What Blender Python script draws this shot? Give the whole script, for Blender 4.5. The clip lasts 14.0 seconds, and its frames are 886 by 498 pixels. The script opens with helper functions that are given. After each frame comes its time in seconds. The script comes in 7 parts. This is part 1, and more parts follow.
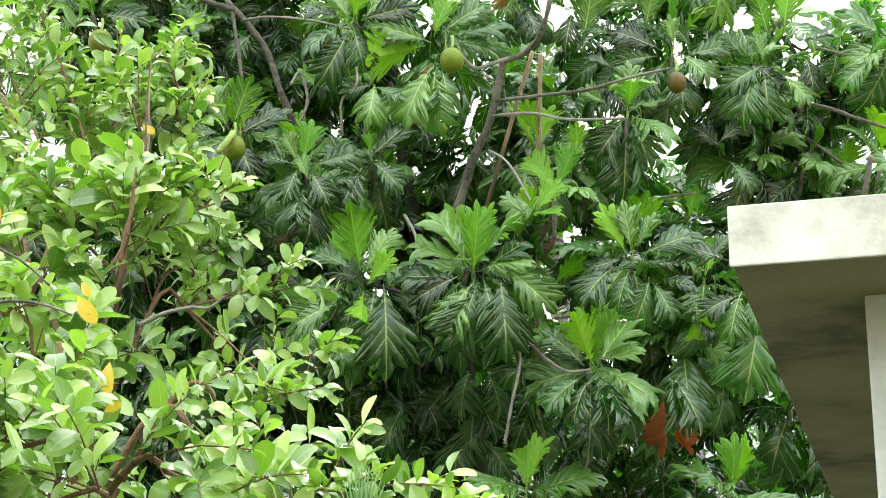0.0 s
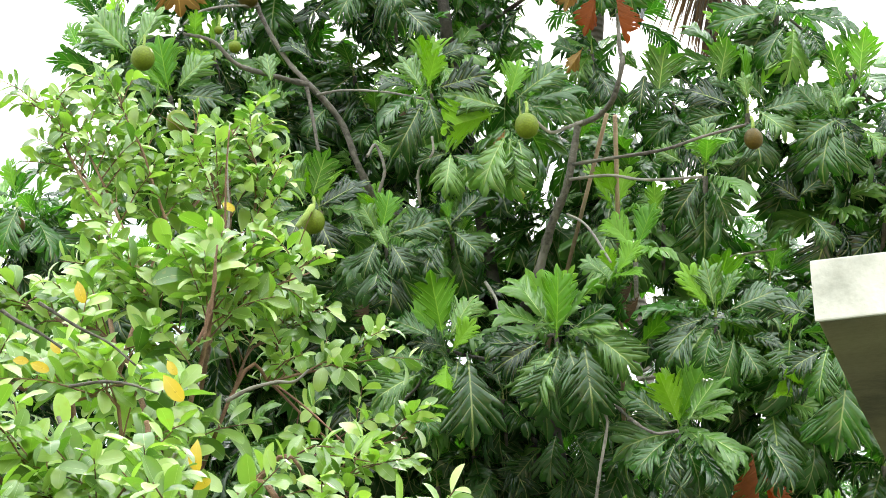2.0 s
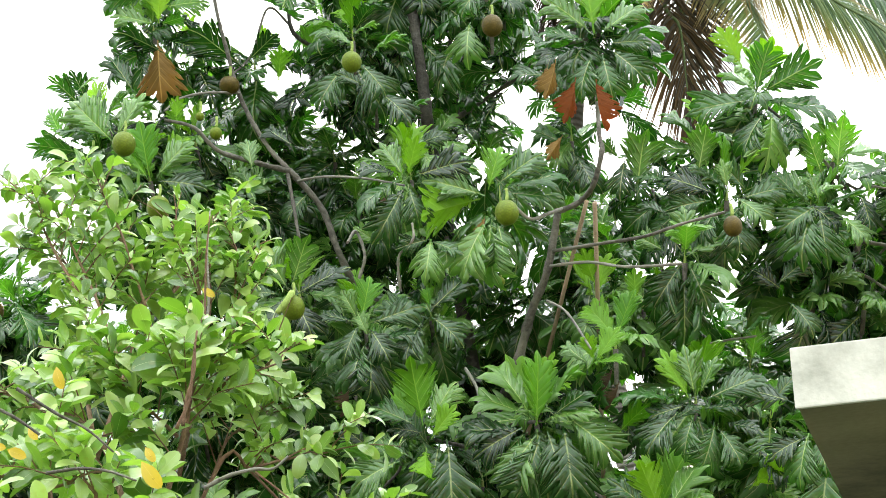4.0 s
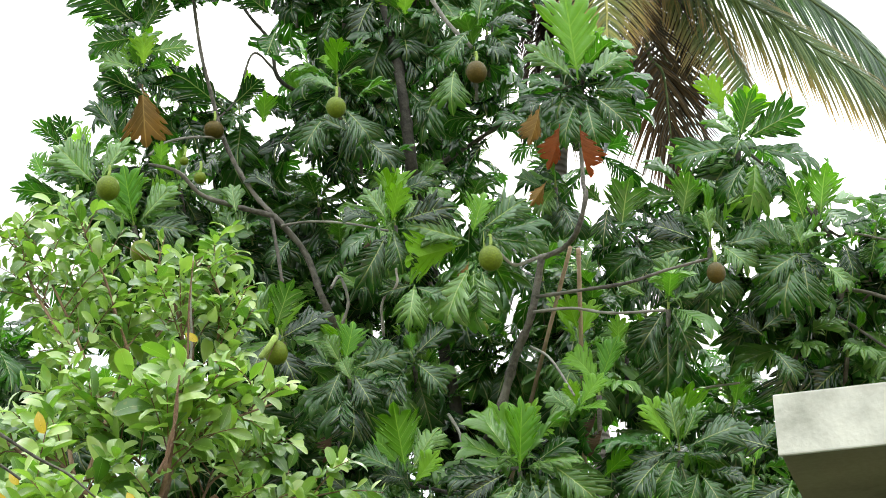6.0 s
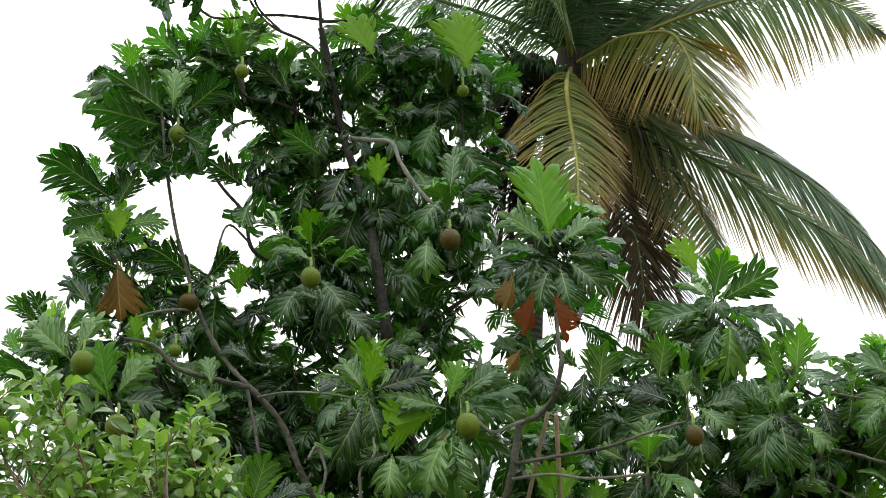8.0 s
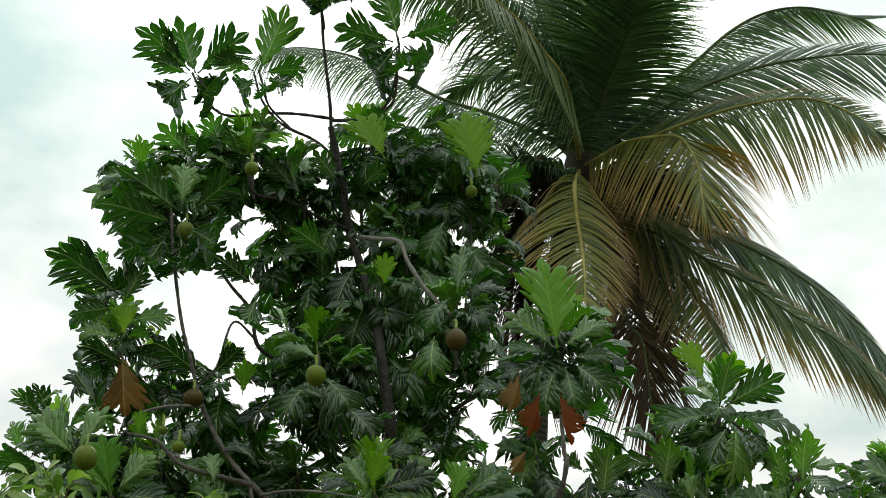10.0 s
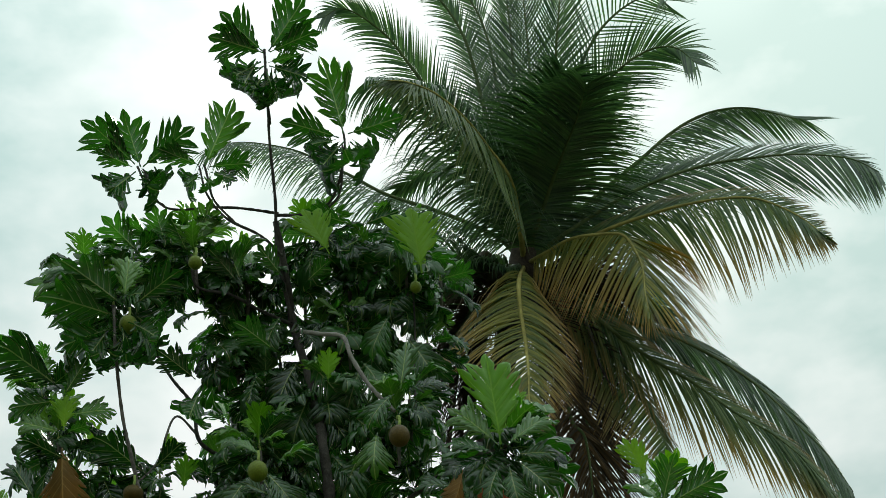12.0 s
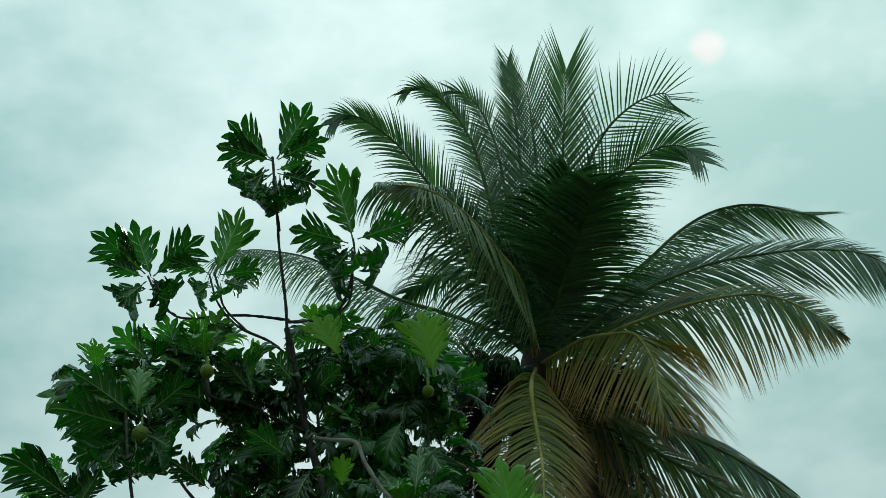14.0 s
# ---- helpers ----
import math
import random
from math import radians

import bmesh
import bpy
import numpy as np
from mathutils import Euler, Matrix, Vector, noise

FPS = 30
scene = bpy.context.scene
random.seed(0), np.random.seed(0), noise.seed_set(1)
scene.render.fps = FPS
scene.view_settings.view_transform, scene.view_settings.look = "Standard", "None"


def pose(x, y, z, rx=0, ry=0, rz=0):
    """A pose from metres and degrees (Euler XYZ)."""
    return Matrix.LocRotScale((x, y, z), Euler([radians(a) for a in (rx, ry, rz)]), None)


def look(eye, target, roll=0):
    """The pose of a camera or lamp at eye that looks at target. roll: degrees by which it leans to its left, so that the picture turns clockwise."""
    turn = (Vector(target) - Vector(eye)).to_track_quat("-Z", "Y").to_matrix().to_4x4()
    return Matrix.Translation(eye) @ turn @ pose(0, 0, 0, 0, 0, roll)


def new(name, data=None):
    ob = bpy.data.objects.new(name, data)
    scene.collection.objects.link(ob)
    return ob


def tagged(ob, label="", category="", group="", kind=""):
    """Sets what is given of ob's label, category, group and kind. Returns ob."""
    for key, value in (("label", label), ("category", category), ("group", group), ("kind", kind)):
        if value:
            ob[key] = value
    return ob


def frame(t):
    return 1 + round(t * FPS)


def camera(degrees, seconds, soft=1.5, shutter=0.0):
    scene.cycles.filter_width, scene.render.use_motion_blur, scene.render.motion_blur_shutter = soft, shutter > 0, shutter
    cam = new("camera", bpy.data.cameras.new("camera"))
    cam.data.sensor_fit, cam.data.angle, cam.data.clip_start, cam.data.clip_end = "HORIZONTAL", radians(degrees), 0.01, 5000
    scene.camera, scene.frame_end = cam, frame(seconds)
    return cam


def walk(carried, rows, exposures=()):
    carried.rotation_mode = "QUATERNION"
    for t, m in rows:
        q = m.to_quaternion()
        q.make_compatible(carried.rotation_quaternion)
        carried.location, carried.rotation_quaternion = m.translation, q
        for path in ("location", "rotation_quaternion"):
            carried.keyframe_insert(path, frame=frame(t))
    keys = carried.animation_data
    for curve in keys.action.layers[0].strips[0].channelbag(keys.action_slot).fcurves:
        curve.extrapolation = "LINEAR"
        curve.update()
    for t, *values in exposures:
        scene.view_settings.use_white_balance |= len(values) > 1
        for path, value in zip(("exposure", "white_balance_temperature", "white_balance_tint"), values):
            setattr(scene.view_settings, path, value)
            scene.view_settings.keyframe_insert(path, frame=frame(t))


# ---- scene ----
# camera: stands in one spot and tilts up; rows of seconds, yaw, pitch, lean to the right
cam = camera(26.77, 14.0, soft=0.5)
EYE = (0.0, 0.0, 1.6)
TURNS = [
    (0.0, 0.0, 17.0, 0.0), (0.5, 0.791, 17.706, 0.186), (1.0, 1.217, 18.246, 0.779), (1.5, 1.959, 18.688, 1.026),
    (2.0, 2.589, 19.091, 1.377), (2.5, 2.79, 19.513, 1.437), (3.0, 2.878, 20.022, 1.396), (3.5, 1.977, 21.361, 1.507),
    (3.8, 1.88, 21.62, 1.50), (6.0, 1.284, 23.119, 1.484), (6.5, 1.091, 23.588, 1.353), (7.0, -0.101, 26.201, 2.183),
    (7.5, 0.198, 27.421, 2.55), (8.0, 0.22, 28.241, 3.094), (8.2, 0.66, 28.54, 3.05), (10.5, -0.199, 32.062, 1.67),
    (11.0, -1.121, 32.758, 1.76), (11.5, -1.509, 33.477, 2.241), (12.0, -1.894, 34.188, 2.881), (12.5, -2.14, 34.92, 3.38),
    (13.0, -1.606, 35.684, 3.94), (13.5, -1.681, 36.551, 3.866), (14.0, -1.731, 37.377, 4.034),
]
EXPOSURES = [(0.0, 1.88, 7050, 18), (3.0, 1.77, 7000, 19), (6.5, 1.27, 6950, 19), (7.5, 0.90, 6950, 18), (8.2, 0.52, 6950, 18), (10.5, -0.16, 6950, 17), (11.4, -0.28, 6900, 15), (12.5, -0.47, 6360, 4), (13.2, -0.59, 6200, 0), (14.0, -0.84, 5900, -8)]
walk(cam, [(t, pose(*EYE, 90 + pitch, 0, yaw) @ pose(0, 0, 0, 0, 0, -lean)) for t, yaw, pitch, lean in TURNS], EXPOSURES)

# ---- daylight: a bright veil of cloud with the sun behind it, high in front of the camera
SUN_UP, SUN_AZ = 42.4, 13.2
SUN_DIR = Vector((math.sin(radians(SUN_AZ)) * math.cos(radians(SUN_UP)), math.cos(radians(SUN_AZ)) * math.cos(radians(SUN_UP)), math.sin(radians(SUN_UP))))
world = bpy.data.worlds.new("sky")
scene.world = world
world.use_nodes = True
wn, wl = world.node_tree.nodes, world.node_tree.links
wn.clear()


def wnode(kind, **values):
    n = wn.new(kind)
    for k, v in values.items():
        n.inputs[k].default_value = v
    return n


sky = wn.new("ShaderNodeTexSky")
sky.sky_type, sky.sun_disc = "NISHITA", False
sky.sun_elevation, sky.sun_rotation = radians(SUN_UP), radians(SUN_AZ)
sky_dim = wn.new("ShaderNodeVectorMath")
sky_dim.operation = "SCALE"
sky_dim.inputs["Scale"].default_value = 0.11
wl.new(sky.outputs[0], sky_dim.inputs[0])
way = wn.new("ShaderNodeTexCoord")
stretch = wn.new("ShaderNodeMapping")
stretch.inputs["Scale"].default_value = (3.0, 3.0, 5.5)
wl.new(way.outputs["Generated"], stretch.inputs["Vector"])
puffs = wnode("ShaderNodeTexNoise", Scale=1.7, Detail=6.0, Roughness=0.52)
wl.new(stretch.outputs[0], puffs.inputs["Vector"])
tones = wn.new("ShaderNodeValToRGB")
tones.color_ramp.elements[0].position, tones.color_ramp.elements[0].color = 0.39, (0.47, 0.70, 0.66, 1)
tones.color_ramp.elements[1].position, tones.color_ramp.elements[1].color = 0.62, (1.10, 1.17, 1.14, 1)
wl.new(puffs.outputs[0], tones.inputs[0])
cover = wn.new("ShaderNodeMix")
cover.data_type = "RGBA"
cover.inputs[0].default_value = 0.88
wl.new(sky_dim.outputs[0], cover.inputs[6])
wl.new(tones.outputs[0], cover.inputs[7])
height = wn.new("ShaderNodeSeparateXYZ")
wl.new(way.outputs["Generated"], height.inputs[0])
rise = wn.new("ShaderNodeMapRange")
rise.inputs["From Min"].default_value, rise.inputs["From Max"].default_value = 0.0, 1.0
rise.inputs["To Min"].default_value, rise.inputs["To Max"].default_value = 0.30, 1.90
wl.new(height.outputs["Z"], rise.inputs["Value"])
veil = wn.new("ShaderNodeVectorMath")
veil.operation = "SCALE"
wl.new(cover.outputs[2], veil.inputs[0])
wl.new(rise.outputs[0], veil.inputs["Scale"])
toward = wn.new("ShaderNodeVectorMath")
toward.operation = "DOT_PRODUCT"
toward.inputs[1].default_value = SUN_DIR
wl.new(way.outputs["Generated"], toward.inputs[0])


def halo(below, inner_dot, outer_dot, amount, tint):
    """Brightness round the veiled sun, between two cosines."""
    g = wn.new("ShaderNodeMapRange")
    g.interpolation_type = "SMOOTHERSTEP"
    g.inputs["From Min"].default_value, g.inputs["From Max"].default_value = outer_dot, inner_dot
    g.inputs["To Min"].default_value, g.inputs["To Max"].default_value = 0.0, amount
    wl.new(toward.outputs["Value"], g.inputs["Value"])
    b = wn.new("ShaderNodeMix")
    b.data_type, b.blend_type, b.clamp_result = "RGBA", "ADD", False
    b.inputs[7].default_value = (*tint, 1)
    wl.new(g.outputs[0], b.inputs[0])
    wl.new(below, b.inputs[6])
    return b.outputs[2]


lit = halo(veil.outputs[0], 1.0, 0.80, 0.10, (1.0, 1.0, 0.97))
lit = halo(lit, 0.99999, 0.9984, 0.10, (1.0, 0.95, 0.92))
lit = halo(lit, 1.0, 0.99993, 0.42, (1.0, 0.12, 0.16))
back = wnode("ShaderNodeBackground", Strength=1.0)
wl.new(lit, back.inputs[0])
wout = wn.new("ShaderNodeOutputWorld")
wl.new(back.outputs[0], wout.inputs[0])

sun = new("sun", bpy.data.lights.new("sun", "SUN"))
sun.data.energy, sun.data.angle, sun.data.color = 3.0, radians(9), (1.0, 0.96, 0.9)
sun.matrix_world = look(SUN_DIR * 60, (0, 0, 0))


# ---- materials
def material(name):
    m = bpy.data.materials.new(name)
    m.use_nodes = True
    n = m.node_tree.nodes
    return m, n, m.node_tree.links, n["Principled BSDF"], n["Material Output"]


def ramp(n, stops):
    r = n.new("ShaderNodeValToRGB")
    r.color_ramp.elements[0].position, r.color_ramp.elements[0].color = stops[0][0], (*stops[0][1], 1)
    r.color_ramp.elements[1].position, r.color_ramp.elements[1].color = stops[-1][0], (*stops[-1][1], 1)
    for p, c in stops[1:-1]:
        r.color_ramp.elements.new(p).color = (*c, 1)
    return r


def maths(n, l, op, a, b=None, c=None):
    m = n.new("ShaderNodeMath")
    m.operation = op
    for i, v in enumerate((a, b, c)):
        if v is None:
            continue
        if isinstance(v, (int, float)):
            m.inputs[i].default_value = v
        else:
            l.new(v, m.inputs[i])
    return m.outputs[0]


def mixed(n, l, fac, a, b, blend="MIX"):
    m = n.new("ShaderNodeMix")
    m.data_type, m.blend_type = "RGBA", blend
    for i, v in ((0, fac), (6, a), (7, b)):
        if isinstance(v, (int, float)):
            m.inputs[i].default_value = v
        elif isinstance(v, tuple):
            m.inputs[i].default_value = (*v, 1)
        else:
            l.new(v, m.inputs[i])
    return m.outputs[2]


def any_random(n, l):
    """One random number for each object and each loose piece in it."""
    o, g = n.new("ShaderNodeObjectInfo"), n.new("ShaderNodeNewGeometry")
    return maths(n, l, "FRACT", maths(n, l, "ADD", o.outputs["Random"], g.outputs["Random Per Island"]))


def texture(n, l, kind, scale, vector=None, **values):
    t = n.new(kind)
    t.inputs["Scale"].default_value = scale
    for k, v in values.items():
        t.inputs[k].default_value = v
    if vector is None:
        vector = n.new("ShaderNodeTexCoord").outputs["Object"]
    l.new(vector, t.inputs["Vector"])
    return t


def leaf_material(name, dark, light, through_light, rough=0.38, clear=0.3, veins=None, spots=0.0, spot_colour=(0.12, 0.07, 0.02), tips=None, middle=None, dry_from=0.25):
    m, n, l, bsdf, out = material(name)
    rnd = any_random(n, l)
    base = ramp(n, [(0.0, dark), (0.55, middle), (1.0, light)] if middle else [(0.0, dark), (1.0, light)])
    l.new(rnd, base.inputs[0])
    cloud = texture(n, l, "ShaderNodeTexNoise", 9.0, Detail=3.0)
    colour = mixed(n, l, maths(n, l, "MULTIPLY", cloud.outputs[0], 0.5), base.outputs[0], tuple(c * 0.55 for c in dark))
    if spots:
        s = texture(n, l, "ShaderNodeTexNoise", 26.0, Detail=2.0)
        edge = n.new("ShaderNodeMapRange")
        edge.inputs["From Min"].default_value, edge.inputs["From Max"].default_value = 0.62, 0.70
        edge.inputs["To Max"].default_value = spots
        l.new(s.outputs[0], edge.inputs["Value"])
        colour = mixed(n, l, edge.outputs[0], colour, spot_colour)
    if tips:
        along = n.new("ShaderNodeUVMap")
        along.uv_map = "vein"
        cut = n.new("ShaderNodeSeparateXYZ")
        l.new(along.outputs[0], cut.inputs[0])
        dry = n.new("ShaderNodeMapRange")
        dry.inputs["From Min"].default_value, dry.inputs["From Max"].default_value = dry_from, dry_from + 0.6
        dry.inputs["To Max"].default_value = 0.85
        l.new(cut.outputs[0], dry.inputs["Value"])
        colour = mixed(n, l, maths(n, l, "MULTIPLY", dry.outputs[0], maths(n, l, "MULTIPLY_ADD", rnd, 0.6, 0.5)), colour, tips)
    bump_height, blade = cloud.outputs[0], colour
    if veins:
        uv = n.new("ShaderNodeUVMap")
        uv.uv_map = "vein"
        sep = n.new("ShaderNodeSeparateXYZ")
        l.new(uv.outputs[0], sep.inputs[0])

        def line(v, width):
            r = n.new("ShaderNodeMapRange")
            r.interpolation_type = "SMOOTHSTEP"
            r.inputs["From Min"].default_value, r.inputs["From Max"].default_value = width * 0.45, width
            r.inputs["To Min"].default_value, r.inputs["To Max"].default_value = 1.0, 0.0
            l.new(v, r.inputs["Value"])
            return r.outputs[0]
        mask = maths(n, l, "MAXIMUM", line(sep.outputs[1], 0.032), maths(n, l, "MULTIPLY", line(sep.outputs[0], 0.12), 0.72))
        colour = mixed(n, l, mask, colour, veins)
        ripple = texture(n, l, "ShaderNodeTexNoise", 30.0, Detail=2.0)
        bump_height = maths(n, l, "ADD", maths(n, l, "MULTIPLY", ripple.outputs[0], 0.6), cloud.outputs[0])
    l.new(colour, bsdf.inputs["Base Color"])
    bsdf.inputs["Roughness"].default_value = rough
    bsdf.inputs["Specular IOR Level"].default_value = clear
    bump = n.new("ShaderNodeBump")
    bump.inputs["Strength"].default_value, bump.inputs["Distance"].default_value = (0.16 if veins else 0.4), 0.02
    l.new(bump_height, bump.inputs["Height"])
    l.new(bump.outputs[0], bsdf.inputs["Normal"])
    glowing = n.new("ShaderNodeBsdfTranslucent")
    l.new(mixed(n, l, 1.0, blade, through_light, "MULTIPLY"), glowing.inputs["Color"])
    add = n.new("ShaderNodeAddShader")
    l.new(bsdf.outputs[0], add.inputs[0])
    l.new(glowing.outputs[0], add.inputs[1])
    l.new(add.outputs[0], out.inputs[0])
    return m


MATURE = leaf_material("breadfruit_leaf_green", (0.004, 0.024, 0.006), (0.036, 0.122, 0.022), (0.68, 1.05, 0.2), 0.19, 0.57, (0.22, 0.275, 0.095))
MIDDLE = leaf_material("breadfruit_leaf_fresh", (0.038, 0.115, 0.024), (0.125, 0.255, 0.052), (0.42, 0.68, 0.12), 0.22, 0.6, (0.26, 0.36, 0.10))
YOUNG = leaf_material("breadfruit_leaf_young", (0.055, 0.190, 0.012), (0.16, 0.335, 0.020), (0.65, 0.75, 0.2), 0.33, 0.22, (0.17, 0.32, 0.035))
# young leaf tint; backlit glow is put into its colour and strong translucency
BACKLIT_GREEN = leaf_material("breadfruit_leaf_backlit_green", (0.07, 0.17, 0.006), (0.10, 0.21, 0.008), (1.6, 1.5, 0.4), 0.5, 0.15, (0.11, 0.20, 0.012))
FADED = leaf_material("breadfruit_leaf_dying", (0.12, 0.070, 0.018), (0.24, 0.140, 0.035), (0.8, 0.6, 0.3), 0.55, 0.25, (0.32, 0.20, 0.06), 0.6)
RUSTY = leaf_material("breadfruit_leaf_dead", (0.10, 0.029, 0.007), (0.18, 0.056, 0.012), (1.3, 0.5, 0.12), 0.7, 0.15, (0.15, 0.05, 0.015), 0.6, (0.06, 0.025, 0.01))
WITHERED = leaf_material("breadfruit_leaf_withered", (0.040, 0.026, 0.014), (0.085, 0.052, 0.026), (0.3, 0.18, 0.08), 0.7, 0.15, (0.10, 0.06, 0.03), 0.6, (0.04, 0.02, 0.01))
SHRUB = leaf_material("shrub_leaf_green", (0.052, 0.124, 0.022), (0.345, 0.43, 0.145), (0.5, 0.7, 0.2), 0.30, 0.5, (0.26, 0.35, 0.13), 0.25, (0.24, 0.19, 0.04), middle=(0.185, 0.295, 0.060))
SHRUB_YELLOW = leaf_material("shrub_leaf_yellow", (0.35, 0.26, 0.03), (0.45, 0.35, 0.06), (0.8, 0.7, 0.3), 0.45, 0.35, (0.5, 0.38, 0.1), 0.7)
PALM = leaf_material("palm_leaflet_green", (0.018, 0.048, 0.025), (0.082, 0.150, 0.060), (0.5, 0.65, 0.3), 0.36, 0.5)
PALM_YELLOW = leaf_material("palm_leaflet_yellowing", (0.05, 0.080, 0.018), (0.24, 0.23, 0.045), (0.7, 0.6, 0.18), 0.48, 0.22, tips=(0.29, 0.155, 0.05), dry_from=0.35)
PALM_BROWNING = leaf_material("palm_leaflet_browning", (0.034, 0.080, 0.026), (0.135, 0.185, 0.055), (0.5, 0.5, 0.18), 0.40, 0.3, tips=(0.28, 0.145, 0.045), dry_from=0.4)
PALM_DEAD = leaf_material("palm_leaflet_dry", (0.030, 0.026, 0.017), (0.078, 0.052, 0.027), (0.2, 0.15, 0.1), 0.6, 0.2)
PALM_DRY = leaf_material("palm_leaflet_tan", (0.035, 0.026, 0.014), (0.12, 0.074, 0.030), (0.3, 0.2, 0.09), 0.6, 0.2)
# paler copy of the green leaflet: sky sheen is put into the colour
PALM_SHEEN = leaf_material("palm_leaflet_sheen", (0.045, 0.095, 0.030), (0.17, 0.22, 0.07), (0.5, 0.5, 0.2), 0.40, 0.4)
FAR_LEAF = leaf_material("far_leaf", (0.03, 0.07, 0.025), (0.06, 0.11, 0.035), (0.6, 0.8, 0.4), 0.5, 0.3)


def bark_material(name, dark, light, scale=14.0, ring=0.0):
    m, n, l, bsdf, out = material(name)
    grain = texture(n, l, "ShaderNodeTexNoise", scale, Detail=6.0, Roughness=0.65)
    patch = texture(n, l, "ShaderNodeTexNoise", 2.3, Detail=2.0)
    r = ramp(n, [(0.3, dark), (0.7, light)])
    l.new(grain.outputs[0], r.inputs[0])
    lichen = n.new("ShaderNodeMapRange")
    lichen.inputs["From Min"].default_value, lichen.inputs["From Max"].default_value = 0.5, 0.62
    lichen.inputs["To Max"].default_value = 0.55
    l.new(patch.outputs[0], lichen.inputs["Value"])
    l.new(mixed(n, l, lichen.outputs[0], r.outputs[0], tuple(min(1, c * 1.35 + 0.02) for c in light)), bsdf.inputs["Base Color"])
    bsdf.inputs["Roughness"].default_value = 0.85
    bump = n.new("ShaderNodeBump")
    bump.inputs["Strength"].default_value, bump.inputs["Distance"].default_value = 0.9, 0.025
    height = grain.outputs[0]
    if ring:
        w = n.new("ShaderNodeTexWave")
        w.bands_direction = "Z"
        w.inputs["Scale"].default_value, w.inputs["Distortion"].default_value = ring, 1.5
        l.new(n.new("ShaderNodeTexCoord").outputs["Object"], w.inputs["Vector"])
        height = maths(n, l, "ADD", w.outputs["Fac"], height)
    l.new(height, bump.inputs["Height"])
    l.new(bump.outputs[0], bsdf.inputs["Normal"])
    return m


BARK = bark_material("breadfruit_bark", (0.035, 0.030, 0.025), (0.19, 0.17, 0.145), 26.0)
# darker copy of the bark: shade on backlit stems is put into the colour
BARK_SHADED = bark_material("shaded_bark", (0.016, 0.013, 0.011), (0.075, 0.066, 0.056), 24.0)
BARK_PALE = bark_material("pale_twig_bark", (0.14, 0.13, 0.11), (0.30, 0.28, 0.24), 22.0)
BARK_BROWN = bark_material("brown_twig_bark", (0.12, 0.06, 0.035), (0.24, 0.14, 0.08), 30.0)
PALM_BARK = bark_material("palm_bark", (0.06, 0.05, 0.042), (0.15, 0.13, 0.11), 10.0, 4.0)
POLE_WOOD = bark_material("dry_pole_wood", (0.24, 0.16, 0.10), (0.40, 0.29, 0.20), 18.0)
SHEATH = bark_material("palm_fibre", (0.025, 0.018, 0.012), (0.07, 0.05, 0.03), 20.0)
RACHIS = bark_material("palm_rib", (0.22, 0.20, 0.05), (0.38, 0.33, 0.09), 12.0)
RACHIS_GREEN = bark_material("palm_rib_green", (0.05, 0.085, 0.025), (0.10, 0.14, 0.045), 12.0)
PETIOLE = bark_material("leaf_stalk", (0.20, 0.30, 0.06), (0.32, 0.42, 0.10), 20.0)


def fruit_material(name, dark, light, speck):
    m, n, l, bsdf, out = material(name)
    cells = texture(n, l, "ShaderNodeTexVoronoi", 75.0)
    shade = texture(n, l, "ShaderNodeTexNoise", 7.0, Detail=3.0)
    r = ramp(n, [(0.35, dark), (0.65, light)])
    l.new(shade.outputs[0], r.inputs[0])
    dots = n.new("ShaderNodeMapRange")
    dots.inputs["From Min"].default_value, dots.inputs["From Max"].default_value = 0.35, 0.6
    dots.inputs["To Max"].default_value = 0.4
    l.new(cells.outputs["Distance"], dots.inputs["Value"])
    l.new(mixed(n, l, dots.outputs[0], r.outputs[0], speck), bsdf.inputs["Base Color"])
    bsdf.inputs["Roughness"].default_value = 0.5
    bsdf.inputs["Specular IOR Level"].default_value = 0.25
    bump = n.new("ShaderNodeBump")
    bump.invert = True
    bump.inputs["Strength"].default_value, bump.inputs["Distance"].default_value = 0.3, 0.005
    l.new(cells.outputs["Distance"], bump.inputs["Height"])
    l.new(bump.outputs[0], bsdf.inputs["Normal"])
    return m


FRUIT_GREEN = fruit_material("breadfruit_skin_green", (0.085, 0.15, 0.008), (0.155, 0.215, 0.014), (0.09, 0.11, 0.012))
FRUIT_BROWN = fruit_material("breadfruit_skin_brown", (0.050, 0.040, 0.006), (0.11, 0.073, 0.011), (0.06, 0.04, 0.010))
NUT = fruit_material("coconut_husk", (0.035, 0.032, 0.012), (0.07, 0.058, 0.022), (0.03, 0.022, 0.01))


def plaster(name, light, dirt, scale=2.0):
    m, n, l, bsdf, out = material(name)
    big = texture(n, l, "ShaderNodeTexNoise", scale, Detail=6.0, Roughness=0.6)
    fine = texture(n, l, "ShaderNodeTexNoise", 60.0, Detail=4.0)
    r = ramp(n, [(0.38, light), (0.52, tuple(c * 0.82 for c in light)), (0.66, dirt)])
    l.new(big.outputs[0], r.inputs[0])
    l.new(mixed(n, l, 0.25, r.outputs[0], fine.outputs[0], "SOFT_LIGHT"), bsdf.inputs["Base Color"])
    bsdf.inputs["Roughness"].default_value = 0.9
    bump = n.new("ShaderNodeBump")
    bump.inputs["Strength"].default_value, bump.inputs["Distance"].default_value = 0.3, 0.006
    l.new(fine.outputs[0], bump.inputs["Height"])
    l.new(bump.outputs[0], bsdf.inputs["Normal"])
    return m


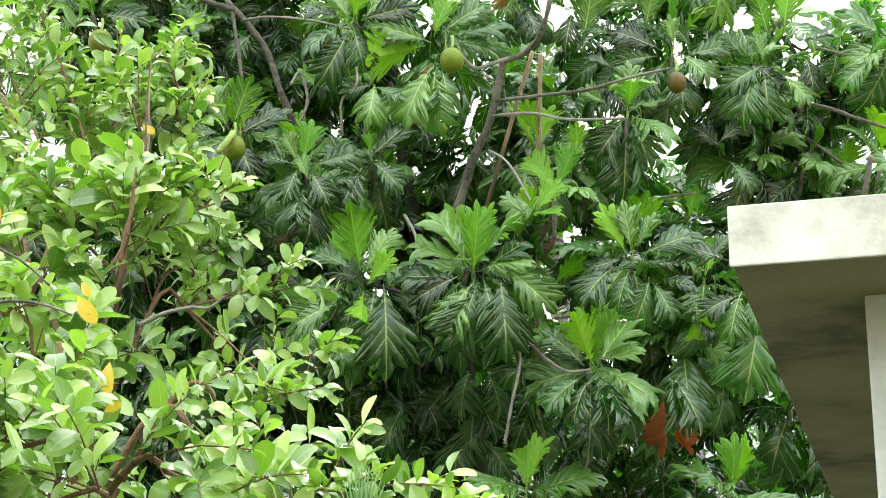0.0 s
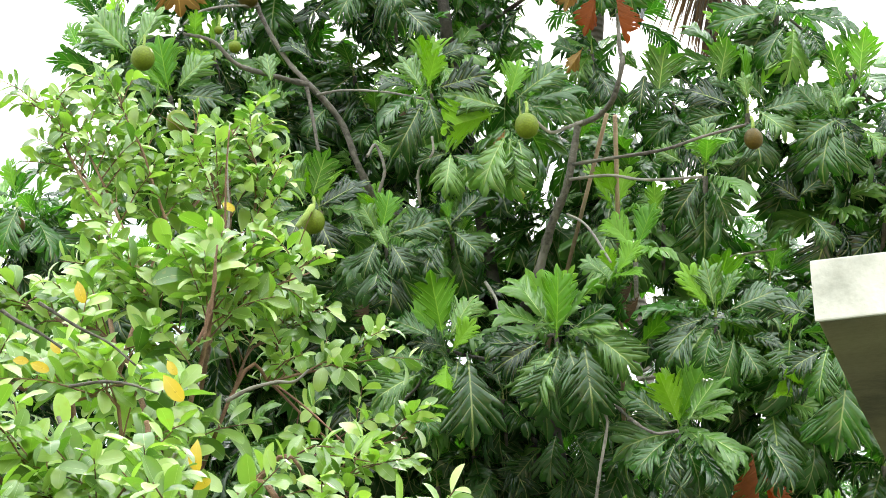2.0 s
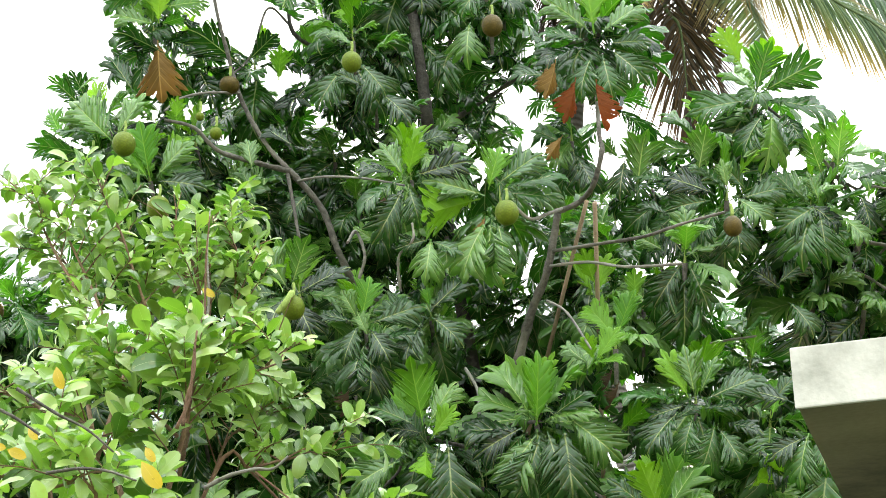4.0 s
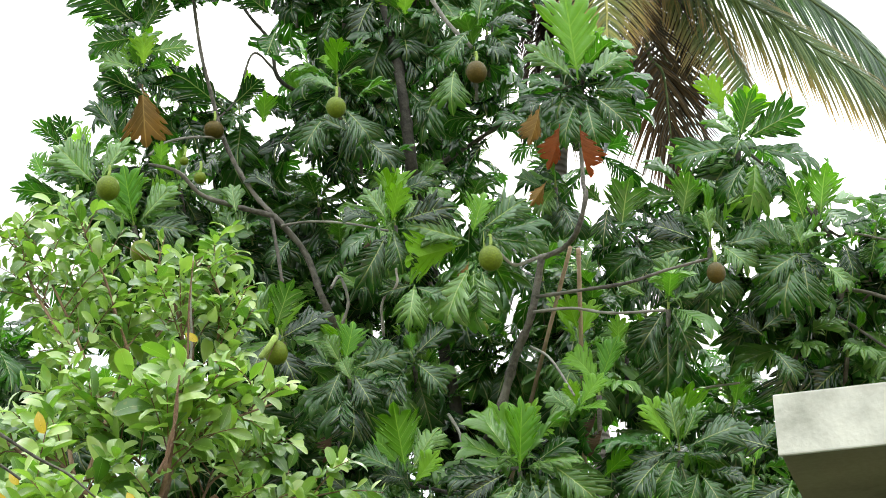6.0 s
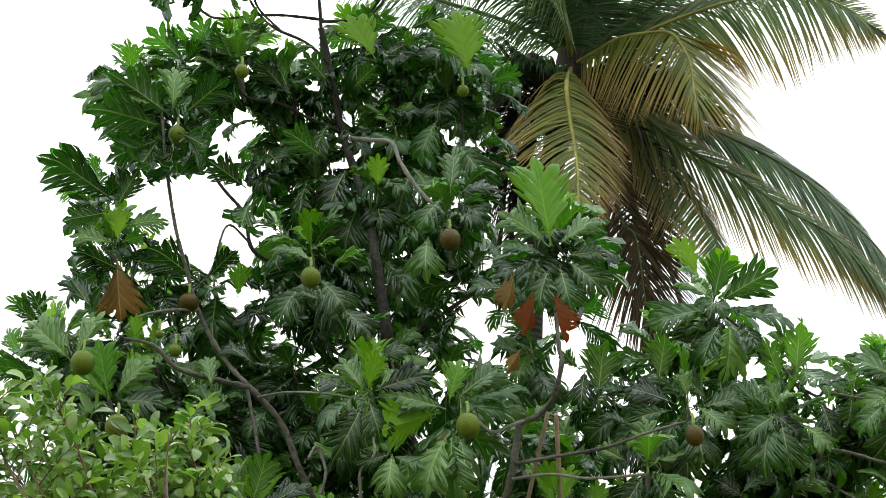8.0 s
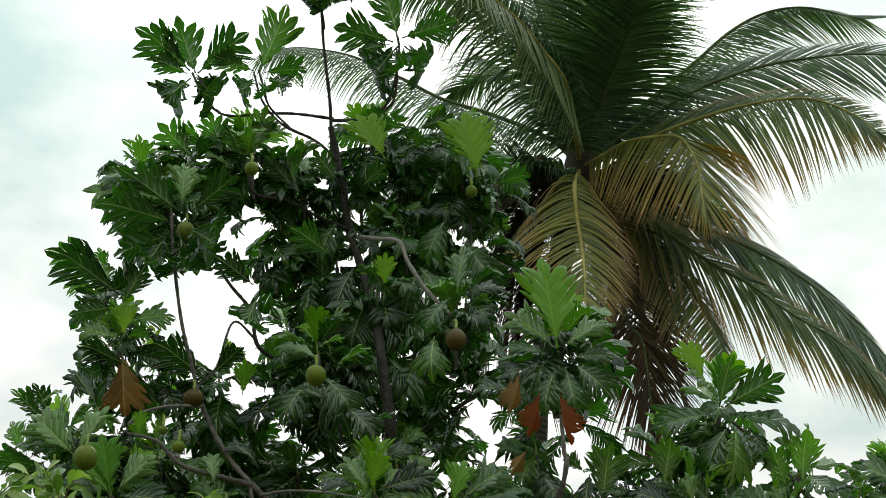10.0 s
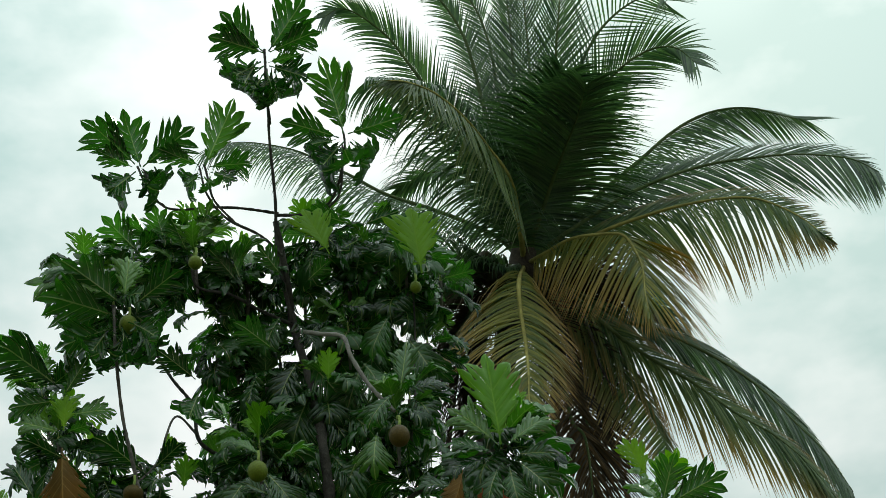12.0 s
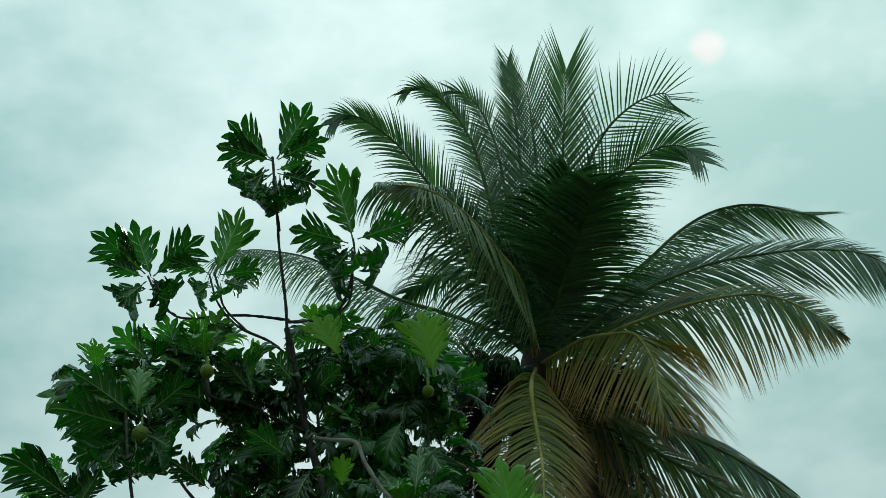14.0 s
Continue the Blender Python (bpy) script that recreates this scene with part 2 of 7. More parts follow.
PAINT = plaster("weathered_white_paint", (0.74, 0.73, 0.68), (0.40, 0.40, 0.36), 4.0)
CONCRETE = plaster("bare_concrete", (0.36, 0.285, 0.185), (0.12, 0.095, 0.065), 1.7)
WALL_PAINT = plaster("pale_grey_wall_paint", (0.66, 0.68, 0.68), (0.45, 0.46, 0.45), 2.0)

GROUND, gn, gl, gb, _ = material("grassy_soil")
g1 = texture(gn, gl, "ShaderNodeTexNoise", 0.6, Detail=6.0)
g2 = ramp(gn, [(0.35, (0.03, 0.06, 0.018)), (0.55, (0.05, 0.08, 0.025)), (0.75, (0.10, 0.08, 0.05))])
gl.new(g1.outputs[0], g2.inputs[0])
g3 = texture(gn, gl, "ShaderNodeTexNoise", 22.0, Detail=8.0, Roughness=0.7)
g4 = ramp(gn, [(0.35, (0.25, 0.25, 0.25)), (0.65, (1.0, 1.0, 1.0))])
gl.new(g3.outputs[0], g4.inputs[0])
gl.new(mixed(gn, gl, 0.8, g2.outputs[0], g4.outputs[0], "MULTIPLY"), gb.inputs["Base Color"])
g5 = gn.new("ShaderNodeBump")
g5.inputs["Strength"].default_value, g5.inputs["Distance"].default_value = 0.8, 0.05
gl.new(g3.outputs[0], g5.inputs["Height"])
gl.new(g5.outputs[0], gb.inputs["Normal"])
gb.inputs["Roughness"].default_value = 0.95


# ---- mesh helpers
def part(name, data, mat, parent, label="", kind=""):
    """One mesh object under a thing or a part; data is a bmesh, or a finished mesh."""
    if isinstance(data, bmesh.types.BMesh):
        mesh = bpy.data.meshes.new(name)
        data.to_mesh(mesh)
        data.free()
    else:
        mesh = data
    if mat is not None and not mesh.materials:
        mesh.materials.append(mat)
    ob = new(name, mesh)
    ob.parent = parent
    return tagged(ob, label, kind=kind)


def thing(name, label, category, place=(0, 0, 0), group=""):
    ob = new(name)
    ob.location = place
    ob.empty_display_size = 0.3
    return tagged(ob, label, category, group)


def smooth_line(points, steps=6):
    """Points of a soft curve through the given ones."""
    p = [Vector(a) for a in points]
    p = [p[0] * 2 - p[1]] + p + [p[-1] * 2 - p[-2]]
    made = []
    for i in range(1, len(p) - 2):
        for k in range(steps):
            t = k / steps
            a, b, c, d = p[i - 1], p[i], p[i + 1], p[i + 2]
            made.append(0.5 * (2 * b + (c - a) * t + (2 * a - 5 * b + 4 * c - d) * t * t + (3 * b - a - 3 * c + d) * t ** 3))
    made.append(p[-2])
    return made


def tube(points, r0, r1, sides=8, steps=6, rough=0.0, seed=0, ends=True):
    """A tapered limb along a soft curve."""
    rnd = random.Random(seed)
    line = smooth_line(points, steps)
    bm = bmesh.new()
    rings = []
    side = None
    for i, c in enumerate(line):
        tangent = (line[min(i + 1, len(line) - 1)] - line[max(i - 1, 0)]).normalized()
        if side is None:
            side = tangent.orthogonal().normalized()
        side = (side - tangent * side.dot(tangent)).normalized()
        other = tangent.cross(side)
        r = r0 + (r1 - r0) * i / (len(line) - 1)
        knob = r * (1 + rough * rnd.uniform(-1, 1))
        rings.append([bm.verts.new(c + (side * math.cos(a) + other * math.sin(a)) * knob * (1 + 0.5 * rough * rnd.uniform(-1, 1)))
                      for a in (2 * math.pi * k / sides for k in range(sides))])
    for a, b in zip(rings, rings[1:]):
        for k in range(sides):
            bm.faces.new((a[k], a[(k + 1) % sides], b[(k + 1) % sides], b[k])).smooth = True
    if ends:
        bm.faces.new(rings[0][::-1])
        bm.faces.new(rings[-1])
    return bm


def box(bm, x0, y0, z0, x1, y1, z1, bevel=0.0):
    vs = [bm.verts.new(c) for c in ((x0, y0, z0), (x1, y0, z0), (x1, y1, z0), (x0, y1, z0), (x0, y0, z1), (x1, y0, z1), (x1, y1, z1), (x0, y1, z1))]
    fs = [bm.faces.new([vs[i] for i in q]) for q in ((3, 2, 1, 0), (4, 5, 6, 7), (0, 1, 5, 4), (1, 2, 6, 5), (2, 3, 7, 6), (3, 0, 4, 7))]
    if bevel:
        bmesh.ops.bevel(bm, geom=list({e for f in fs for e in f.edges}), offset=bevel, segments=2, affect="EDGES", profile=0.6)


class Foliage:
    """Many leaves gathered into one mesh."""

    def __init__(self, mats):
        self.v, self.f, self.uv, self.m, self.n, self.mats = [], [], [], [], 0, mats

    def add(self, shape, m, slot=0):
        v, f, uv = shape
        rot, loc = np.array(m.to_3x3()), np.array(m.translation)
        self.v.append(v @ rot.T + loc)
        self.f.append(f + self.n)
        self.uv.append(uv)
        self.m.append(np.full(len(f), slot))
        self.n += len(v)

    def mesh(self, name):
        v, f, uv, m = (np.concatenate(a) for a in (self.v, self.f, self.uv, self.m))
        me = bpy.data.meshes.new(name)
        me.from_pydata(v.tolist(), [], f.tolist())
        layer = me.uv_layers.new(name="vein")
        layer.data.foreach_set("uv", uv[f.ravel()].astype(np.float32).ravel())
        me.polygons.foreach_set("material_index", m.astype(np.int32))
        me.polygons.foreach_set("use_smooth", np.ones(len(f), dtype=bool))
        for a in self.mats:
            me.materials.append(a)
        me.update()
        return me


def shape_mesh(name, shape, mat):
    f = Foliage([mat])
    f.add(shape, Matrix.Identity(4))
    return f.mesh(name)


def bent(v, droop, start=0.0):
    """Bend a leaf that lies along +y downwards along its length."""
    ys = np.linspace(0, 1.15, 47)
    ang = start - droop * np.clip(ys, 0, None) ** 1.3
    cy = np.concatenate([[0], np.cumsum(np.cos(ang[:-1]) * np.diff(ys))])
    cz = np.concatenate([[0], np.cumsum(np.sin(ang[:-1]) * np.diff(ys))])
    a, y, z = np.interp(v[:, 1], ys, ang), np.interp(v[:, 1], ys, cy), np.interp(v[:, 1], ys, cz)
    return np.stack([v[:, 0], y - v[:, 2] * np.sin(a), z + v[:, 2] * np.cos(a)], -1)


def breadfruit_leaf(seed, deep=0.6, droop=0.6, fold=0.25, width=0.40, rib=0.02, limp=1.0, fine=True):
    """A lobed leaf of length 1 along +y: five pointed lobes to a side and one at the end, puffed up between the veins. deep: how far the cuts reach in.
    Returns vertices, triangles and vein coordinates (across a lobe, out from the midrib)."""
    rnd = random.Random(seed)
    V, F, U, known = [], [], [], {}

    def add(x, y, z, a, b):
        key = (round(x, 4), round(y, 4))
        if key not in known:
            known[key] = len(V)
            V.append((x, y, z))
            U.append((a, b))
        return known[key]

    for s in (-1, 1):
        c = [q + rnd.uniform(-0.015, 0.015) for q in (0.14, 0.235, 0.345, 0.465, 0.60)]
        tips = [np.array((width * r * rnd.uniform(0.86, 1.1), q + width * r * on * rnd.uniform(0.85, 1.15)))
                for q, r, on in zip(c, (0.22, 0.62, 0.95, 1.0, 0.70), (0.8, 0.95, 1.02, 1.05, 1.22))]
        tips.append(np.array((0.0, 1.09)))
        mids = [0.10, 0.19, 0.29, 0.405, 0.53, 0.68]
        cuts = [np.array((0.022, 0.115))]
        for i in range(1, 6):
            out = (tips[i - 1] + tips[i]) / 2
            cuts.append(np.array((0.0, mids[i])) + (out - (0.0, mids[i])) * (1 - deep * rnd.uniform(0.85, 1.1)))
        for i in range(6):
            last = i == 5
            B = np.array((0.0, mids[5] if last else c[i]))
            T = tips[i]
            L = np.linalg.norm(T - B)
            d = (T - B) / L
            sag, twist = rnd.uniform(0.0, 0.9) * limp, rnd.uniform(-0.6, 0.6) * limp
            for side in ((0,) if last else (0, 1)):
                S, other = cuts[i + side], tips[min(5, i + 1)] if side else (tips[i - 1] if i else np.array((0.0, 0.08)))
                n = np.array((d[1], -d[0])) * (-1 if side else 1)
                if last:
                    n = np.array((1.0, 0.0))
                qs = min(0.8, max(0.12, float(np.dot(S - B, d)) / L))
                hs = abs(float(np.dot(S - B, n)))
                gap = abs(float(np.dot(other - B, n)))
                hw = min(0.455 * gap, 0.105) * rnd.uniform(0.9, 1.08) if not last else width * 0.22 * rnd.uniform(0.85, 1.15)
                hw = max(hw, hs * 0.9)
                rows = [(qs, hs, S)] + [(qs + (1 - qs) * q, h, None) for q, h in (((0.14, hs + (hw - hs) * 0.30 - 0.008), (0.42, hw), (0.76, hw * 0.60)) if fine else ((0.45, hw),))]

                def place(p, q, lift, across):
                    x, free = abs(p[0]), max(0.0, q - qs) / (1 - qs)
                    z = fold * x - sag * 0.22 * free * free + twist * across * 0.12 * free + lift * rib
                    return add(s * p[0], p[1], z, abs(across), x / width)

                sign = -1 if side else 1
                line = [(place(B, 0, 0, 0), place(np.array((0.0, (B[1] + mids[min(5, i + side)]) / 2)), 0, 0, 0.5 * sign) if fine else None, place(np.array((0.0, mids[min(5, i + side)])), 0, 0, sign))]
                for k, (q, h, fixed) in enumerate(rows):
                    v = B + d * L * q
                    e = fixed if fixed is not None else v + n * h
                    line.append((place(v, q, 0, 0), place((v + e) / 2, q, 1.1, 0.5 * sign) if fine else None, place(e, q, 1.0 if k == 0 else -0.7, sign)))
                end = place(T, 1, -0.5, 0)
                tris = []
                for (v0, m0, e0), (v1, m1, e1) in zip(line, line[1:]):
                    for p0, p1, r0, r1 in ((v0, m0, v1, m1), (m0, e0, m1, e1)) if fine else ((v0, e0, v1, e1),):
                        tris += [(p0, p1, r1), (p0, r1, r0)]
                v0, m0, e0 = line[-1]
                tris += [(v0, m0, end), (m0, e0, end)] if fine else [(v0, e0, end)]
                flip = (s < 0) != (side == 1)
                F.extend(t[::-1] if flip else t for t in tris if len(set(t)) == 3)
    # stalk
    a, b, g, h = add(-0.013, 0, 0, 0.3, 0.3), add(0.013, 0, 0, 0.3, 0.3), add(0.009, 0.14, 0.004, 0.3, 0.3), add(-0.009, 0.14, 0.004, 0.3, 0.3)
    e = add(0, 0, -0.02, 0.3, 0.3)
    F.extend([(a, b, g), (a, g, h), (a, e, g), (e, b, g)])
    v = np.array(V)
    turn = rnd.uniform(-0.5, 0.5) * v[:, 1] + rnd.uniform(-0.15, 0.15)
    wave = 0.03 * np.sin(v[:, 1] * rnd.uniform(9, 16) + rnd.uniform(0, 6)) * np.abs(v[:, 0]) / width
    x, z = v[:, 0], v[:, 2] + wave
    v = np.stack([x * np.cos(turn) - z * np.sin(turn), v[:, 1], x * np.sin(turn) + z * np.cos(turn)], -1)
    v = bent(v, droop)
    return v, np.array(F), np.array(U)


def oval_leaf(length=0.1, width=0.045, droop=0.5, fold=0.3, rows=5):
    V, F, U = [(0, 0, 0)], [], [(0, 0)]
    for i in range(1, rows + 1):
        t = (0.10, 0.30, 0.55, 0.78, 0.93)[i - 1]
        w = 0.5 * width / length * (0.5, 0.88, 1.0, 0.84, 0.45)[i - 1]
        y = 0.12 + 0.88 * t
        for x in (-w, 0, w):
            V.append((x, y, fold * abs(x)))
            U.append((1, 0 if x == 0 else 1))
    V.append((0, 1.0, 0))
    U.append((1, 0))
    F += [(0, 2, 1), (0, 3, 2)]
    for i in range(rows - 1):
        a, b = 1 + 3 * i, 4 + 3 * i
        for k in (0, 1):
            F += [(a + k, a + k + 1, b + k + 1), (a + k, b + k + 1, b + k)]
    a = 1 + 3 * (rows - 1)
    F += [(a, a + 1, len(V) - 1), (a + 1, a + 2, len(V) - 1)]
    v = bent(np.array(V, dtype=float), droop)
    return v * length, np.array(F), np.array(U, dtype=float)


def aim(origin, direction, up, size=1.0, twist=0.0):
    """A pose whose y axis goes along direction and whose z axis is as near to up as may be."""
    y = Vector(direction).normalized()
    u = Vector(up)
    if abs(y.dot(u.normalized())) > 0.98:
        u = u + Vector((0.3, 0.2, 0))
    x = y.cross(u).normalized()
    z = x.cross(y)
    m = Matrix((x, y, z)).transposed().to_4x4()
    return Matrix.Translation(origin) @ m @ pose(0, 0, 0, 0, twist, 0) @ Matrix.Scale(size, 4)


# ---- ground, house
bm = bmesh.new()
bmesh.ops.create_grid(bm, x_segments=60, y_segments=60, size=900)
for v in bm.verts:
    v.co.z = 0.0 if v.co.length < 60 else noise.noise(v.co * 0.01) * 1.5 - 0.8
ground = part("ground", bm, GROUND, None)
tagged(ground, "rough grassy soil under the trees", "ground", kind="structure")

CORNER = Vector((0.71, 4.39, 0))
house = thing("house", "white-painted concrete house with a flat overhanging roof slab", "house", CORNER)
house.rotation_euler = (0, 0, radians(-15.2))
bm = bmesh.new()
box(bm, 0, 0.0, 2.90, 5.5, 6.2, 3.045, 0.006)
slab = part("roof_slab", bm, CONCRETE, house, "flat concrete slab with a bare grey underside")
bm = bmesh.new()
box(bm, -0.004, -0.014, 2.893, 5.5, 0.0, 3.05, 0.005)
part("fascia", bm, PAINT, slab, "weathered white painted slab edge")
bm = bmesh.new()
box(bm, 0.30, 0.36, 0, 0.62, 0.68, 2.9, 0.008)
part("column", bm, WALL_PAINT, house, "pale grey square column")
bm = bmesh.new()
box(bm, 1.6, 1.2, 0, 1.8, 6.0, 2.9, 0.005)
box(bm, 1.8, 1.2, 0, 5.3, 1.4, 2.9, 0.005)
part("wall", bm, WALL_PAINT, house, "plain pale grey wall")

# added wall, out of view: blocks low sky light from behind the camera
bm = bmesh.new()
box(bm, -14, -9.6, 0, 12, -9.3, 6.2, 0.01)
tagged(part("light_block_wall", bm, CONCRETE, None), "unseen bare concrete wall added to block low sky light", "wall", kind="structure")

# ---- breadfruit tree
TREE = Vector((0.45, 13.3, 0))
tree = thing("breadfruit_tree", "tall breadfruit tree with big lobed glossy leaves and hanging fruit", "tree", TREE)
LEAVES = [breadfruit_leaf(k, 0.58 + 0.06 * (k % 3), (0.35, 0.7, 1.05, 1.5)[k % 4], 0.25 - 0.05 * (k % 3), 0.39 + 0.02 * (k % 3), 0.03) for k in range(16)]
ROUGH_LEAVES = [breadfruit_leaf(k, 0.62 + 0.06 * (k % 3), (0.35, 0.7, 1.05, 1.5)[k % 4], 0.25 - 0.05 * (k % 3), 0.39 + 0.02 * (k % 3), 0.03, fine=False) for k in range(16)]
SPROUTS = [breadfruit_leaf(40 + k, 0.50, (0.1, 0.4, 0.75)[k], 0.3, 0.38, 0.015, 0.5) for k in range(3)]
LEAF_MESH = [shape_mesh("leaf", s, MATURE) for s in LEAVES]
SPROUT_MESH = [shape_mesh("leaf", s, YOUNG) for s in SPROUTS]
FRESH_MESH = [shape_mesh("leaf", s, MIDDLE) for s in LEAVES]
tree_leaves = Foliage([MATURE, YOUNG, MIDDLE, BARK, PETIOLE])


def prism(r0, r1, length, sides=6):
    v = [(r * math.cos(a), h, r * math.sin(a)) for r, h in ((r0, 0), (r1, length)) for a in (2 * math.pi * k / sides for k in range(sides))] + [(0, length * 1.02, 0)]
    f = [t for k in range(sides) for t in ((k, (k + 1) % sides, sides + (k + 1) % sides), (k, sides + (k + 1) % sides, sides + k), (sides + k, sides + (k + 1) % sides, 2 * sides))]
    return np.array(v), np.array(f), np.ones((len(v), 2))


SHOOT, BUD = prism(0.014, 0.02, 0.34), prism(0.012, 0.002, 0.12)

leaf_count = 0
# gaps through the crown where the sky comes through: two ends and a radius
GAPS = [
    ((-1.21, 11.00, 7.02), (-1.93, 17.50, 10.22), 0.1), ((0.73, 11.00, 6.63), (1.17, 17.50, 9.60), 0.2), ((0.60, 11.00, 6.86), (0.96, 17.50, 9.96), 0.14), ((-1.37, 11.00, 7.21), (-2.18, 17.50, 10.53), 0.14), ((-1.49, 11.00, 7.93), (-2.38, 17.50, 11.67), 0.22), ((-1.68, 11.00, 7.81), (-2.67, 17.50, 11.47), 0.2), ((-0.01, 11.00, 7.02), (-0.01, 17.50, 10.22), 0.14), ((0.09, 11.00, 6.68), (0.14, 17.50, 9.69), 0.12), ((-0.52, 11.00, 6.82), (-0.82, 17.50, 9.90), 0.1),
    ((0.83, 11.00, 5.10), (1.32, 17.50, 7.16), 0.15), ((0.68, 11.00, 4.87), (1.09, 17.50, 6.80), 0.17), ((0.64, 11.00, 4.57), (1.01, 17.50, 6.32), 0.1), ((0.40, 11.00, 3.83), (0.64, 17.50, 5.14), 0.08),
    ((-0.62, 11.00, 3.88), (-0.98, 17.50, 5.22), 0.12), ((-2.92, 11.00, 6.20), (-4.65, 17.50, 8.93), 0.45), ((-3.02, 11.00, 6.64), (-4.80, 17.50, 9.62), 0.35), ((0.88, 11.00, 5.76), (1.39, 17.50, 8.21), 0.15), ((1.17, 11.00, 6.20), (1.86, 17.50, 8.92), 0.11), ((1.00, 11.00, 6.56), (1.59, 17.50, 9.49), 0.12), ((0.30, 11.00, 6.48), (0.48, 17.50, 9.37), 0.15),
    ((-0.09, 11.00, 6.52), (-0.14, 17.50, 9.43), 0.2), ((1.79, 11.00, 5.37), (2.84, 17.50, 7.60), 0.14), ((-0.77, 11.00, 6.21), (-1.23, 17.50, 8.93), 0.1),
    ((-0.35, 11.00, 7.41), (-0.56, 17.50, 10.85), 0.12), ((-1.64, 11.0, 8.07), (-2.6, 17.5, 11.9), 0.22), ((-1.53, 11.0, 7.81), (-2.43, 17.5, 11.47), 0.24), ((-1.47, 11.0, 8.25), (-2.34, 17.5, 12.18), 0.12), ((-2.01, 11.0, 7.91), (-3.2, 17.5, 11.63), 0.14), ((-1.46, 11.0, 7.59), (-2.32, 17.5, 11.13), 0.15), ((-0.82, 11.0, 8.42), (-1.31, 17.5, 12.45), 0.1), ((-1.29, 11.0, 8.45), (-2.06, 17.5, 12.5), 0.12),
    ((0.22, 11.00, 6.80), (0.35, 17.50, 9.87), 0.12),
]
GAPS = [(Vector(a), (Vector(b) - Vector(a)), r) for a, b, r in GAPS]


def in_gap(p):
    for a, d, r in GAPS:
        q = (p.y - a.y) / d.y
        if (a + d * q - p).length < r:
            return True
    return False



def put(shapes, meshes, k, m, slot, separate):
    global leaf_count
    if separate and leaf_count < 300:
        leaf_count += 1
        ob = part("leaf", meshes[k], None, tree)
        ob.matrix_basis = Matrix.Translation(-TREE) @ m
    else:
        tree_leaves.add(shapes[k], Matrix.Translation(-TREE) @ m, slot)


def whorl(at, size=0.6, n=9, seed=0, young=2, lean=None, low=-58, high=74, separate=True, clear=False, fresh=6, shoot=True, coarse=False):
    """A shoot's rosette: young upright leaves in the middle, older ones spreading and hanging round it. clear: no leaf hides what hangs under the shoot."""
    rnd = random.Random(seed * 7919 + int(at[2] * 100))
    at = Vector(EYE) + (Vector(at) - Vector(EYE)) * 1.03
    if at[2] > 8.1:
        lean, low, fresh = lean or (0.1 * (at[0] - TREE.x), -0.22, 1.0), max(low, -34), min(fresh, 2)
    axis = Vector(lean or (0.16 * (at[0] - TREE.x), -0.62, 0.9)).normalized()
    e1 = axis.orthogonal().normalized()
    e2 = axis.cross(e1)
    start = rnd.uniform(0, 6.28)
    size *= 0.95 if at[2] > 8.6 else 0.98
    n = int(n * (1.25 if at[2] > 8.6 else 1.15 if separate else 1.5))
    home = Matrix.Translation(-TREE)
    back = (axis * 0.6 + Vector((0, -0.2, 0.9))).normalized()
    if shoot and not in_gap(Vector(at) - back * 0.2):
        tree_leaves.add(SHOOT, home @ aim(Vector(at) - back * 0.36, back, (1, 0, 0)), 3)
        tree_leaves.add(BUD, home @ aim(Vector(at) - back * 0.02, back, (1, 0, 0)), 4)
    for k in range(n):
        q = (k + 0.3) / n
        a = start + k * 2.39996 + rnd.uniform(-0.25, 0.25)
        el = radians(high + (low - high) * q ** 0.8 + rnd.uniform(-10, 10))
        d = (e1 * math.cos(a) + e2 * math.sin(a)) * math.cos(el) + axis * math.sin(el)
        if k < young:
            d = (d + Vector((0, 0, 0.5))).normalized()
        else:
            d = (d + Vector((0, 0, -0.28 * q))).normalized()
        if clear and d.dot(Vector((0, -0.75, -0.65))) > 0.72:
            continue
        length = size * (0.64 + 0.26 * min(1, q * 1.6)) * rnd.uniform(0.86, 1.12)
        base = Vector(at) + axis * (0.06 - 0.16 * q) * size / 0.6
        m = aim(base, d, axis, length, rnd.uniform(-22, 22))
        if in_gap(base + d * length * 0.6 - Vector((0, 0, 0.08))):
            continue
        if k < young:
            put(SPROUTS, SPROUT_MESH, rnd.randrange(3), m, 1, separate)
        elif k < fresh + young:
            put(ROUGH_LEAVES if coarse else LEAVES, FRESH_MESH, rnd.choice((0, 1, 4, 5, 8, 9, 12, 13)), m, 2, separate)
        else:
            put(ROUGH_LEAVES if coarse else LEAVES, LEAF_MESH, rnd.randrange(16), m, 0, separate)


def limb(points, r0, r1, mat=None, label="", name="limb", rough=0.13):
    ob = part(name, tube([Vector(p) - TREE for p in points], r0 * 0.70, r1 * 0.74, 10, 9, rough, len(points)), mat or BARK, tree, label)
    return ob


# main stems and limbs
limb([(0.55, 15.0, -0.1), (0.50, 15.0, 1.5), (0.40, 14.7, 3.2), (0.22, 13.6, 4.6), (0.00, 12.80, 5.39), (0.06, 12.40, 5.56)], 0.11, 0.056, BARK_SHADED, name="trunk", label="thick dark grey-brown main trunk, shade put into its colour")
limb([(0.06, 12.40, 5.53), (0.20, 12.20, 5.95), (0.33, 12.05, 6.23), (0.42, 11.95, 6.63)], 0.052, 0.032, label="leaning grey-brown limb")
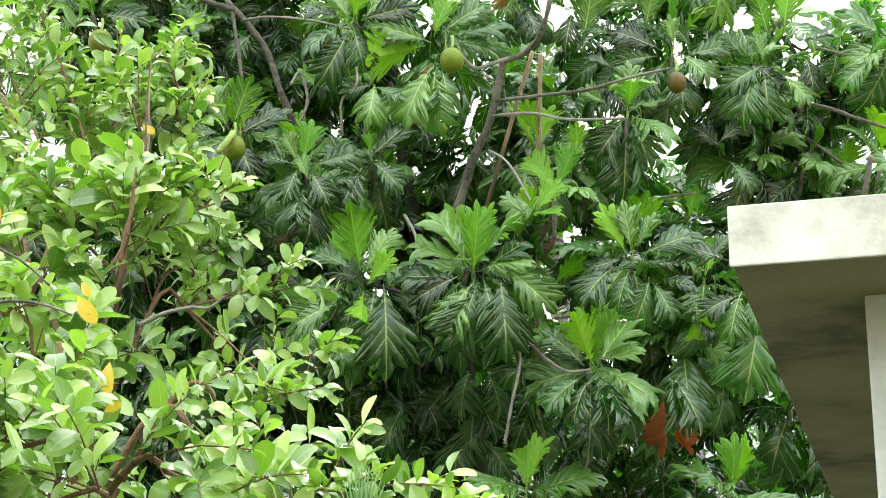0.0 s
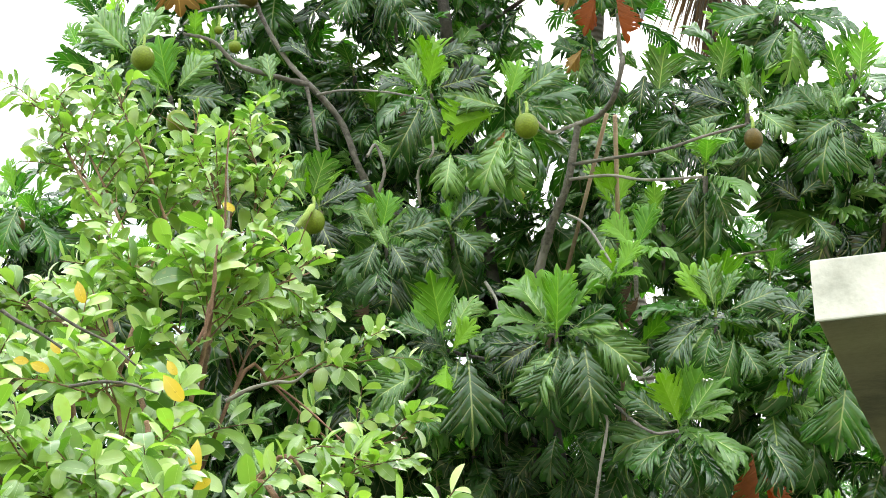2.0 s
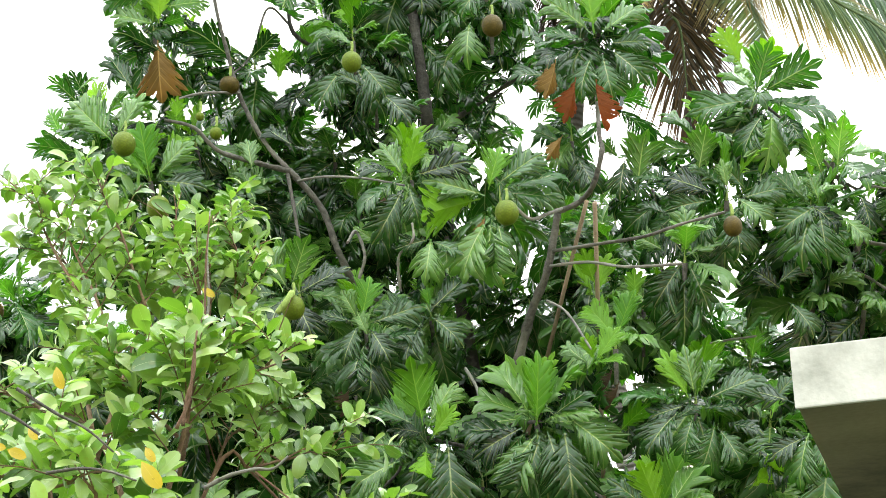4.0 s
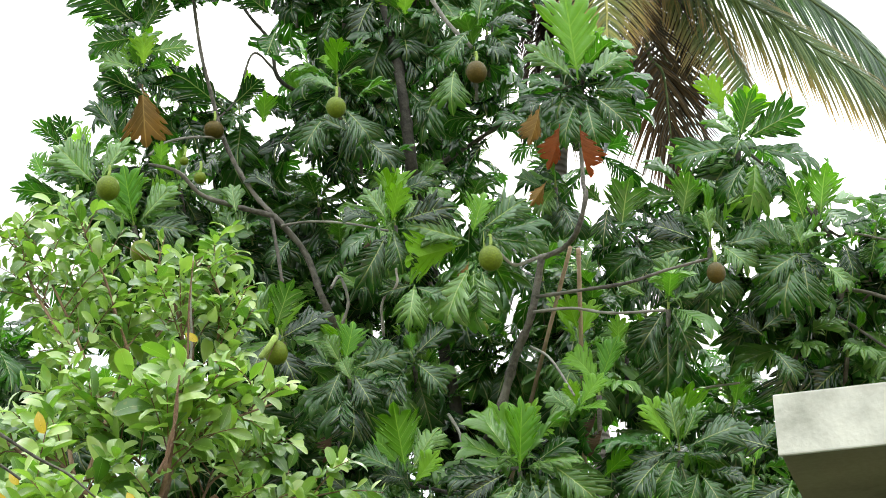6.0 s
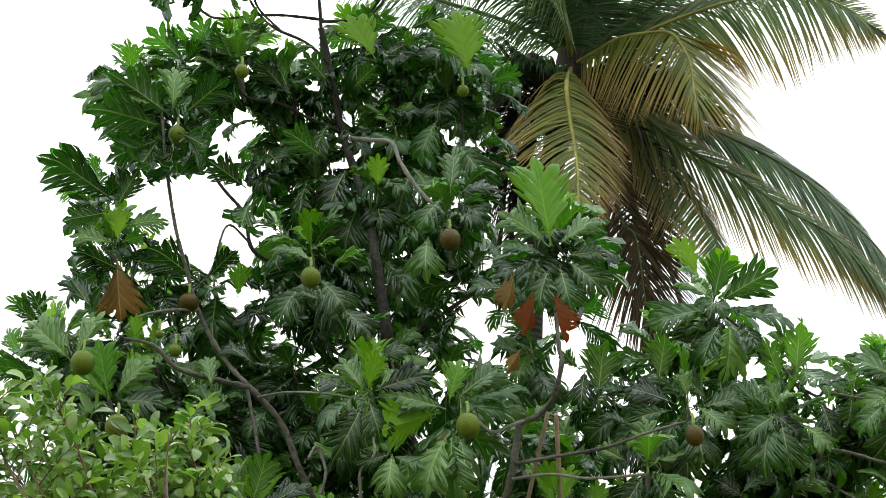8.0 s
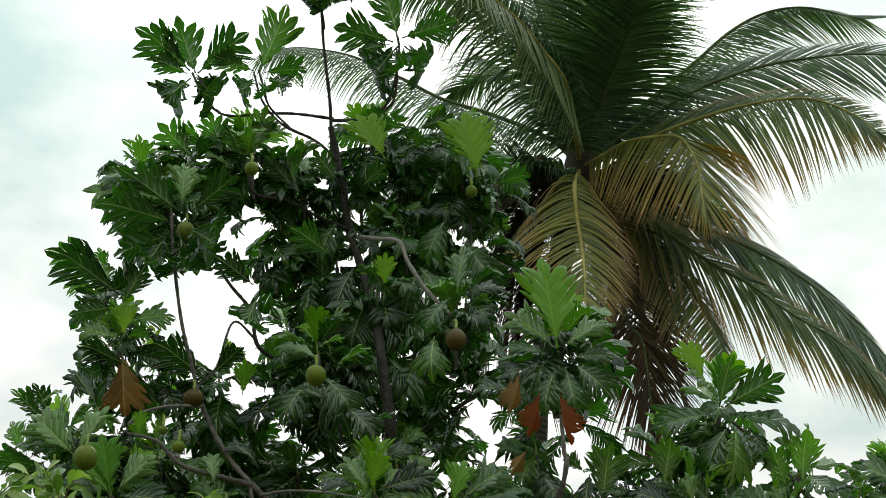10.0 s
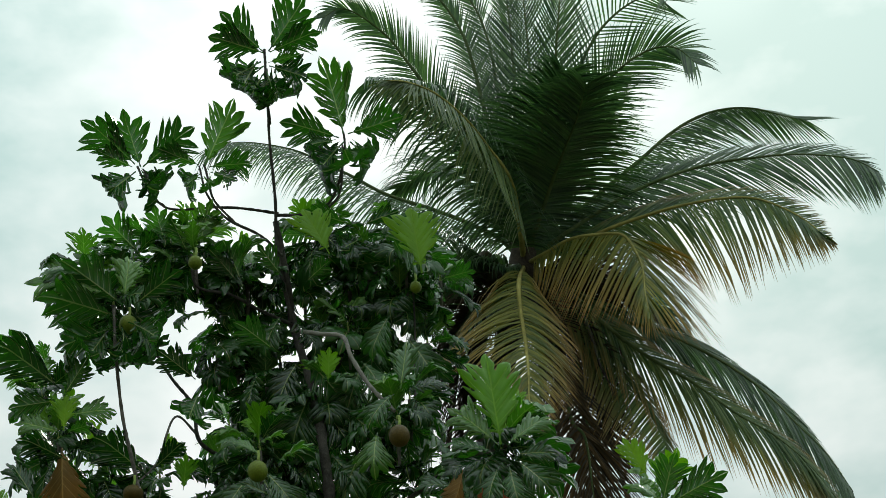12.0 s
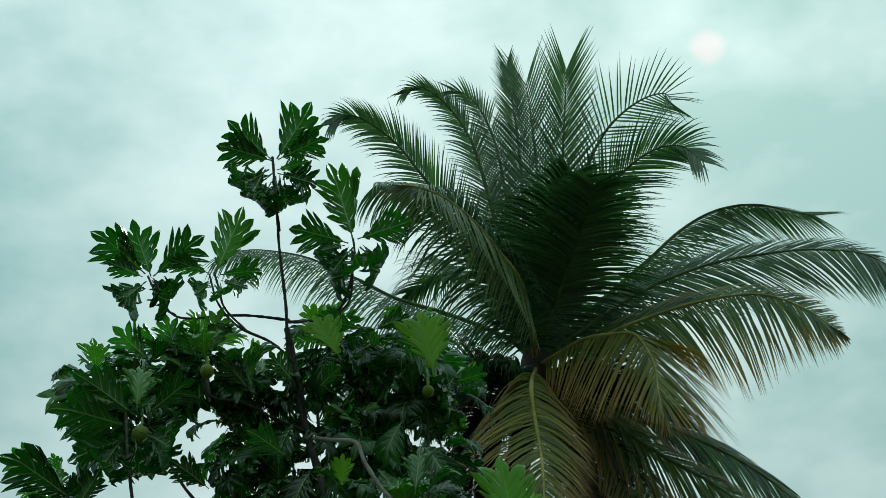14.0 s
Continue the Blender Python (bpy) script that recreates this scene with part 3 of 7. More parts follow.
limb([(0.42, 14.7, 2.9), (-0.19, 13.80, 5.82), (-0.43, 13.80, 7.43), (-0.51, 13.00, 7.78), (-0.56, 12.90, 8.32), (-0.67, 13.00, 9.10), (-0.85, 13.40, 9.95), (-0.91, 13.30, 10.40), (-1.00, 13.20, 10.91)], 0.085, 0.036, BARK_SHADED, name="trunk", label="second upright stem, shade put into its dark colour")
limb([(-0.82, 13.40, 9.79), (-0.88, 13.30, 10.06), (-0.98, 13.20, 10.58), (-1.00, 13.10, 11.11), (-1.05, 13.00, 11.71), (-1.07, 12.90, 12.38)], 0.030, 0.013, BARK_SHADED)
limb([(0.42, 11.80, 6.55), (0.57, 11.80, 6.62), (0.66, 11.60, 6.67), (0.72, 11.50, 6.87), (0.72, 11.70, 7.06), (0.74, 12.00, 7.61), (0.76, 12.20, 7.99)], 0.030, 0.018, label="dark curving limb")
limb([(0.37, 11.90, 6.30), (0.66, 11.60, 6.22), (0.95, 11.40, 6.18), (1.20, 11.30, 6.22), (1.47, 11.20, 6.25)], 0.019, 0.012)
limb([(0.34, 11.90, 6.19), (0.60, 11.80, 6.17), (0.84, 11.50, 6.01), (1.18, 11.30, 5.94)], 0.017, 0.012, BARK_PALE, "thin pale limb")
limb([(0.44, 11.80, 6.57), (0.33, 11.60, 6.45), (0.21, 11.50, 6.38), (0.09, 11.40, 6.46)], 0.02, 0.014, BARK_PALE, "knobbly pale limb")
limb([(-0.60, 12.90, 6.16), (-0.98, 12.40, 6.23), (-1.13, 12.20, 6.46), (-1.26, 12.20, 6.82), (-1.48, 12.10, 7.08)], 0.036, 0.03)
limb([(-1.48, 12.10, 7.07), (-1.73, 12.00, 7.11), (-1.96, 11.90, 7.16), (-2.12, 11.80, 7.30), (-2.33, 11.80, 7.37)], 0.03, 0.015)
limb([(-1.48, 12.10, 7.08), (-1.64, 12.10, 7.28), (-1.83, 12.10, 7.65), (-1.96, 12.10, 8.12), (-2.04, 12.10, 8.46), (-2.12, 12.10, 9.01), (-2.15, 12.10, 9.37)], 0.026, 0.014)
limb([(-1.84, 12.10, 7.71), (-2.05, 11.90, 7.62), (-2.23, 11.80, 7.53), (-2.31, 11.70, 7.39)], 0.015, 0.010, BARK_PALE, "thin pale limb")
limb([(-1.49, 12.10, 7.05), (-1.44, 12.00, 6.79), (-1.38, 11.90, 6.45)], 0.02, 0.015)
limb([(-1.42, 12.10, 6.99), (-1.21, 12.00, 6.97), (-0.92, 11.90, 6.90), (-0.64, 11.80, 6.79)], 0.014, 0.010, BARK_PALE, "thin pale limb")
limb([(-0.96, 11.80, 6.11), (-0.92, 11.80, 6.28), (-0.98, 11.80, 6.46), (-1.02, 11.60, 6.30)], 0.017, 0.013, BARK_PALE, "bare pale branch stub")
limb([(-0.67, 11.60, 5.94), (-0.67, 11.50, 6.14), (-0.57, 11.40, 6.22), (-0.57, 11.40, 6.34)], 0.014, 0.011, BARK_PALE, "bare crooked pale branch")
limb([(0.31, 11.90, 5.94), (0.43, 11.60, 5.74), (0.56, 11.30, 5.38)], 0.013, 0.010, BARK_PALE, "thin pale limb")
limb([(0.39, 11.60, 3.86), (0.43, 11.50, 4.08), (0.49, 11.50, 4.37), (0.48, 11.60, 4.54), (0.62, 11.80, 4.82)], 0.015, 0.012, BARK_PALE, "bare crooked grey branch")
limb([(0.52, 11.80, 4.65), (0.60, 11.50, 4.44), (0.75, 11.20, 4.24), (0.90, 11.10, 4.22)], 0.016, 0.012)
limb([(-0.26, 12.00, 5.51), (-0.18, 11.80, 5.29), (-0.17, 11.60, 5.04)], 0.016, 0.013, BARK_PALE, "bare pale branch stub")
limb([(0.89, 12.40, 3.69), (0.98, 12.50, 3.90), (1.05, 12.60, 4.04)], 0.02, 0.016)
limb([(2.48, 12.60, 6.57), (2.72, 12.40, 6.45), (2.94, 12.30, 6.32), (3.22, 12.20, 6.18)], 0.022, 0.016)
limb([(2.47, 12.80, 6.49), (2.65, 12.70, 6.32), (2.84, 12.50, 6.06)], 0.02, 0.013)
limb([(2.63, 12.80, 6.38), (2.83, 12.90, 6.60), (3.03, 13.00, 6.82)], 0.016, 0.012)
limb([(2.53, 12.50, 6.93), (2.38, 12.40, 7.11), (2.26, 12.40, 7.31), (2.20, 12.30, 7.31), (1.91, 12.20, 7.53)], 0.02, 0.013)
limb([(2.53, 12.50, 6.98), (2.61, 12.50, 6.93), (2.67, 12.40, 6.91), (2.91, 12.40, 6.85)], 0.016, 0.010)
limb([(2.61, 12.50, 6.93), (2.68, 12.60, 6.79), (2.60, 12.80, 6.52)], 0.024, 0.03)
limb([(1.38, 12.80, 5.86), (1.56, 12.60, 5.84), (1.77, 12.40, 5.80)], 0.013, 0.010, BARK_PALE, "thin pale limb")
limb([(-0.82, 13.00, 9.67), (-0.60, 12.70, 9.45), (-0.41, 12.50, 9.29), (-0.34, 12.40, 9.04), (-0.20, 12.30, 8.72), (-0.02, 12.20, 8.44)], 0.028, 0.02, BARK_PALE, "pale grey snaking limb")
limb([(-0.98, 13.20, 11.00), (-1.26, 13.00, 10.92), (-1.49, 12.90, 10.87), (-1.91, 12.80, 10.82), (-2.09, 12.70, 11.15)], 0.02, 0.011, BARK_SHADED)
limb([(-0.98, 13.20, 10.98), (-0.73, 13.00, 10.84), (-0.53, 12.90, 10.87), (-0.42, 12.80, 11.09), (-0.40, 12.80, 11.42)], 0.022, 0.013, BARK_SHADED)
limb([(-0.94, 13.20, 10.55), (-1.11, 13.00, 10.63), (-1.39, 12.90, 10.75), (-1.55, 12.80, 10.93), (-1.63, 12.80, 11.24)], 0.02, 0.011, BARK_SHADED)
limb([(-0.86, 13.30, 9.92), (-1.12, 13.10, 9.95), (-1.34, 12.90, 9.98), (-1.61, 12.80, 10.01), (-1.65, 12.70, 10.26)], 0.022, 0.013, BARK_SHADED)
limb([(-0.67, 13.60, 8.75), (-1.06, 13.20, 8.51), (-1.52, 12.90, 8.58), (-1.60, 12.80, 8.88), (-1.77, 12.70, 9.09), (-1.98, 12.70, 9.47)], 0.03, 0.014, BARK_SHADED)
limb([(-1.57, 12.90, 8.68), (-1.74, 12.80, 8.79), (-1.85, 12.70, 8.34), (-2.00, 12.60, 8.10)], 0.015, 0.010)
limb([(-0.66, 13.50, 9.12), (-0.46, 13.60, 9.77), (-0.30, 13.60, 10.27), (-0.08, 13.60, 10.78)], 0.03, 0.016, BARK_SHADED)
limb([(0.14, 13.50, 9.02), (0.17, 13.40, 9.84), (0.17, 13.40, 10.29)], 0.014, 0.010, BARK_SHADED)
limb([(-0.45, 13.60, 8.06), (0.11, 13.20, 8.24), (0.46, 12.60, 8.21), (0.70, 12.20, 8.08)], 0.03, 0.016)
limb([(-0.10, 12.80, 5.39), (0.06, 12.30, 5.20), (0.19, 11.90, 5.09)], 0.025, 0.016)
limb([(-0.26, 12.80, 5.18), (-0.40, 12.30, 5.08), (-0.54, 11.90, 5.01)], 0.022, 0.014)
limb([(2.95, 12.40, 5.73), (2.96, 12.30, 5.86), (2.98, 12.20, 6.01)], 0.032, 0.026, BARK_PALE, "scaly grey-brown stem")
limb([(-0.87, 12.40, 4.79), (-0.75, 12.30, 4.88), (-0.71, 12.20, 4.93)], 0.014, 0.012)

limb([(-0.52, 12.82, 10.78), (-0.43, 12.82, 10.92), (-0.4, 12.82, 11.22), (-0.38, 12.82, 11.44), (-0.39, 12.82, 11.57)], 0.016, 0.013, BARK_SHADED)
limb([(-1.91, 12.82, 10.84), (-2.01, 12.82, 10.93), (-2.1, 12.82, 11.12), (-2.16, 12.82, 11.27)], 0.016, 0.013, BARK_SHADED)
limb([(-1.29, 12.82, 10.62), (-1.49, 12.82, 10.88), (-1.55, 12.82, 11.11), (-1.59, 12.82, 11.27)], 0.015, 0.013, BARK_SHADED)
limb([(-1.03, 12.82, 11.69), (-1.07, 12.82, 12.08), (-1.08, 12.82, 12.39), (-1.09, 12.82, 12.54)], 0.02, 0.016, BARK_SHADED)

# leaves that stand out: from stalk end to tip
BACK = (0, 0.75, 0.65)


def leaf_to(at, tip, kind=0, shape=0, up=(0, -1, 0.45), separate=True):
    r = random.Random(int(at[0] * 1000 + at[2] * 7000 + tip[0] * 300))
    loose = 0.3 if up is BACK else 1.0
    up = Vector(up).normalized() + Vector((r.uniform(-0.5, 0.5), r.uniform(-0.2, 0.2), r.uniform(-0.1, 0.6))) * loose
    m = aim(at, Vector(tip) - Vector(at), up, (Vector(tip) - Vector(at)).length * 1.02, r.uniform(-24, 24) * loose)
    put((LEAVES, SPROUTS, LEAVES)[kind], (LEAF_MESH, SPROUT_MESH, FRESH_MESH)[kind], shape, m, kind, separate)


# low in the crown
leaf_to((-1.4, 11.45, 5.92), (-1.56, 11.37, 6.2), 2, 4)
leaf_to((-1.38, 11.45, 5.94), (-1.27, 11.38, 6.26), 2, 12, BACK)
leaf_to((-1.35, 11.45, 5.88), (-1.03, 11.4, 6.06), 0, 0)
leaf_to((-1.46, 11.45, 5.89), (-1.65, 11.4, 5.91), 0, 12)
leaf_to((-1.42, 11.45, 5.86), (-1.55, 11.28, 5.63), 0, 5)
leaf_to((-1.36, 11.45, 5.85), (-1.22, 11.28, 5.58), 0, 13)
leaf_to((-0.92, 11.45, 5.69), (-0.85, 11.39, 5.97), 1, 1)
leaf_to((-0.94, 11.45, 5.69), (-1.04, 11.38, 5.88), 2, 4)
leaf_to((-0.86, 11.45, 5.66), (-0.53, 11.37, 5.76), 0, 4)
leaf_to((-0.96, 11.45, 5.67), (-1.19, 11.42, 5.75), 0, 12)
leaf_to((-0.94, 11.45, 5.65), (-1.04, 11.32, 5.41), 0, 1)
leaf_to((-0.86, 11.45, 5.62), (-0.74, 11.27, 5.4), 0, 1)
leaf_to((-0.6, 11.45, 6.7), (-0.53, 11.37, 6.94), 1, 0, BACK)
leaf_to((-0.66, 11.45, 6.72), (-0.93, 11.42, 6.8), 0, 8)
leaf_to((-0.64, 11.45, 6.67), (-0.97, 11.3, 6.49), 0, 13)
leaf_to((-0.55, 11.45, 6.7), (-0.19, 11.41, 6.81), 0, 12)
leaf_to((-0.64, 11.45, 6.6), (-0.77, 11.29, 6.23), 0, 13)
leaf_to((-0.59, 11.45, 6.62), (-0.53, 11.34, 6.35), 0, 5)
leaf_to((-0.63, 11.45, 6.7), (-0.75, 11.42, 6.96), 2, 0)
leaf_to((-0.12, 11.6, 6.58), (-0.56, 11.41, 6.4), 1, 1, BACK)
leaf_to((-0.06, 11.45, 6.58), (0.03, 11.39, 6.88), 1, 1)
leaf_to((0.0, 11.45, 6.61), (0.3, 11.43, 6.86), 2, 12)
leaf_to((-0.08, 11.45, 6.54), (-0.48, 11.41, 6.68), 2, 8)
leaf_to((-0.12, 11.55, 6.57), (-0.44, 11.48, 6.6), 2, 12)
leaf_to((-0.04, 11.45, 6.37), (-0.12, 11.31, 5.89), 2, 13)
leaf_to((-0.07, 11.45, 6.36), (-0.3, 11.31, 5.97), 2, 9)
leaf_to((-0.01, 11.45, 6.34), (0.07, 11.31, 6.0), 2, 1)
leaf_to((0.06, 11.45, 6.55), (0.34, 11.42, 6.52), 0, 4)
leaf_to((0.04, 11.45, 6.57), (0.44, 11.41, 6.71), 0, 8)
leaf_to((-0.47, 11.45, 5.73), (-0.22, 11.43, 5.98), 0, 0)
leaf_to((-0.49, 11.45, 5.69), (-0.82, 11.41, 5.77), 0, 4)
leaf_to((-0.46, 11.45, 5.69), (-0.27, 11.31, 5.51), 0, 9)
leaf_to((-0.51, 11.45, 5.67), (-0.67, 11.28, 5.41), 0, 1)
leaf_to((-0.47, 11.45, 5.76), (-0.49, 11.39, 5.88), 1, 1)
leaf_to((-0.45, 11.45, 6.22), (-0.26, 11.36, 6.12), 0, 0)
leaf_to((-0.46, 11.45, 6.24), (-0.66, 11.38, 6.17), 0, 4)
leaf_to((-0.45, 11.45, 6.24), (-0.48, 11.26, 5.95), 2, 13)
leaf_to((0.59, 11.45, 5.34), (0.74, 11.41, 5.55), 1, 0)
leaf_to((0.58, 11.45, 5.35), (0.54, 11.35, 5.49), 1, 0)
leaf_to((0.56, 11.45, 5.33), (0.77, 11.38, 5.35), 1, 1)
leaf_to((0.55, 11.45, 5.32), (0.4, 11.39, 5.46), 2, 8)
leaf_to((1.17, 11.45, 5.08), (1.03, 11.39, 5.37), 1, 0)
leaf_to((1.21, 11.45, 5.09), (1.17, 11.37, 5.39), 2, 0)
leaf_to((1.25, 11.45, 5.11), (1.34, 11.36, 5.31), 2, 0)
leaf_to((1.12, 11.45, 5.05), (0.72, 11.43, 5.15), 0, 12)
leaf_to((1.28, 11.45, 5.06), (1.63, 11.37, 5.22), 0, 8)
leaf_to((1.11, 11.45, 4.99), (0.86, 11.27, 4.77), 0, 1)
leaf_to((1.19, 11.45, 4.95), (1.08, 11.34, 4.7), 0, 9)
leaf_to((1.27, 11.45, 5.0), (1.48, 11.38, 5.02), 0, 4)
leaf_to((1.32, 11.45, 4.91), (1.25, 11.33, 4.59), 0, 13)
leaf_to((1.38, 11.45, 4.9), (1.61, 11.38, 4.86), 0, 12)
leaf_to((1.34, 11.45, 4.87), (1.47, 11.31, 4.64), 0, 1)
leaf_to((1.15, 11.45, 5.03), (0.91, 11.4, 4.96), 0, 8)
leaf_to((1.85, 11.55, 5.05), (1.47, 11.48, 5.19), 0, 4)
leaf_to((1.91, 11.45, 4.82), (1.77, 11.33, 4.49), 2, 13)
leaf_to((1.88, 11.45, 4.79), (1.64, 11.34, 4.68), 0, 9)
leaf_to((1.96, 11.45, 4.81), (1.97, 11.3, 4.56), 0, 1)
leaf_to((2.02, 11.45, 4.68), (1.89, 11.32, 4.14), 0, 9)
leaf_to((1.95, 11.6, 4.53), (1.78, 11.41, 4.24), 0, 5)
leaf_to((0.95, 11.45, 4.33), (0.82, 11.35, 4.65), 1, 1, BACK)
leaf_to((0.98, 11.45, 4.33), (1.18, 11.39, 4.67), 2, 8)
leaf_to((1.02, 11.45, 4.36), (1.25, 11.4, 4.46), 2, 8)
leaf_to((1.0, 11.45, 4.3), (1.38, 11.32, 4.14), 2, 1)
leaf_to((0.89, 11.45, 4.33), (0.66, 11.4, 4.57), 0, 0)
leaf_to((0.88, 11.45, 4.26), (0.61, 11.34, 4.08), 0, 9)
leaf_to((0.92, 11.45, 4.24), (0.76, 11.31, 3.97), 0, 9)
leaf_to((0.95, 11.45, 4.24), (1.08, 11.31, 3.94), 0, 9)
leaf_to((0.99, 11.45, 4.26), (1.23, 11.27, 3.91), 0, 5)
leaf_to((1.43, 11.45, 4.26), (1.65, 11.29, 3.96), 0, 9)
leaf_to((1.42, 11.45, 4.27), (1.55, 11.33, 3.91), 0, 9)
leaf_to((1.53, 11.65, 4.52), (1.77, 11.57, 4.69), 1, 1, BACK)
leaf_to((0.72, 11.65, 4.92), (0.91, 11.56, 5.08), 1, 0, BACK)
leaf_to((1.59, 11.65, 4.78), (1.8, 11.54, 4.56), 0, 5)
leaf_to((1.72, 11.65, 5.08), (1.87, 11.57, 5.25), 0, 4)
leaf_to((-0.53, 11.45, 4.96), (-0.6, 11.4, 5.37), 1, 1, BACK)
leaf_to((-0.48, 11.45, 4.87), (-0.33, 11.37, 5.05), 1, 0)
leaf_to((-0.51, 11.45, 4.81), (-0.53, 11.31, 4.55), 1, 1, BACK)
leaf_to((-0.58, 11.45, 4.96), (-0.84, 11.4, 5.11), 0, 0)
leaf_to((-0.38, 11.45, 4.86), (-0.33, 11.27, 4.3), 0, 9)
leaf_to((-0.62, 11.45, 4.76), (-0.87, 11.43, 4.88), 2, 4)
leaf_to((-0.68, 11.45, 4.73), (-0.99, 11.3, 4.58), 2, 5)
leaf_to((-0.72, 11.45, 4.54), (-0.6, 11.27, 4.34), 0, 5)
leaf_to((-0.49, 11.45, 4.96), (-0.34, 11.42, 5.25), 2, 12)
leaf_to((-0.43, 11.55, 4.87), (-0.52, 11.38, 4.42), 0, 1)
leaf_to((-0.52, 11.55, 4.93), (-0.73, 11.45, 4.97), 0, 4)
leaf_to((0.19, 11.45, 4.93), (0.23, 11.38, 5.37), 1, 0)
leaf_to((0.17, 11.45, 4.97), (-0.04, 11.42, 5.38), 2, 8)
leaf_to((0.21, 11.45, 4.97), (0.44, 11.41, 5.33), 2, 0)
leaf_to((0.15, 11.45, 4.99), (-0.19, 11.41, 5.17), 2, 8)
leaf_to((0.11, 11.45, 4.9), (-0.3, 11.4, 4.93), 0, 12)
leaf_to((0.19, 11.45, 4.87), (-0.06, 11.28, 4.54), 2, 9)
leaf_to((0.25, 11.45, 4.96), (0.56, 11.39, 5.05), 2, 12)
leaf_to((0.39, 11.45, 4.98), (0.69, 11.28, 4.7), 2, 13)
leaf_to((0.36, 11.45, 4.92), (0.42, 11.26, 4.41), 0, 13)
leaf_to((0.21, 11.45, 4.86), (0.09, 11.27, 4.43), 0, 1)
leaf_to((0.1, 11.45, 4.92), (-0.19, 11.3, 4.74), 0, 13)
leaf_to((0.26, 11.45, 4.89), (0.34, 11.3, 4.55), 0, 5)
leaf_to((0.14, 11.55, 4.92), (-0.12, 11.36, 4.69), 0, 13)
leaf_to((0.29, 11.45, 4.98), (0.53, 11.42, 5.17), 0, 8)
leaf_to((-0.87, 11.45, 5.53), (-0.82, 11.3, 5.13), 0, 5)
leaf_to((-0.9, 11.45, 5.55), (-1.18, 11.42, 5.47), 0, 8)
leaf_to((-0.83, 11.45, 5.55), (-0.55, 11.36, 5.58), 0, 4)
leaf_to((-0.88, 11.45, 5.53), (-1.04, 11.26, 5.22), 0, 5)
leaf_to((-0.87, 11.45, 5.57), (-0.95, 11.42, 5.74), 2, 12)
leaf_to((-0.14, 14.2, 4.55), (-0.17, 14.14, 4.79), 1, 0, BACK)
leaf_to((-0.11, 14.2, 4.55), (0.2, 14.13, 4.66), 0, 0)
leaf_to((-0.19, 14.2, 4.54), (-0.48, 14.09, 4.6), 0, 8)
leaf_to((-0.6, 14.2, 5.03), (-0.68, 13.99, 4.59), 0, 1)
leaf_to((-0.89, 11.65, 4.88), (-1.07, 11.59, 5.02), 0, 12)
leaf_to((-0.35, 14.2, 4.93), (-0.05, 13.97, 4.64), 0, 1)
leaf_to((-0.5, 11.9, 4.93), (-0.66, 11.85, 5.14), 0, 8, separate=False)
leaf_to((-0.53, 11.9, 4.97), (-0.34, 11.86, 5.11), 0, 0, separate=False)
leaf_to((-0.57, 11.9, 5.01), (-0.49, 11.78, 4.82), 0, 5, separate=False)
leaf_to((1.12, 11.9, 5.07), (1.27, 11.85, 5.16), 0, 4, separate=False)
leaf_to((-0.64, 11.9, 5.02), (-0.79, 11.72, 4.85), 0, 13, separate=False)
# left flank, over the shrub
leaf_to((-2.36, 11.5, 6.8), (-2.42, 11.41, 7.15), 1, 0)
leaf_to((-2.31, 11.5, 6.79), (-2.1, 11.41, 7.03), 2, 8)
leaf_to((-2.4, 11.5, 6.78), (-2.72, 11.47, 6.93), 0, 4)
leaf_to((-2.35, 11.5, 6.75), (-2.58, 11.47, 6.69), 2, 0)
leaf_to((-2.37, 11.5, 6.78), (-2.52, 11.44, 7.04), 1, 1)
leaf_to((-2.3, 11.5, 6.76), (-1.99, 11.4, 6.7), 0, 8)
leaf_to((-2.62, 11.5, 7.07), (-2.92, 11.42, 7.38), 2, 12)
leaf_to((-2.73, 11.5, 7.11), (-2.99, 11.4, 7.16), 0, 8)
leaf_to((-2.81, 11.5, 6.99), (-3.17, 11.46, 7.07), 0, 0, BACK)
leaf_to((-2.19, 11.5, 7.21), (-2.18, 11.47, 7.37), 1, 0, BACK)
leaf_to((-2.6, 11.5, 7.1), (-2.43, 11.4, 7.38), 2, 0)
leaf_to((-2.65, 11.5, 7.03), (-2.85, 11.32, 6.79), 0, 1)
leaf_to((-3.37, 11.5, 6.09), (-3.44, 11.47, 6.32), 1, 0)
leaf_to((-3.25, 11.5, 6.22), (-3.13, 11.44, 6.32), 0, 12)
leaf_to((-3.26, 11.5, 5.94), (-3.02, 11.34, 5.67), 0, 9)
leaf_to((-3.4, 11.5, 6.07), (-3.61, 11.41, 6.12), 0, 12)
leaf_to((-3.33, 11.5, 6.02), (-3.46, 11.36, 5.7), 0, 9)
leaf_to((-3.27, 11.7, 6.14), (-2.94, 11.63, 6.18), 0, 4)
leaf_to((-1.7, 11.8, 6.95), (-1.74, 11.78, 7.2), 2, 12)
leaf_to((-1.95, 11.9, 6.83), (-1.69, 11.72, 6.57), 0, 1)
leaf_to((-0.86, 12.1, 7.18), (-0.61, 11.97, 6.97), 1, 1, BACK)
# middle of the crown
leaf_to((0.73, 11.75, 7.89), (0.67, 11.68, 8.55), 1, 0)
leaf_to((0.7, 11.75, 7.9), (0.41, 11.7, 8.2), 2, 0)
leaf_to((0.78, 11.75, 7.88), (1.05, 11.68, 8.1), 2, 12)
leaf_to((0.68, 11.75, 7.78), (0.31, 11.7, 7.7), 0, 0)
leaf_to((0.83, 11.75, 7.8), (1.11, 11.7, 7.81), 0, 12)
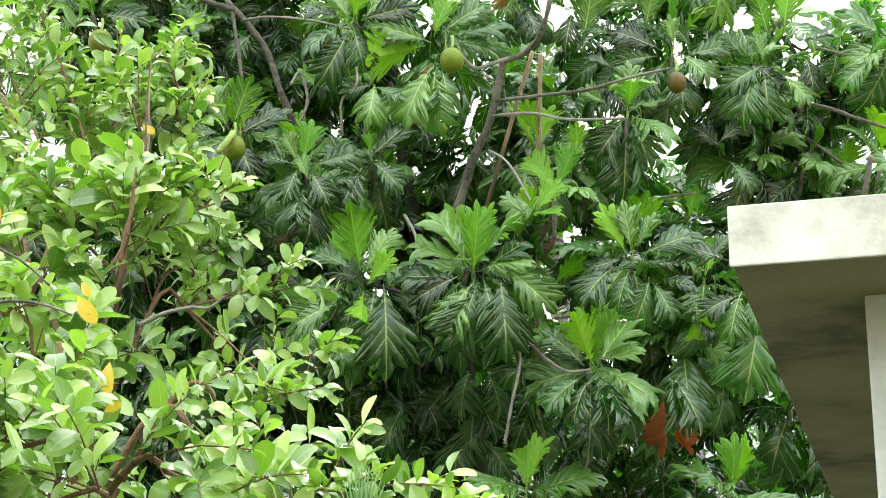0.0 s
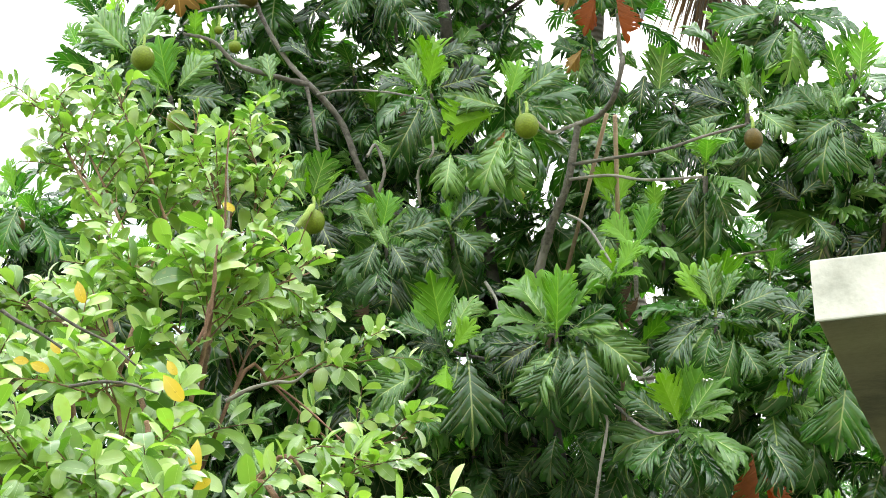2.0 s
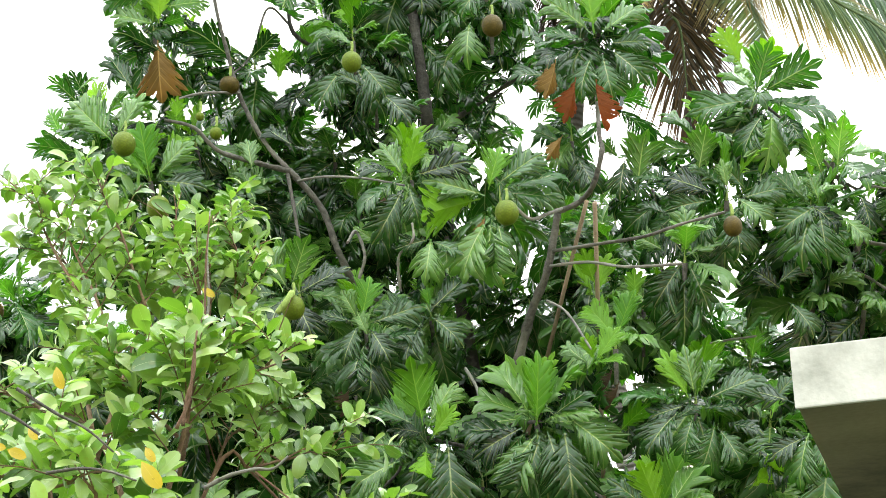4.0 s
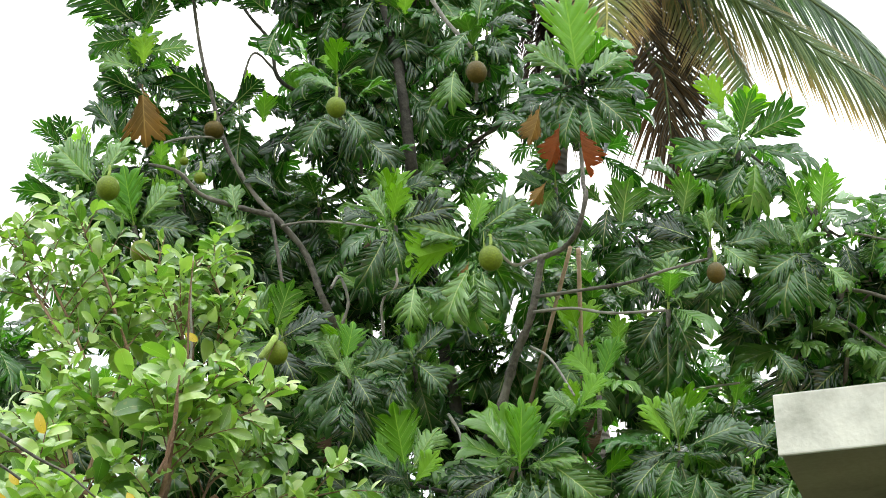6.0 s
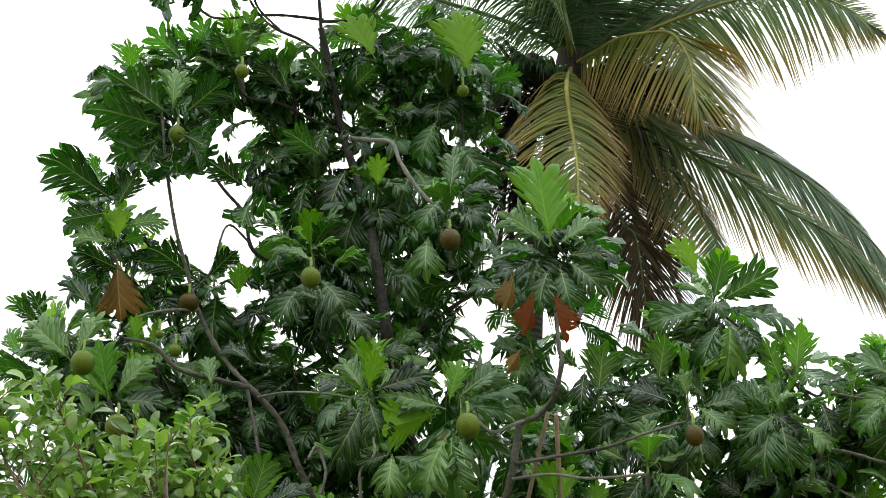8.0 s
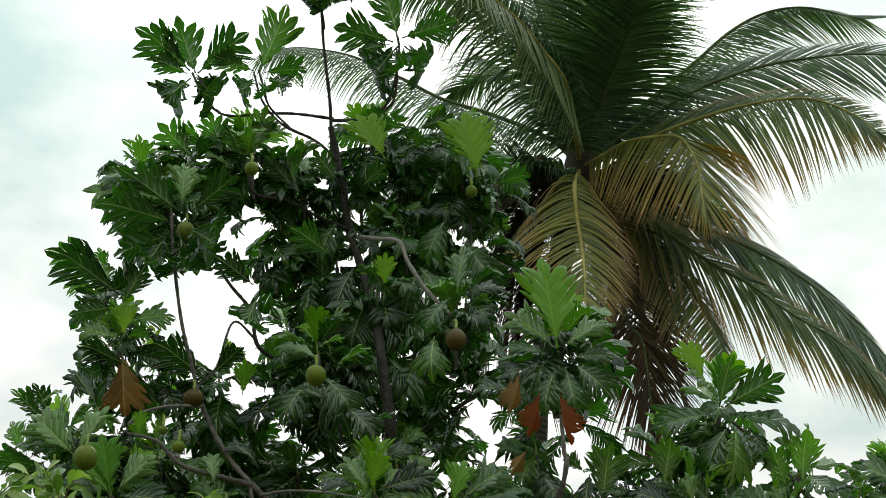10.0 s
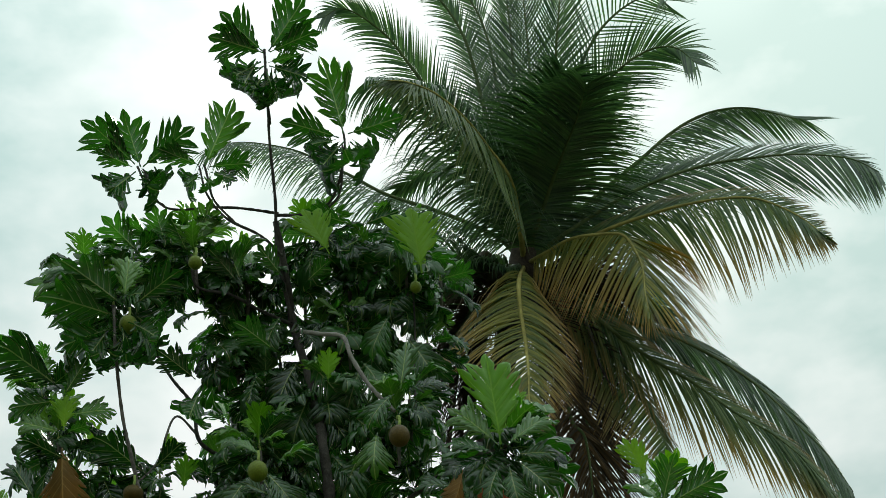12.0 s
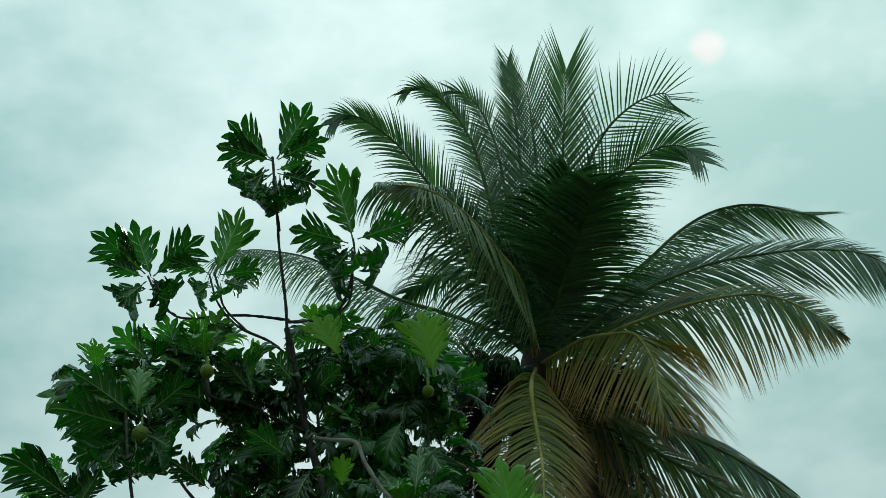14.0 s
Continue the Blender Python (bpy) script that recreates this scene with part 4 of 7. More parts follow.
leaf_to((0.84, 11.75, 7.75), (1.04, 11.56, 7.48), 0, 13)
leaf_to((0.71, 11.75, 7.71), (0.56, 11.62, 7.39), 0, 9)
leaf_to((0.67, 11.75, 7.82), (0.37, 11.68, 7.92), 0, 12)
leaf_to((0.78, 11.75, 7.71), (0.81, 11.6, 7.36), 0, 5)
leaf_to((1.87, 12.0, 7.49), (1.97, 11.92, 7.83), 0, 8, BACK, separate=False)
leaf_to((1.91, 12.0, 7.49), (2.3, 11.96, 7.71), 0, 0, BACK, separate=False)
leaf_to((1.93, 12.0, 7.43), (2.42, 11.96, 7.34), 0, 4, separate=False)
leaf_to((1.84, 12.0, 7.43), (1.39, 11.93, 7.38), 0, 0, separate=False)
leaf_to((1.96, 12.0, 7.33), (1.93, 11.88, 6.9), 2, 9, separate=False)
leaf_to((1.92, 12.0, 7.33), (1.67, 11.89, 7.03), 0, 9, separate=False)
leaf_to((2.02, 12.0, 7.33), (2.2, 11.82, 7.04), 0, 1, separate=False)
leaf_to((1.48, 12.0, 6.9), (1.45, 11.98, 7.21), 2, 4, BACK, separate=False)
leaf_to((2.38, 12.0, 6.85), (2.43, 11.95, 7.22), 2, 4, BACK, separate=False)
leaf_to((1.01, 12.0, 6.91), (0.97, 11.95, 7.18), 2, 0, BACK, separate=False)
leaf_to((2.13, 12.0, 6.67), (2.38, 11.96, 6.76), 2, 0, separate=False)
leaf_to((2.09, 12.0, 6.67), (1.94, 11.94, 6.86), 0, 4, separate=False)
leaf_to((2.14, 12.0, 6.62), (2.35, 11.87, 6.43), 0, 1, separate=False)
leaf_to((2.96, 12.0, 6.67), (3.13, 11.94, 6.87), 0, 0, BACK, separate=False)
leaf_to((2.97, 12.0, 6.63), (2.74, 11.86, 6.45), 0, 13, separate=False)
leaf_to((3.08, 12.0, 7.1), (2.88, 11.82, 6.81), 0, 1, BACK, separate=False)
leaf_to((3.06, 12.0, 7.13), (3.22, 11.93, 7.2), 0, 0, BACK, separate=False)
leaf_to((1.74, 12.0, 6.73), (1.59, 11.9, 6.91), 0, 0, separate=False)
leaf_to((1.77, 12.0, 6.68), (2.01, 11.95, 6.76), 0, 8, separate=False)
leaf_to((1.71, 12.0, 6.64), (1.5, 11.86, 6.42), 0, 1, separate=False)
leaf_to((1.41, 12.0, 6.57), (1.18, 11.9, 6.71), 0, 4, separate=False)
leaf_to((2.49, 12.0, 6.78), (2.72, 11.91, 6.82), 0, 0, separate=False)
leaf_to((2.55, 12.2, 6.78), (2.63, 12.08, 6.47), 0, 1, separate=False)
leaf_to((1.24, 12.2, 6.83), (1.09, 12.14, 6.99), 0, 4, separate=False)
leaf_to((-2.51, 12.1, 8.67), (-2.97, 12.07, 9.09), 0, 4, BACK, separate=False)
leaf_to((-2.48, 12.1, 8.61), (-2.34, 12.08, 8.89), 0, 4, BACK, separate=False)
leaf_to((-2.52, 12.1, 8.57), (-2.86, 12.04, 8.5), 0, 12, BACK, separate=False)
leaf_to((-2.48, 12.1, 8.3), (-2.79, 12.02, 8.38), 2, 12, separate=False)
leaf_to((-2.43, 12.1, 8.44), (-2.11, 12.08, 8.5), 2, 12, separate=False)
leaf_to((-2.53, 12.1, 8.09), (-2.79, 11.99, 7.89), 0, 13, BACK, separate=False)
leaf_to((-2.45, 12.1, 8.3), (-2.25, 12.04, 8.33), 0, 12, BACK, separate=False)
leaf_to((-2.51, 12.1, 8.28), (-2.68, 11.98, 8.03), 0, 5, BACK, separate=False)
leaf_to((-2.96, 12.1, 7.67), (-3.05, 12.03, 7.9), 0, 12, BACK, separate=False)
leaf_to((-2.74, 12.1, 7.38), (-3.09, 12.01, 7.56), 2, 12, separate=False)
leaf_to((-2.93, 12.1, 7.64), (-3.14, 11.98, 7.46), 0, 5, BACK, separate=False)
leaf_to((-2.46, 12.1, 7.07), (-2.58, 12.01, 7.46), 1, 1, separate=False)
leaf_to((-2.41, 12.1, 7.12), (-2.21, 12.06, 7.36), 1, 1, separate=False)
leaf_to((-2.48, 12.1, 7.07), (-2.73, 12.05, 7.16), 2, 4, separate=False)
leaf_to((-2.8, 12.1, 7.5), (-2.58, 12.01, 7.63), 2, 4, separate=False)
leaf_to((-2.31, 12.1, 7.46), (-2.26, 12.01, 7.55), 1, 1, BACK, separate=False)
leaf_to((-2.95, 12.1, 7.33), (-3.15, 11.98, 7.11), 0, 9, separate=False)
leaf_to((-2.09, 12.1, 9.4), (-2.49, 12.05, 9.76), 0, 12, BACK, separate=False)
leaf_to((-2.12, 12.1, 9.29), (-2.65, 12.05, 9.5), 0, 8, BACK, separate=False)
leaf_to((-2.14, 12.1, 9.19), (-2.6, 11.98, 8.97), 0, 9, BACK, separate=False)
leaf_to((-2.08, 12.1, 9.19), (-1.97, 11.91, 8.68), 0, 13, BACK, separate=False)
leaf_to((-2.03, 12.1, 9.24), (-1.66, 11.97, 8.98), 0, 5, BACK, separate=False)
leaf_to((-2.0, 12.1, 9.39), (-1.66, 12.01, 9.65), 0, 8, BACK, separate=False)
leaf_to((-2.29, 12.1, 9.65), (-2.7, 12.02, 9.74), 2, 12, separate=False)
leaf_to((-2.18, 12.1, 9.17), (-2.36, 11.97, 8.78), 0, 5, BACK, separate=False)
leaf_to((-2.08, 12.1, 9.45), (-2.04, 12.03, 9.82), 2, 12, separate=False)
leaf_to((-2.22, 12.1, 9.5), (-2.56, 12.06, 9.65), 2, 4, separate=False)
leaf_to((-0.51, 12.1, 8.65), (-0.5, 12.04, 8.89), 1, 0, BACK, separate=False)
leaf_to((0.03, 12.1, 8.57), (0.09, 12.04, 8.95), 2, 0, separate=False)
leaf_to((0.06, 12.1, 8.55), (0.36, 12.07, 8.64), 0, 12, separate=False)
leaf_to((-0.02, 12.1, 8.53), (-0.24, 11.97, 8.29), 0, 1, separate=False)
leaf_to((-1.06, 12.1, 8.11), (-1.3, 12.04, 8.19), 2, 4, separate=False)
leaf_to((-1.02, 12.1, 8.15), (-0.84, 12.07, 8.24), 2, 0, separate=False)
leaf_to((-1.56, 12.1, 7.85), (-1.58, 12.08, 8.02), 1, 1, BACK, separate=False)
leaf_to((-0.15, 12.1, 8.21), (-0.21, 11.93, 7.87), 2, 5, separate=False)
leaf_to((-1.0, 12.1, 7.88), (-0.79, 11.97, 7.48), 0, 5, separate=False)
leaf_to((-1.08, 12.1, 7.88), (-1.27, 11.92, 7.57), 0, 1, separate=False)
leaf_to((-0.91, 12.1, 8.94), (-1.17, 12.07, 9.18), 0, 8, BACK, separate=False)
leaf_to((-0.71, 12.1, 7.41), (-0.5, 12.01, 7.58), 0, 0, separate=False)
leaf_to((-0.59, 12.1, 7.22), (-0.35, 12.03, 7.31), 0, 12, separate=False)
leaf_to((-0.53, 12.1, 7.18), (-0.39, 11.92, 6.96), 2, 1, separate=False)
leaf_to((-0.6, 12.1, 7.0), (-0.79, 11.92, 6.8), 2, 9, separate=False)
leaf_to((-1.45, 12.1, 7.26), (-1.65, 12.07, 7.43), 0, 8, separate=False)
leaf_to((-1.54, 12.4, 8.89), (-1.8, 12.3, 9.1), 0, 12, BACK, separate=False)
leaf_to((-1.5, 12.4, 8.79), (-1.61, 12.26, 8.37), 0, 9, BACK, separate=False)
leaf_to((-1.86, 12.3, 8.02), (-2.19, 12.2, 8.32), 0, 8, BACK, separate=False)
leaf_to((-1.82, 12.3, 8.07), (-1.6, 12.23, 8.26), 0, 12, BACK, separate=False)
leaf_to((0.97, 11.9, 6.72), (1.03, 11.84, 7.12), 2, 8, BACK, separate=False)
leaf_to((1.4, 11.9, 6.84), (1.47, 11.82, 7.14), 2, 4, BACK, separate=False)
leaf_to((1.17, 11.9, 6.79), (0.93, 11.87, 6.86), 0, 0, separate=False)
leaf_to((0.86, 11.9, 6.98), (0.74, 11.83, 7.09), 0, 12, BACK, separate=False)
leaf_to((0.9, 11.9, 6.96), (0.83, 11.78, 6.69), 0, 1, separate=False)
leaf_to((1.59, 11.9, 6.71), (1.57, 11.83, 6.9), 2, 0, separate=False)
leaf_to((1.51, 11.9, 6.67), (1.16, 11.86, 6.85), 0, 4, separate=False)
leaf_to((1.67, 11.9, 6.63), (1.98, 11.86, 6.72), 0, 12, separate=False)
leaf_to((1.54, 11.9, 6.59), (1.32, 11.79, 6.34), 0, 13, separate=False)
leaf_to((1.6, 11.9, 6.56), (1.65, 11.72, 6.22), 0, 5, separate=False)
leaf_to((1.64, 11.9, 6.64), (1.82, 11.71, 6.45), 2, 5, separate=False)
leaf_to((1.47, 11.9, 6.63), (1.19, 11.84, 6.58), 0, 0, separate=False)
leaf_to((1.21, 12.1, 6.6), (1.01, 12.06, 6.72), 0, 12, separate=False)
leaf_to((1.12, 12.1, 6.56), (1.29, 11.97, 6.29), 0, 1, separate=False)
leaf_to((1.13, 11.9, 6.27), (0.94, 11.87, 6.39), 2, 4, separate=False)
leaf_to((1.24, 11.9, 6.18), (1.06, 11.76, 5.89), 0, 13, separate=False)
leaf_to((1.28, 11.9, 6.18), (1.39, 11.78, 5.84), 0, 9, separate=False)
leaf_to((1.2, 11.9, 6.22), (1.44, 11.87, 6.31), 0, 12, separate=False)
leaf_to((2.26, 11.9, 6.77), (2.16, 11.82, 7.08), 2, 0, BACK, separate=False)
leaf_to((2.2, 11.9, 6.56), (1.92, 11.73, 6.37), 0, 1, separate=False)
leaf_to((2.23, 11.9, 6.55), (2.51, 11.87, 6.66), 0, 0, separate=False)
leaf_to((2.21, 11.9, 6.51), (2.21, 11.78, 6.13), 0, 13, separate=False)
leaf_to((2.17, 11.9, 6.54), (1.98, 11.72, 6.16), 0, 5, separate=False)
leaf_to((2.21, 11.9, 6.58), (2.17, 11.83, 6.78), 2, 0, separate=False)
leaf_to((2.34, 11.9, 6.47), (2.53, 11.79, 6.29), 2, 1, separate=False)
leaf_to((0.64, 11.9, 6.04), (0.57, 11.81, 6.26), 1, 0, BACK, separate=False)
leaf_to((0.91, 11.9, 5.91), (0.91, 11.87, 6.12), 1, 0, BACK, separate=False)
leaf_to((0.76, 12.1, 5.74), (0.61, 12.03, 5.88), 0, 0, separate=False)
leaf_to((1.64, 12.1, 5.7), (1.8, 12.01, 5.83), 0, 0, separate=False)
leaf_to((1.89, 12.0, 6.03), (2.09, 11.94, 6.2), 0, 12, separate=False)
leaf_to((1.94, 12.1, 6.02), (1.75, 12.04, 6.17), 0, 4, separate=False)
leaf_to((1.95, 12.0, 5.9), (2.1, 11.84, 5.68), 0, 13, separate=False)
leaf_to((0.49, 12.2, 7.24), (0.29, 12.12, 7.35), 0, 0, separate=False)
leaf_to((0.56, 12.2, 7.15), (0.73, 12.07, 6.86), 0, 5, separate=False)
leaf_to((0.5, 11.9, 7.5), (0.37, 11.81, 7.78), 2, 0, separate=False)
leaf_to((0.43, 12.1, 7.74), (0.14, 12.0, 7.75), 0, 4, separate=False)
leaf_to((-2.24, 11.9, 7.32), (-2.28, 11.86, 7.48), 1, 0, BACK, separate=False)
leaf_to((-2.58, 11.9, 7.65), (-2.75, 11.81, 7.93), 0, 12, separate=False)
leaf_to((-2.38, 11.9, 7.96), (-2.69, 11.88, 8.15), 0, 4, BACK, separate=False)
leaf_to((-2.99, 11.9, 7.67), (-2.85, 11.81, 7.75), 2, 0, separate=False)
leaf_to((-2.94, 11.9, 7.53), (-3.15, 11.86, 7.77), 0, 0, BACK, separate=False)
leaf_to((-2.71, 11.9, 7.32), (-2.94, 11.87, 7.65), 2, 0, separate=False)
leaf_to((-2.73, 11.9, 7.34), (-3.01, 11.87, 7.39), 0, 8, separate=False)
leaf_to((-2.96, 11.9, 7.2), (-3.25, 11.84, 7.24), 0, 12, BACK, separate=False)
leaf_to((-2.92, 11.9, 7.17), (-3.14, 11.82, 7.08), 0, 0, BACK, separate=False)
leaf_to((-1.71, 11.9, 6.82), (-1.78, 11.83, 7.0), 2, 8, separate=False)
leaf_to((-1.35, 12.2, 7.56), (-1.09, 12.1, 7.63), 0, 0, separate=False)
leaf_to((-1.55, 12.0, 7.74), (-1.52, 11.92, 7.97), 1, 1, BACK, separate=False)
leaf_to((-0.91, 11.9, 7.61), (-1.1, 11.82, 7.72), 0, 0, separate=False)
leaf_to((-0.83, 11.9, 7.57), (-0.58, 11.73, 7.34), 0, 9, separate=False)
leaf_to((-0.87, 11.9, 7.88), (-0.65, 11.81, 8.01), 2, 0, separate=False)
leaf_to((-0.99, 11.9, 7.94), (-1.14, 11.8, 8.03), 2, 12, separate=False)
leaf_to((-0.95, 11.9, 7.8), (-0.74, 11.75, 7.53), 0, 5, separate=False)
leaf_to((-0.64, 11.9, 6.81), (-0.79, 11.76, 6.63), 0, 1, separate=False)
leaf_to((-0.64, 11.9, 6.94), (-0.55, 11.83, 7.17), 2, 4, separate=False)
leaf_to((-1.35, 12.2, 6.93), (-1.49, 12.02, 6.73), 0, 13, separate=False)
leaf_to((-0.82, 12.1, 6.47), (-1.01, 12.04, 6.59), 2, 8, separate=False)
# top of the crown, seen from beneath
leaf_to((-1.05, 12.8, 12.5), (-0.76, 12.74, 12.99), 0, 4, BACK, separate=False)
leaf_to((-1.04, 12.8, 12.49), (-0.62, 12.75, 12.69), 0, 12, BACK, separate=False)
leaf_to((-1.09, 12.8, 12.48), (-1.54, 12.73, 12.64), 0, 8, BACK, separate=False)
leaf_to((-1.1, 12.8, 12.5), (-1.44, 12.71, 12.84), 0, 8, BACK, separate=False)
leaf_to((-1.12, 12.8, 12.38), (-1.47, 12.62, 11.97), 0, 13, BACK, separate=False)
leaf_to((-1.15, 12.8, 12.38), (-1.35, 12.62, 11.77), 0, 9, BACK, separate=False)
leaf_to((-1.04, 12.8, 12.33), (-0.65, 12.71, 12.1), 0, 8, BACK, separate=False)
leaf_to((-1.1, 12.8, 12.23), (-1.24, 12.66, 11.74), 0, 9, BACK, separate=False)
leaf_to((-1.02, 12.8, 12.22), (-0.88, 12.67, 11.68), 0, 9, BACK, separate=False)
leaf_to((-1.05, 12.8, 12.37), (-0.76, 12.75, 12.41), 0, 8, BACK, separate=False)
leaf_to((-1.06, 12.8, 12.26), (-0.96, 12.62, 11.78), 0, 9, BACK, separate=False)
leaf_to((-0.39, 12.8, 11.54), (-0.52, 12.75, 12.24), 2, 0, BACK, separate=False)
leaf_to((-0.43, 12.8, 11.5), (-0.89, 12.75, 11.67), 0, 8, BACK, separate=False)
leaf_to((-0.46, 12.8, 11.48), (-0.72, 12.7, 11.35), 0, 8, BACK, separate=False)
leaf_to((-0.35, 12.8, 11.54), (0.1, 12.75, 11.67), 0, 4, BACK, separate=False)
leaf_to((-0.39, 12.8, 11.45), (-0.72, 12.66, 10.93), 0, 5, BACK, separate=False)
leaf_to((-0.33, 12.8, 11.45), (-0.04, 12.62, 10.96), 0, 13, BACK, separate=False)
leaf_to((-0.38, 12.8, 11.42), (-0.27, 12.62, 10.97), 0, 5, BACK, separate=False)
leaf_to((-2.13, 12.8, 11.25), (-2.28, 12.77, 11.74), 0, 12, BACK, separate=False)
leaf_to((-2.18, 12.8, 11.28), (-2.56, 12.74, 11.69), 0, 4, BACK, separate=False)
leaf_to((-2.11, 12.8, 11.25), (-1.73, 12.74, 11.6), 0, 8, BACK, separate=False)
leaf_to((-2.17, 12.8, 11.2), (-2.45, 12.67, 10.8), 0, 1, BACK, separate=False)
leaf_to((-2.11, 12.8, 11.19), (-1.8, 12.62, 10.79), 0, 5, BACK, separate=False)
leaf_to((-2.2, 12.8, 11.25), (-2.48, 12.76, 11.4), 0, 12, BACK, separate=False)
leaf_to((-2.12, 12.8, 11.21), (-1.94, 12.64, 10.89), 0, 9, BACK, separate=False)
leaf_to((-1.58, 12.8, 11.24), (-1.36, 12.72, 11.79), 2, 0, BACK, separate=False)
leaf_to((-1.63, 12.8, 11.25), (-1.95, 12.77, 11.4), 0, 0, BACK, separate=False)
leaf_to((-1.54, 12.8, 11.23), (-1.16, 12.74, 11.22), 0, 8, BACK, separate=False)
leaf_to((-1.61, 12.8, 11.16), (-1.8, 12.63, 10.85), 0, 9, BACK, separate=False)
leaf_to((-1.56, 12.8, 11.13), (-1.46, 12.68, 10.83), 0, 13, BACK, separate=False)
leaf_to((-1.53, 12.8, 11.17), (-1.28, 12.74, 11.03), 0, 0, BACK, separate=False)
leaf_to((-2.27, 12.8, 10.04), (-2.57, 12.73, 10.37), 2, 0, separate=False)
leaf_to((-2.28, 12.8, 10.0), (-2.94, 12.71, 10.16), 2, 0, separate=False)
leaf_to((-2.27, 12.8, 9.95), (-2.89, 12.75, 10.01), 2, 0, separate=False)
leaf_to((-2.28, 12.8, 9.88), (-2.78, 12.62, 9.41), 0, 5, BACK, separate=False)
leaf_to((-2.21, 12.8, 9.64), (-2.56, 12.66, 9.36), 0, 13, BACK, separate=False)
leaf_to((-2.18, 12.8, 9.61), (-2.07, 12.68, 9.05), 0, 5, BACK, separate=False)
leaf_to((-2.14, 12.8, 9.63), (-2.33, 12.66, 9.25), 0, 5, BACK, separate=False)
leaf_to((-2.1, 12.8, 9.62), (-1.88, 12.68, 9.21), 0, 5, BACK, separate=False)
leaf_to((-2.2, 12.8, 9.83), (-1.75, 12.65, 9.39), 0, 5, BACK, separate=False)
leaf_to((-2.25, 12.8, 10.05), (-2.35, 12.75, 10.41), 2, 4, separate=False)
leaf_to((-2.1, 12.8, 10.36), (-2.37, 12.77, 10.67), 0, 8, BACK, separate=False)
leaf_to((-2.01, 12.8, 10.51), (-2.23, 12.76, 10.67), 0, 0, BACK, separate=False)
leaf_to((-1.88, 12.8, 10.42), (-1.97, 12.77, 10.76), 0, 12, BACK, separate=False)
leaf_to((-1.6, 12.8, 10.41), (-1.53, 12.77, 10.79), 2, 12, BACK, separate=False)
leaf_to((-1.24, 12.8, 10.03), (-1.37, 12.73, 10.36), 0, 8, BACK, separate=False)
leaf_to((-1.28, 12.8, 10.04), (-1.47, 12.75, 10.3), 0, 8, BACK, separate=False)
leaf_to((-1.79, 12.8, 10.24), (-1.98, 12.77, 10.43), 2, 12, separate=False)
leaf_to((-1.7, 12.8, 10.35), (-1.82, 12.7, 10.6), 0, 4, BACK, separate=False)
leaf_to((-2.8, 12.8, 9.28), (-3.19, 12.76, 9.5), 0, 0, BACK, separate=False)
leaf_to((-2.77, 12.8, 9.25), (-2.4, 12.62, 8.99), 0, 5, BACK, separate=False)
leaf_to((-2.79, 12.8, 9.23), (-2.88, 12.65, 8.89), 0, 13, BACK, separate=False)
leaf_to((-2.78, 12.8, 9.29), (-2.82, 12.72, 9.47), 0, 4, BACK, separate=False)
leaf_to((-2.64, 12.8, 8.91), (-2.72, 12.7, 9.01), 2, 12, separate=False)
leaf_to((-2.75, 12.8, 9.25), (-2.49, 12.71, 9.21), 0, 8, BACK, separate=False)
leaf_to((-0.34, 12.8, 10.58), (-0.71, 12.78, 10.73), 0, 4, BACK, separate=False)
leaf_to((-0.24, 12.8, 10.57), (0.05, 12.71, 10.64), 0, 0, BACK, separate=False)
leaf_to((-0.1, 12.8, 10.48), (0.35, 12.66, 10.18), 0, 1, BACK, separate=False)
leaf_to((-0.25, 12.8, 10.43), (-0.53, 12.61, 10.15), 0, 5, BACK, separate=False)
leaf_to((-0.91, 12.8, 10.08), (-1.09, 12.74, 10.33), 0, 12, BACK, separate=False)
leaf_to((-0.72, 12.8, 10.01), (-0.53, 12.74, 10.18), 0, 8, BACK, separate=False)
leaf_to((0.39, 12.8, 10.0), (0.67, 12.73, 10.04), 0, 8, BACK, separate=False)

# rosettes of the lower crown
leaf_to((1.31, 12.6, 7.12), (1.11, 12.51, 7.31), 0, 12, separate=False)
leaf_to((1.54, 12.6, 6.97), (1.2, 12.55, 7.1), 0, 12, separate=False)
leaf_to((1.7, 12.6, 6.92), (2.04, 12.57, 7.12), 0, 12, separate=False)
leaf_to((1.58, 12.6, 6.91), (1.16, 12.56, 6.88), 0, 4, separate=False)
leaf_to((1.17, 12.6, 6.91), (0.95, 12.45, 6.73), 0, 5, separate=False)
leaf_to((1.37, 12.6, 6.87), (1.04, 12.47, 6.64), 0, 1, separate=False)
leaf_to((1.34, 12.6, 6.76), (0.97, 12.44, 6.48), 0, 13, separate=False)
leaf_to((1.36, 12.6, 6.69), (1.58, 12.51, 6.75), 2, 4, separate=False)
leaf_to((1.74, 12.6, 6.9), (2.16, 12.57, 7.0), 0, 0, separate=False)
leaf_to((1.49, 12.6, 6.82), (1.28, 12.44, 6.59), 0, 13, BACK, separate=False)
leaf_to((1.64, 12.6, 6.64), (1.44, 12.46, 6.31), 0, 1, BACK, separate=False)
leaf_to((1.77, 12.6, 6.74), (1.93, 12.49, 6.43), 0, 13, BACK, separate=False)
leaf_to((1.95, 12.6, 6.96), (1.75, 12.47, 6.6), 0, 9, BACK, separate=False)
leaf_to((1.65, 12.6, 7.33), (1.78, 12.5, 7.51), 0, 0, BACK, separate=False)
leaf_to((1.76, 12.6, 7.14), (1.73, 12.51, 7.42), 0, 0, BACK, separate=False)
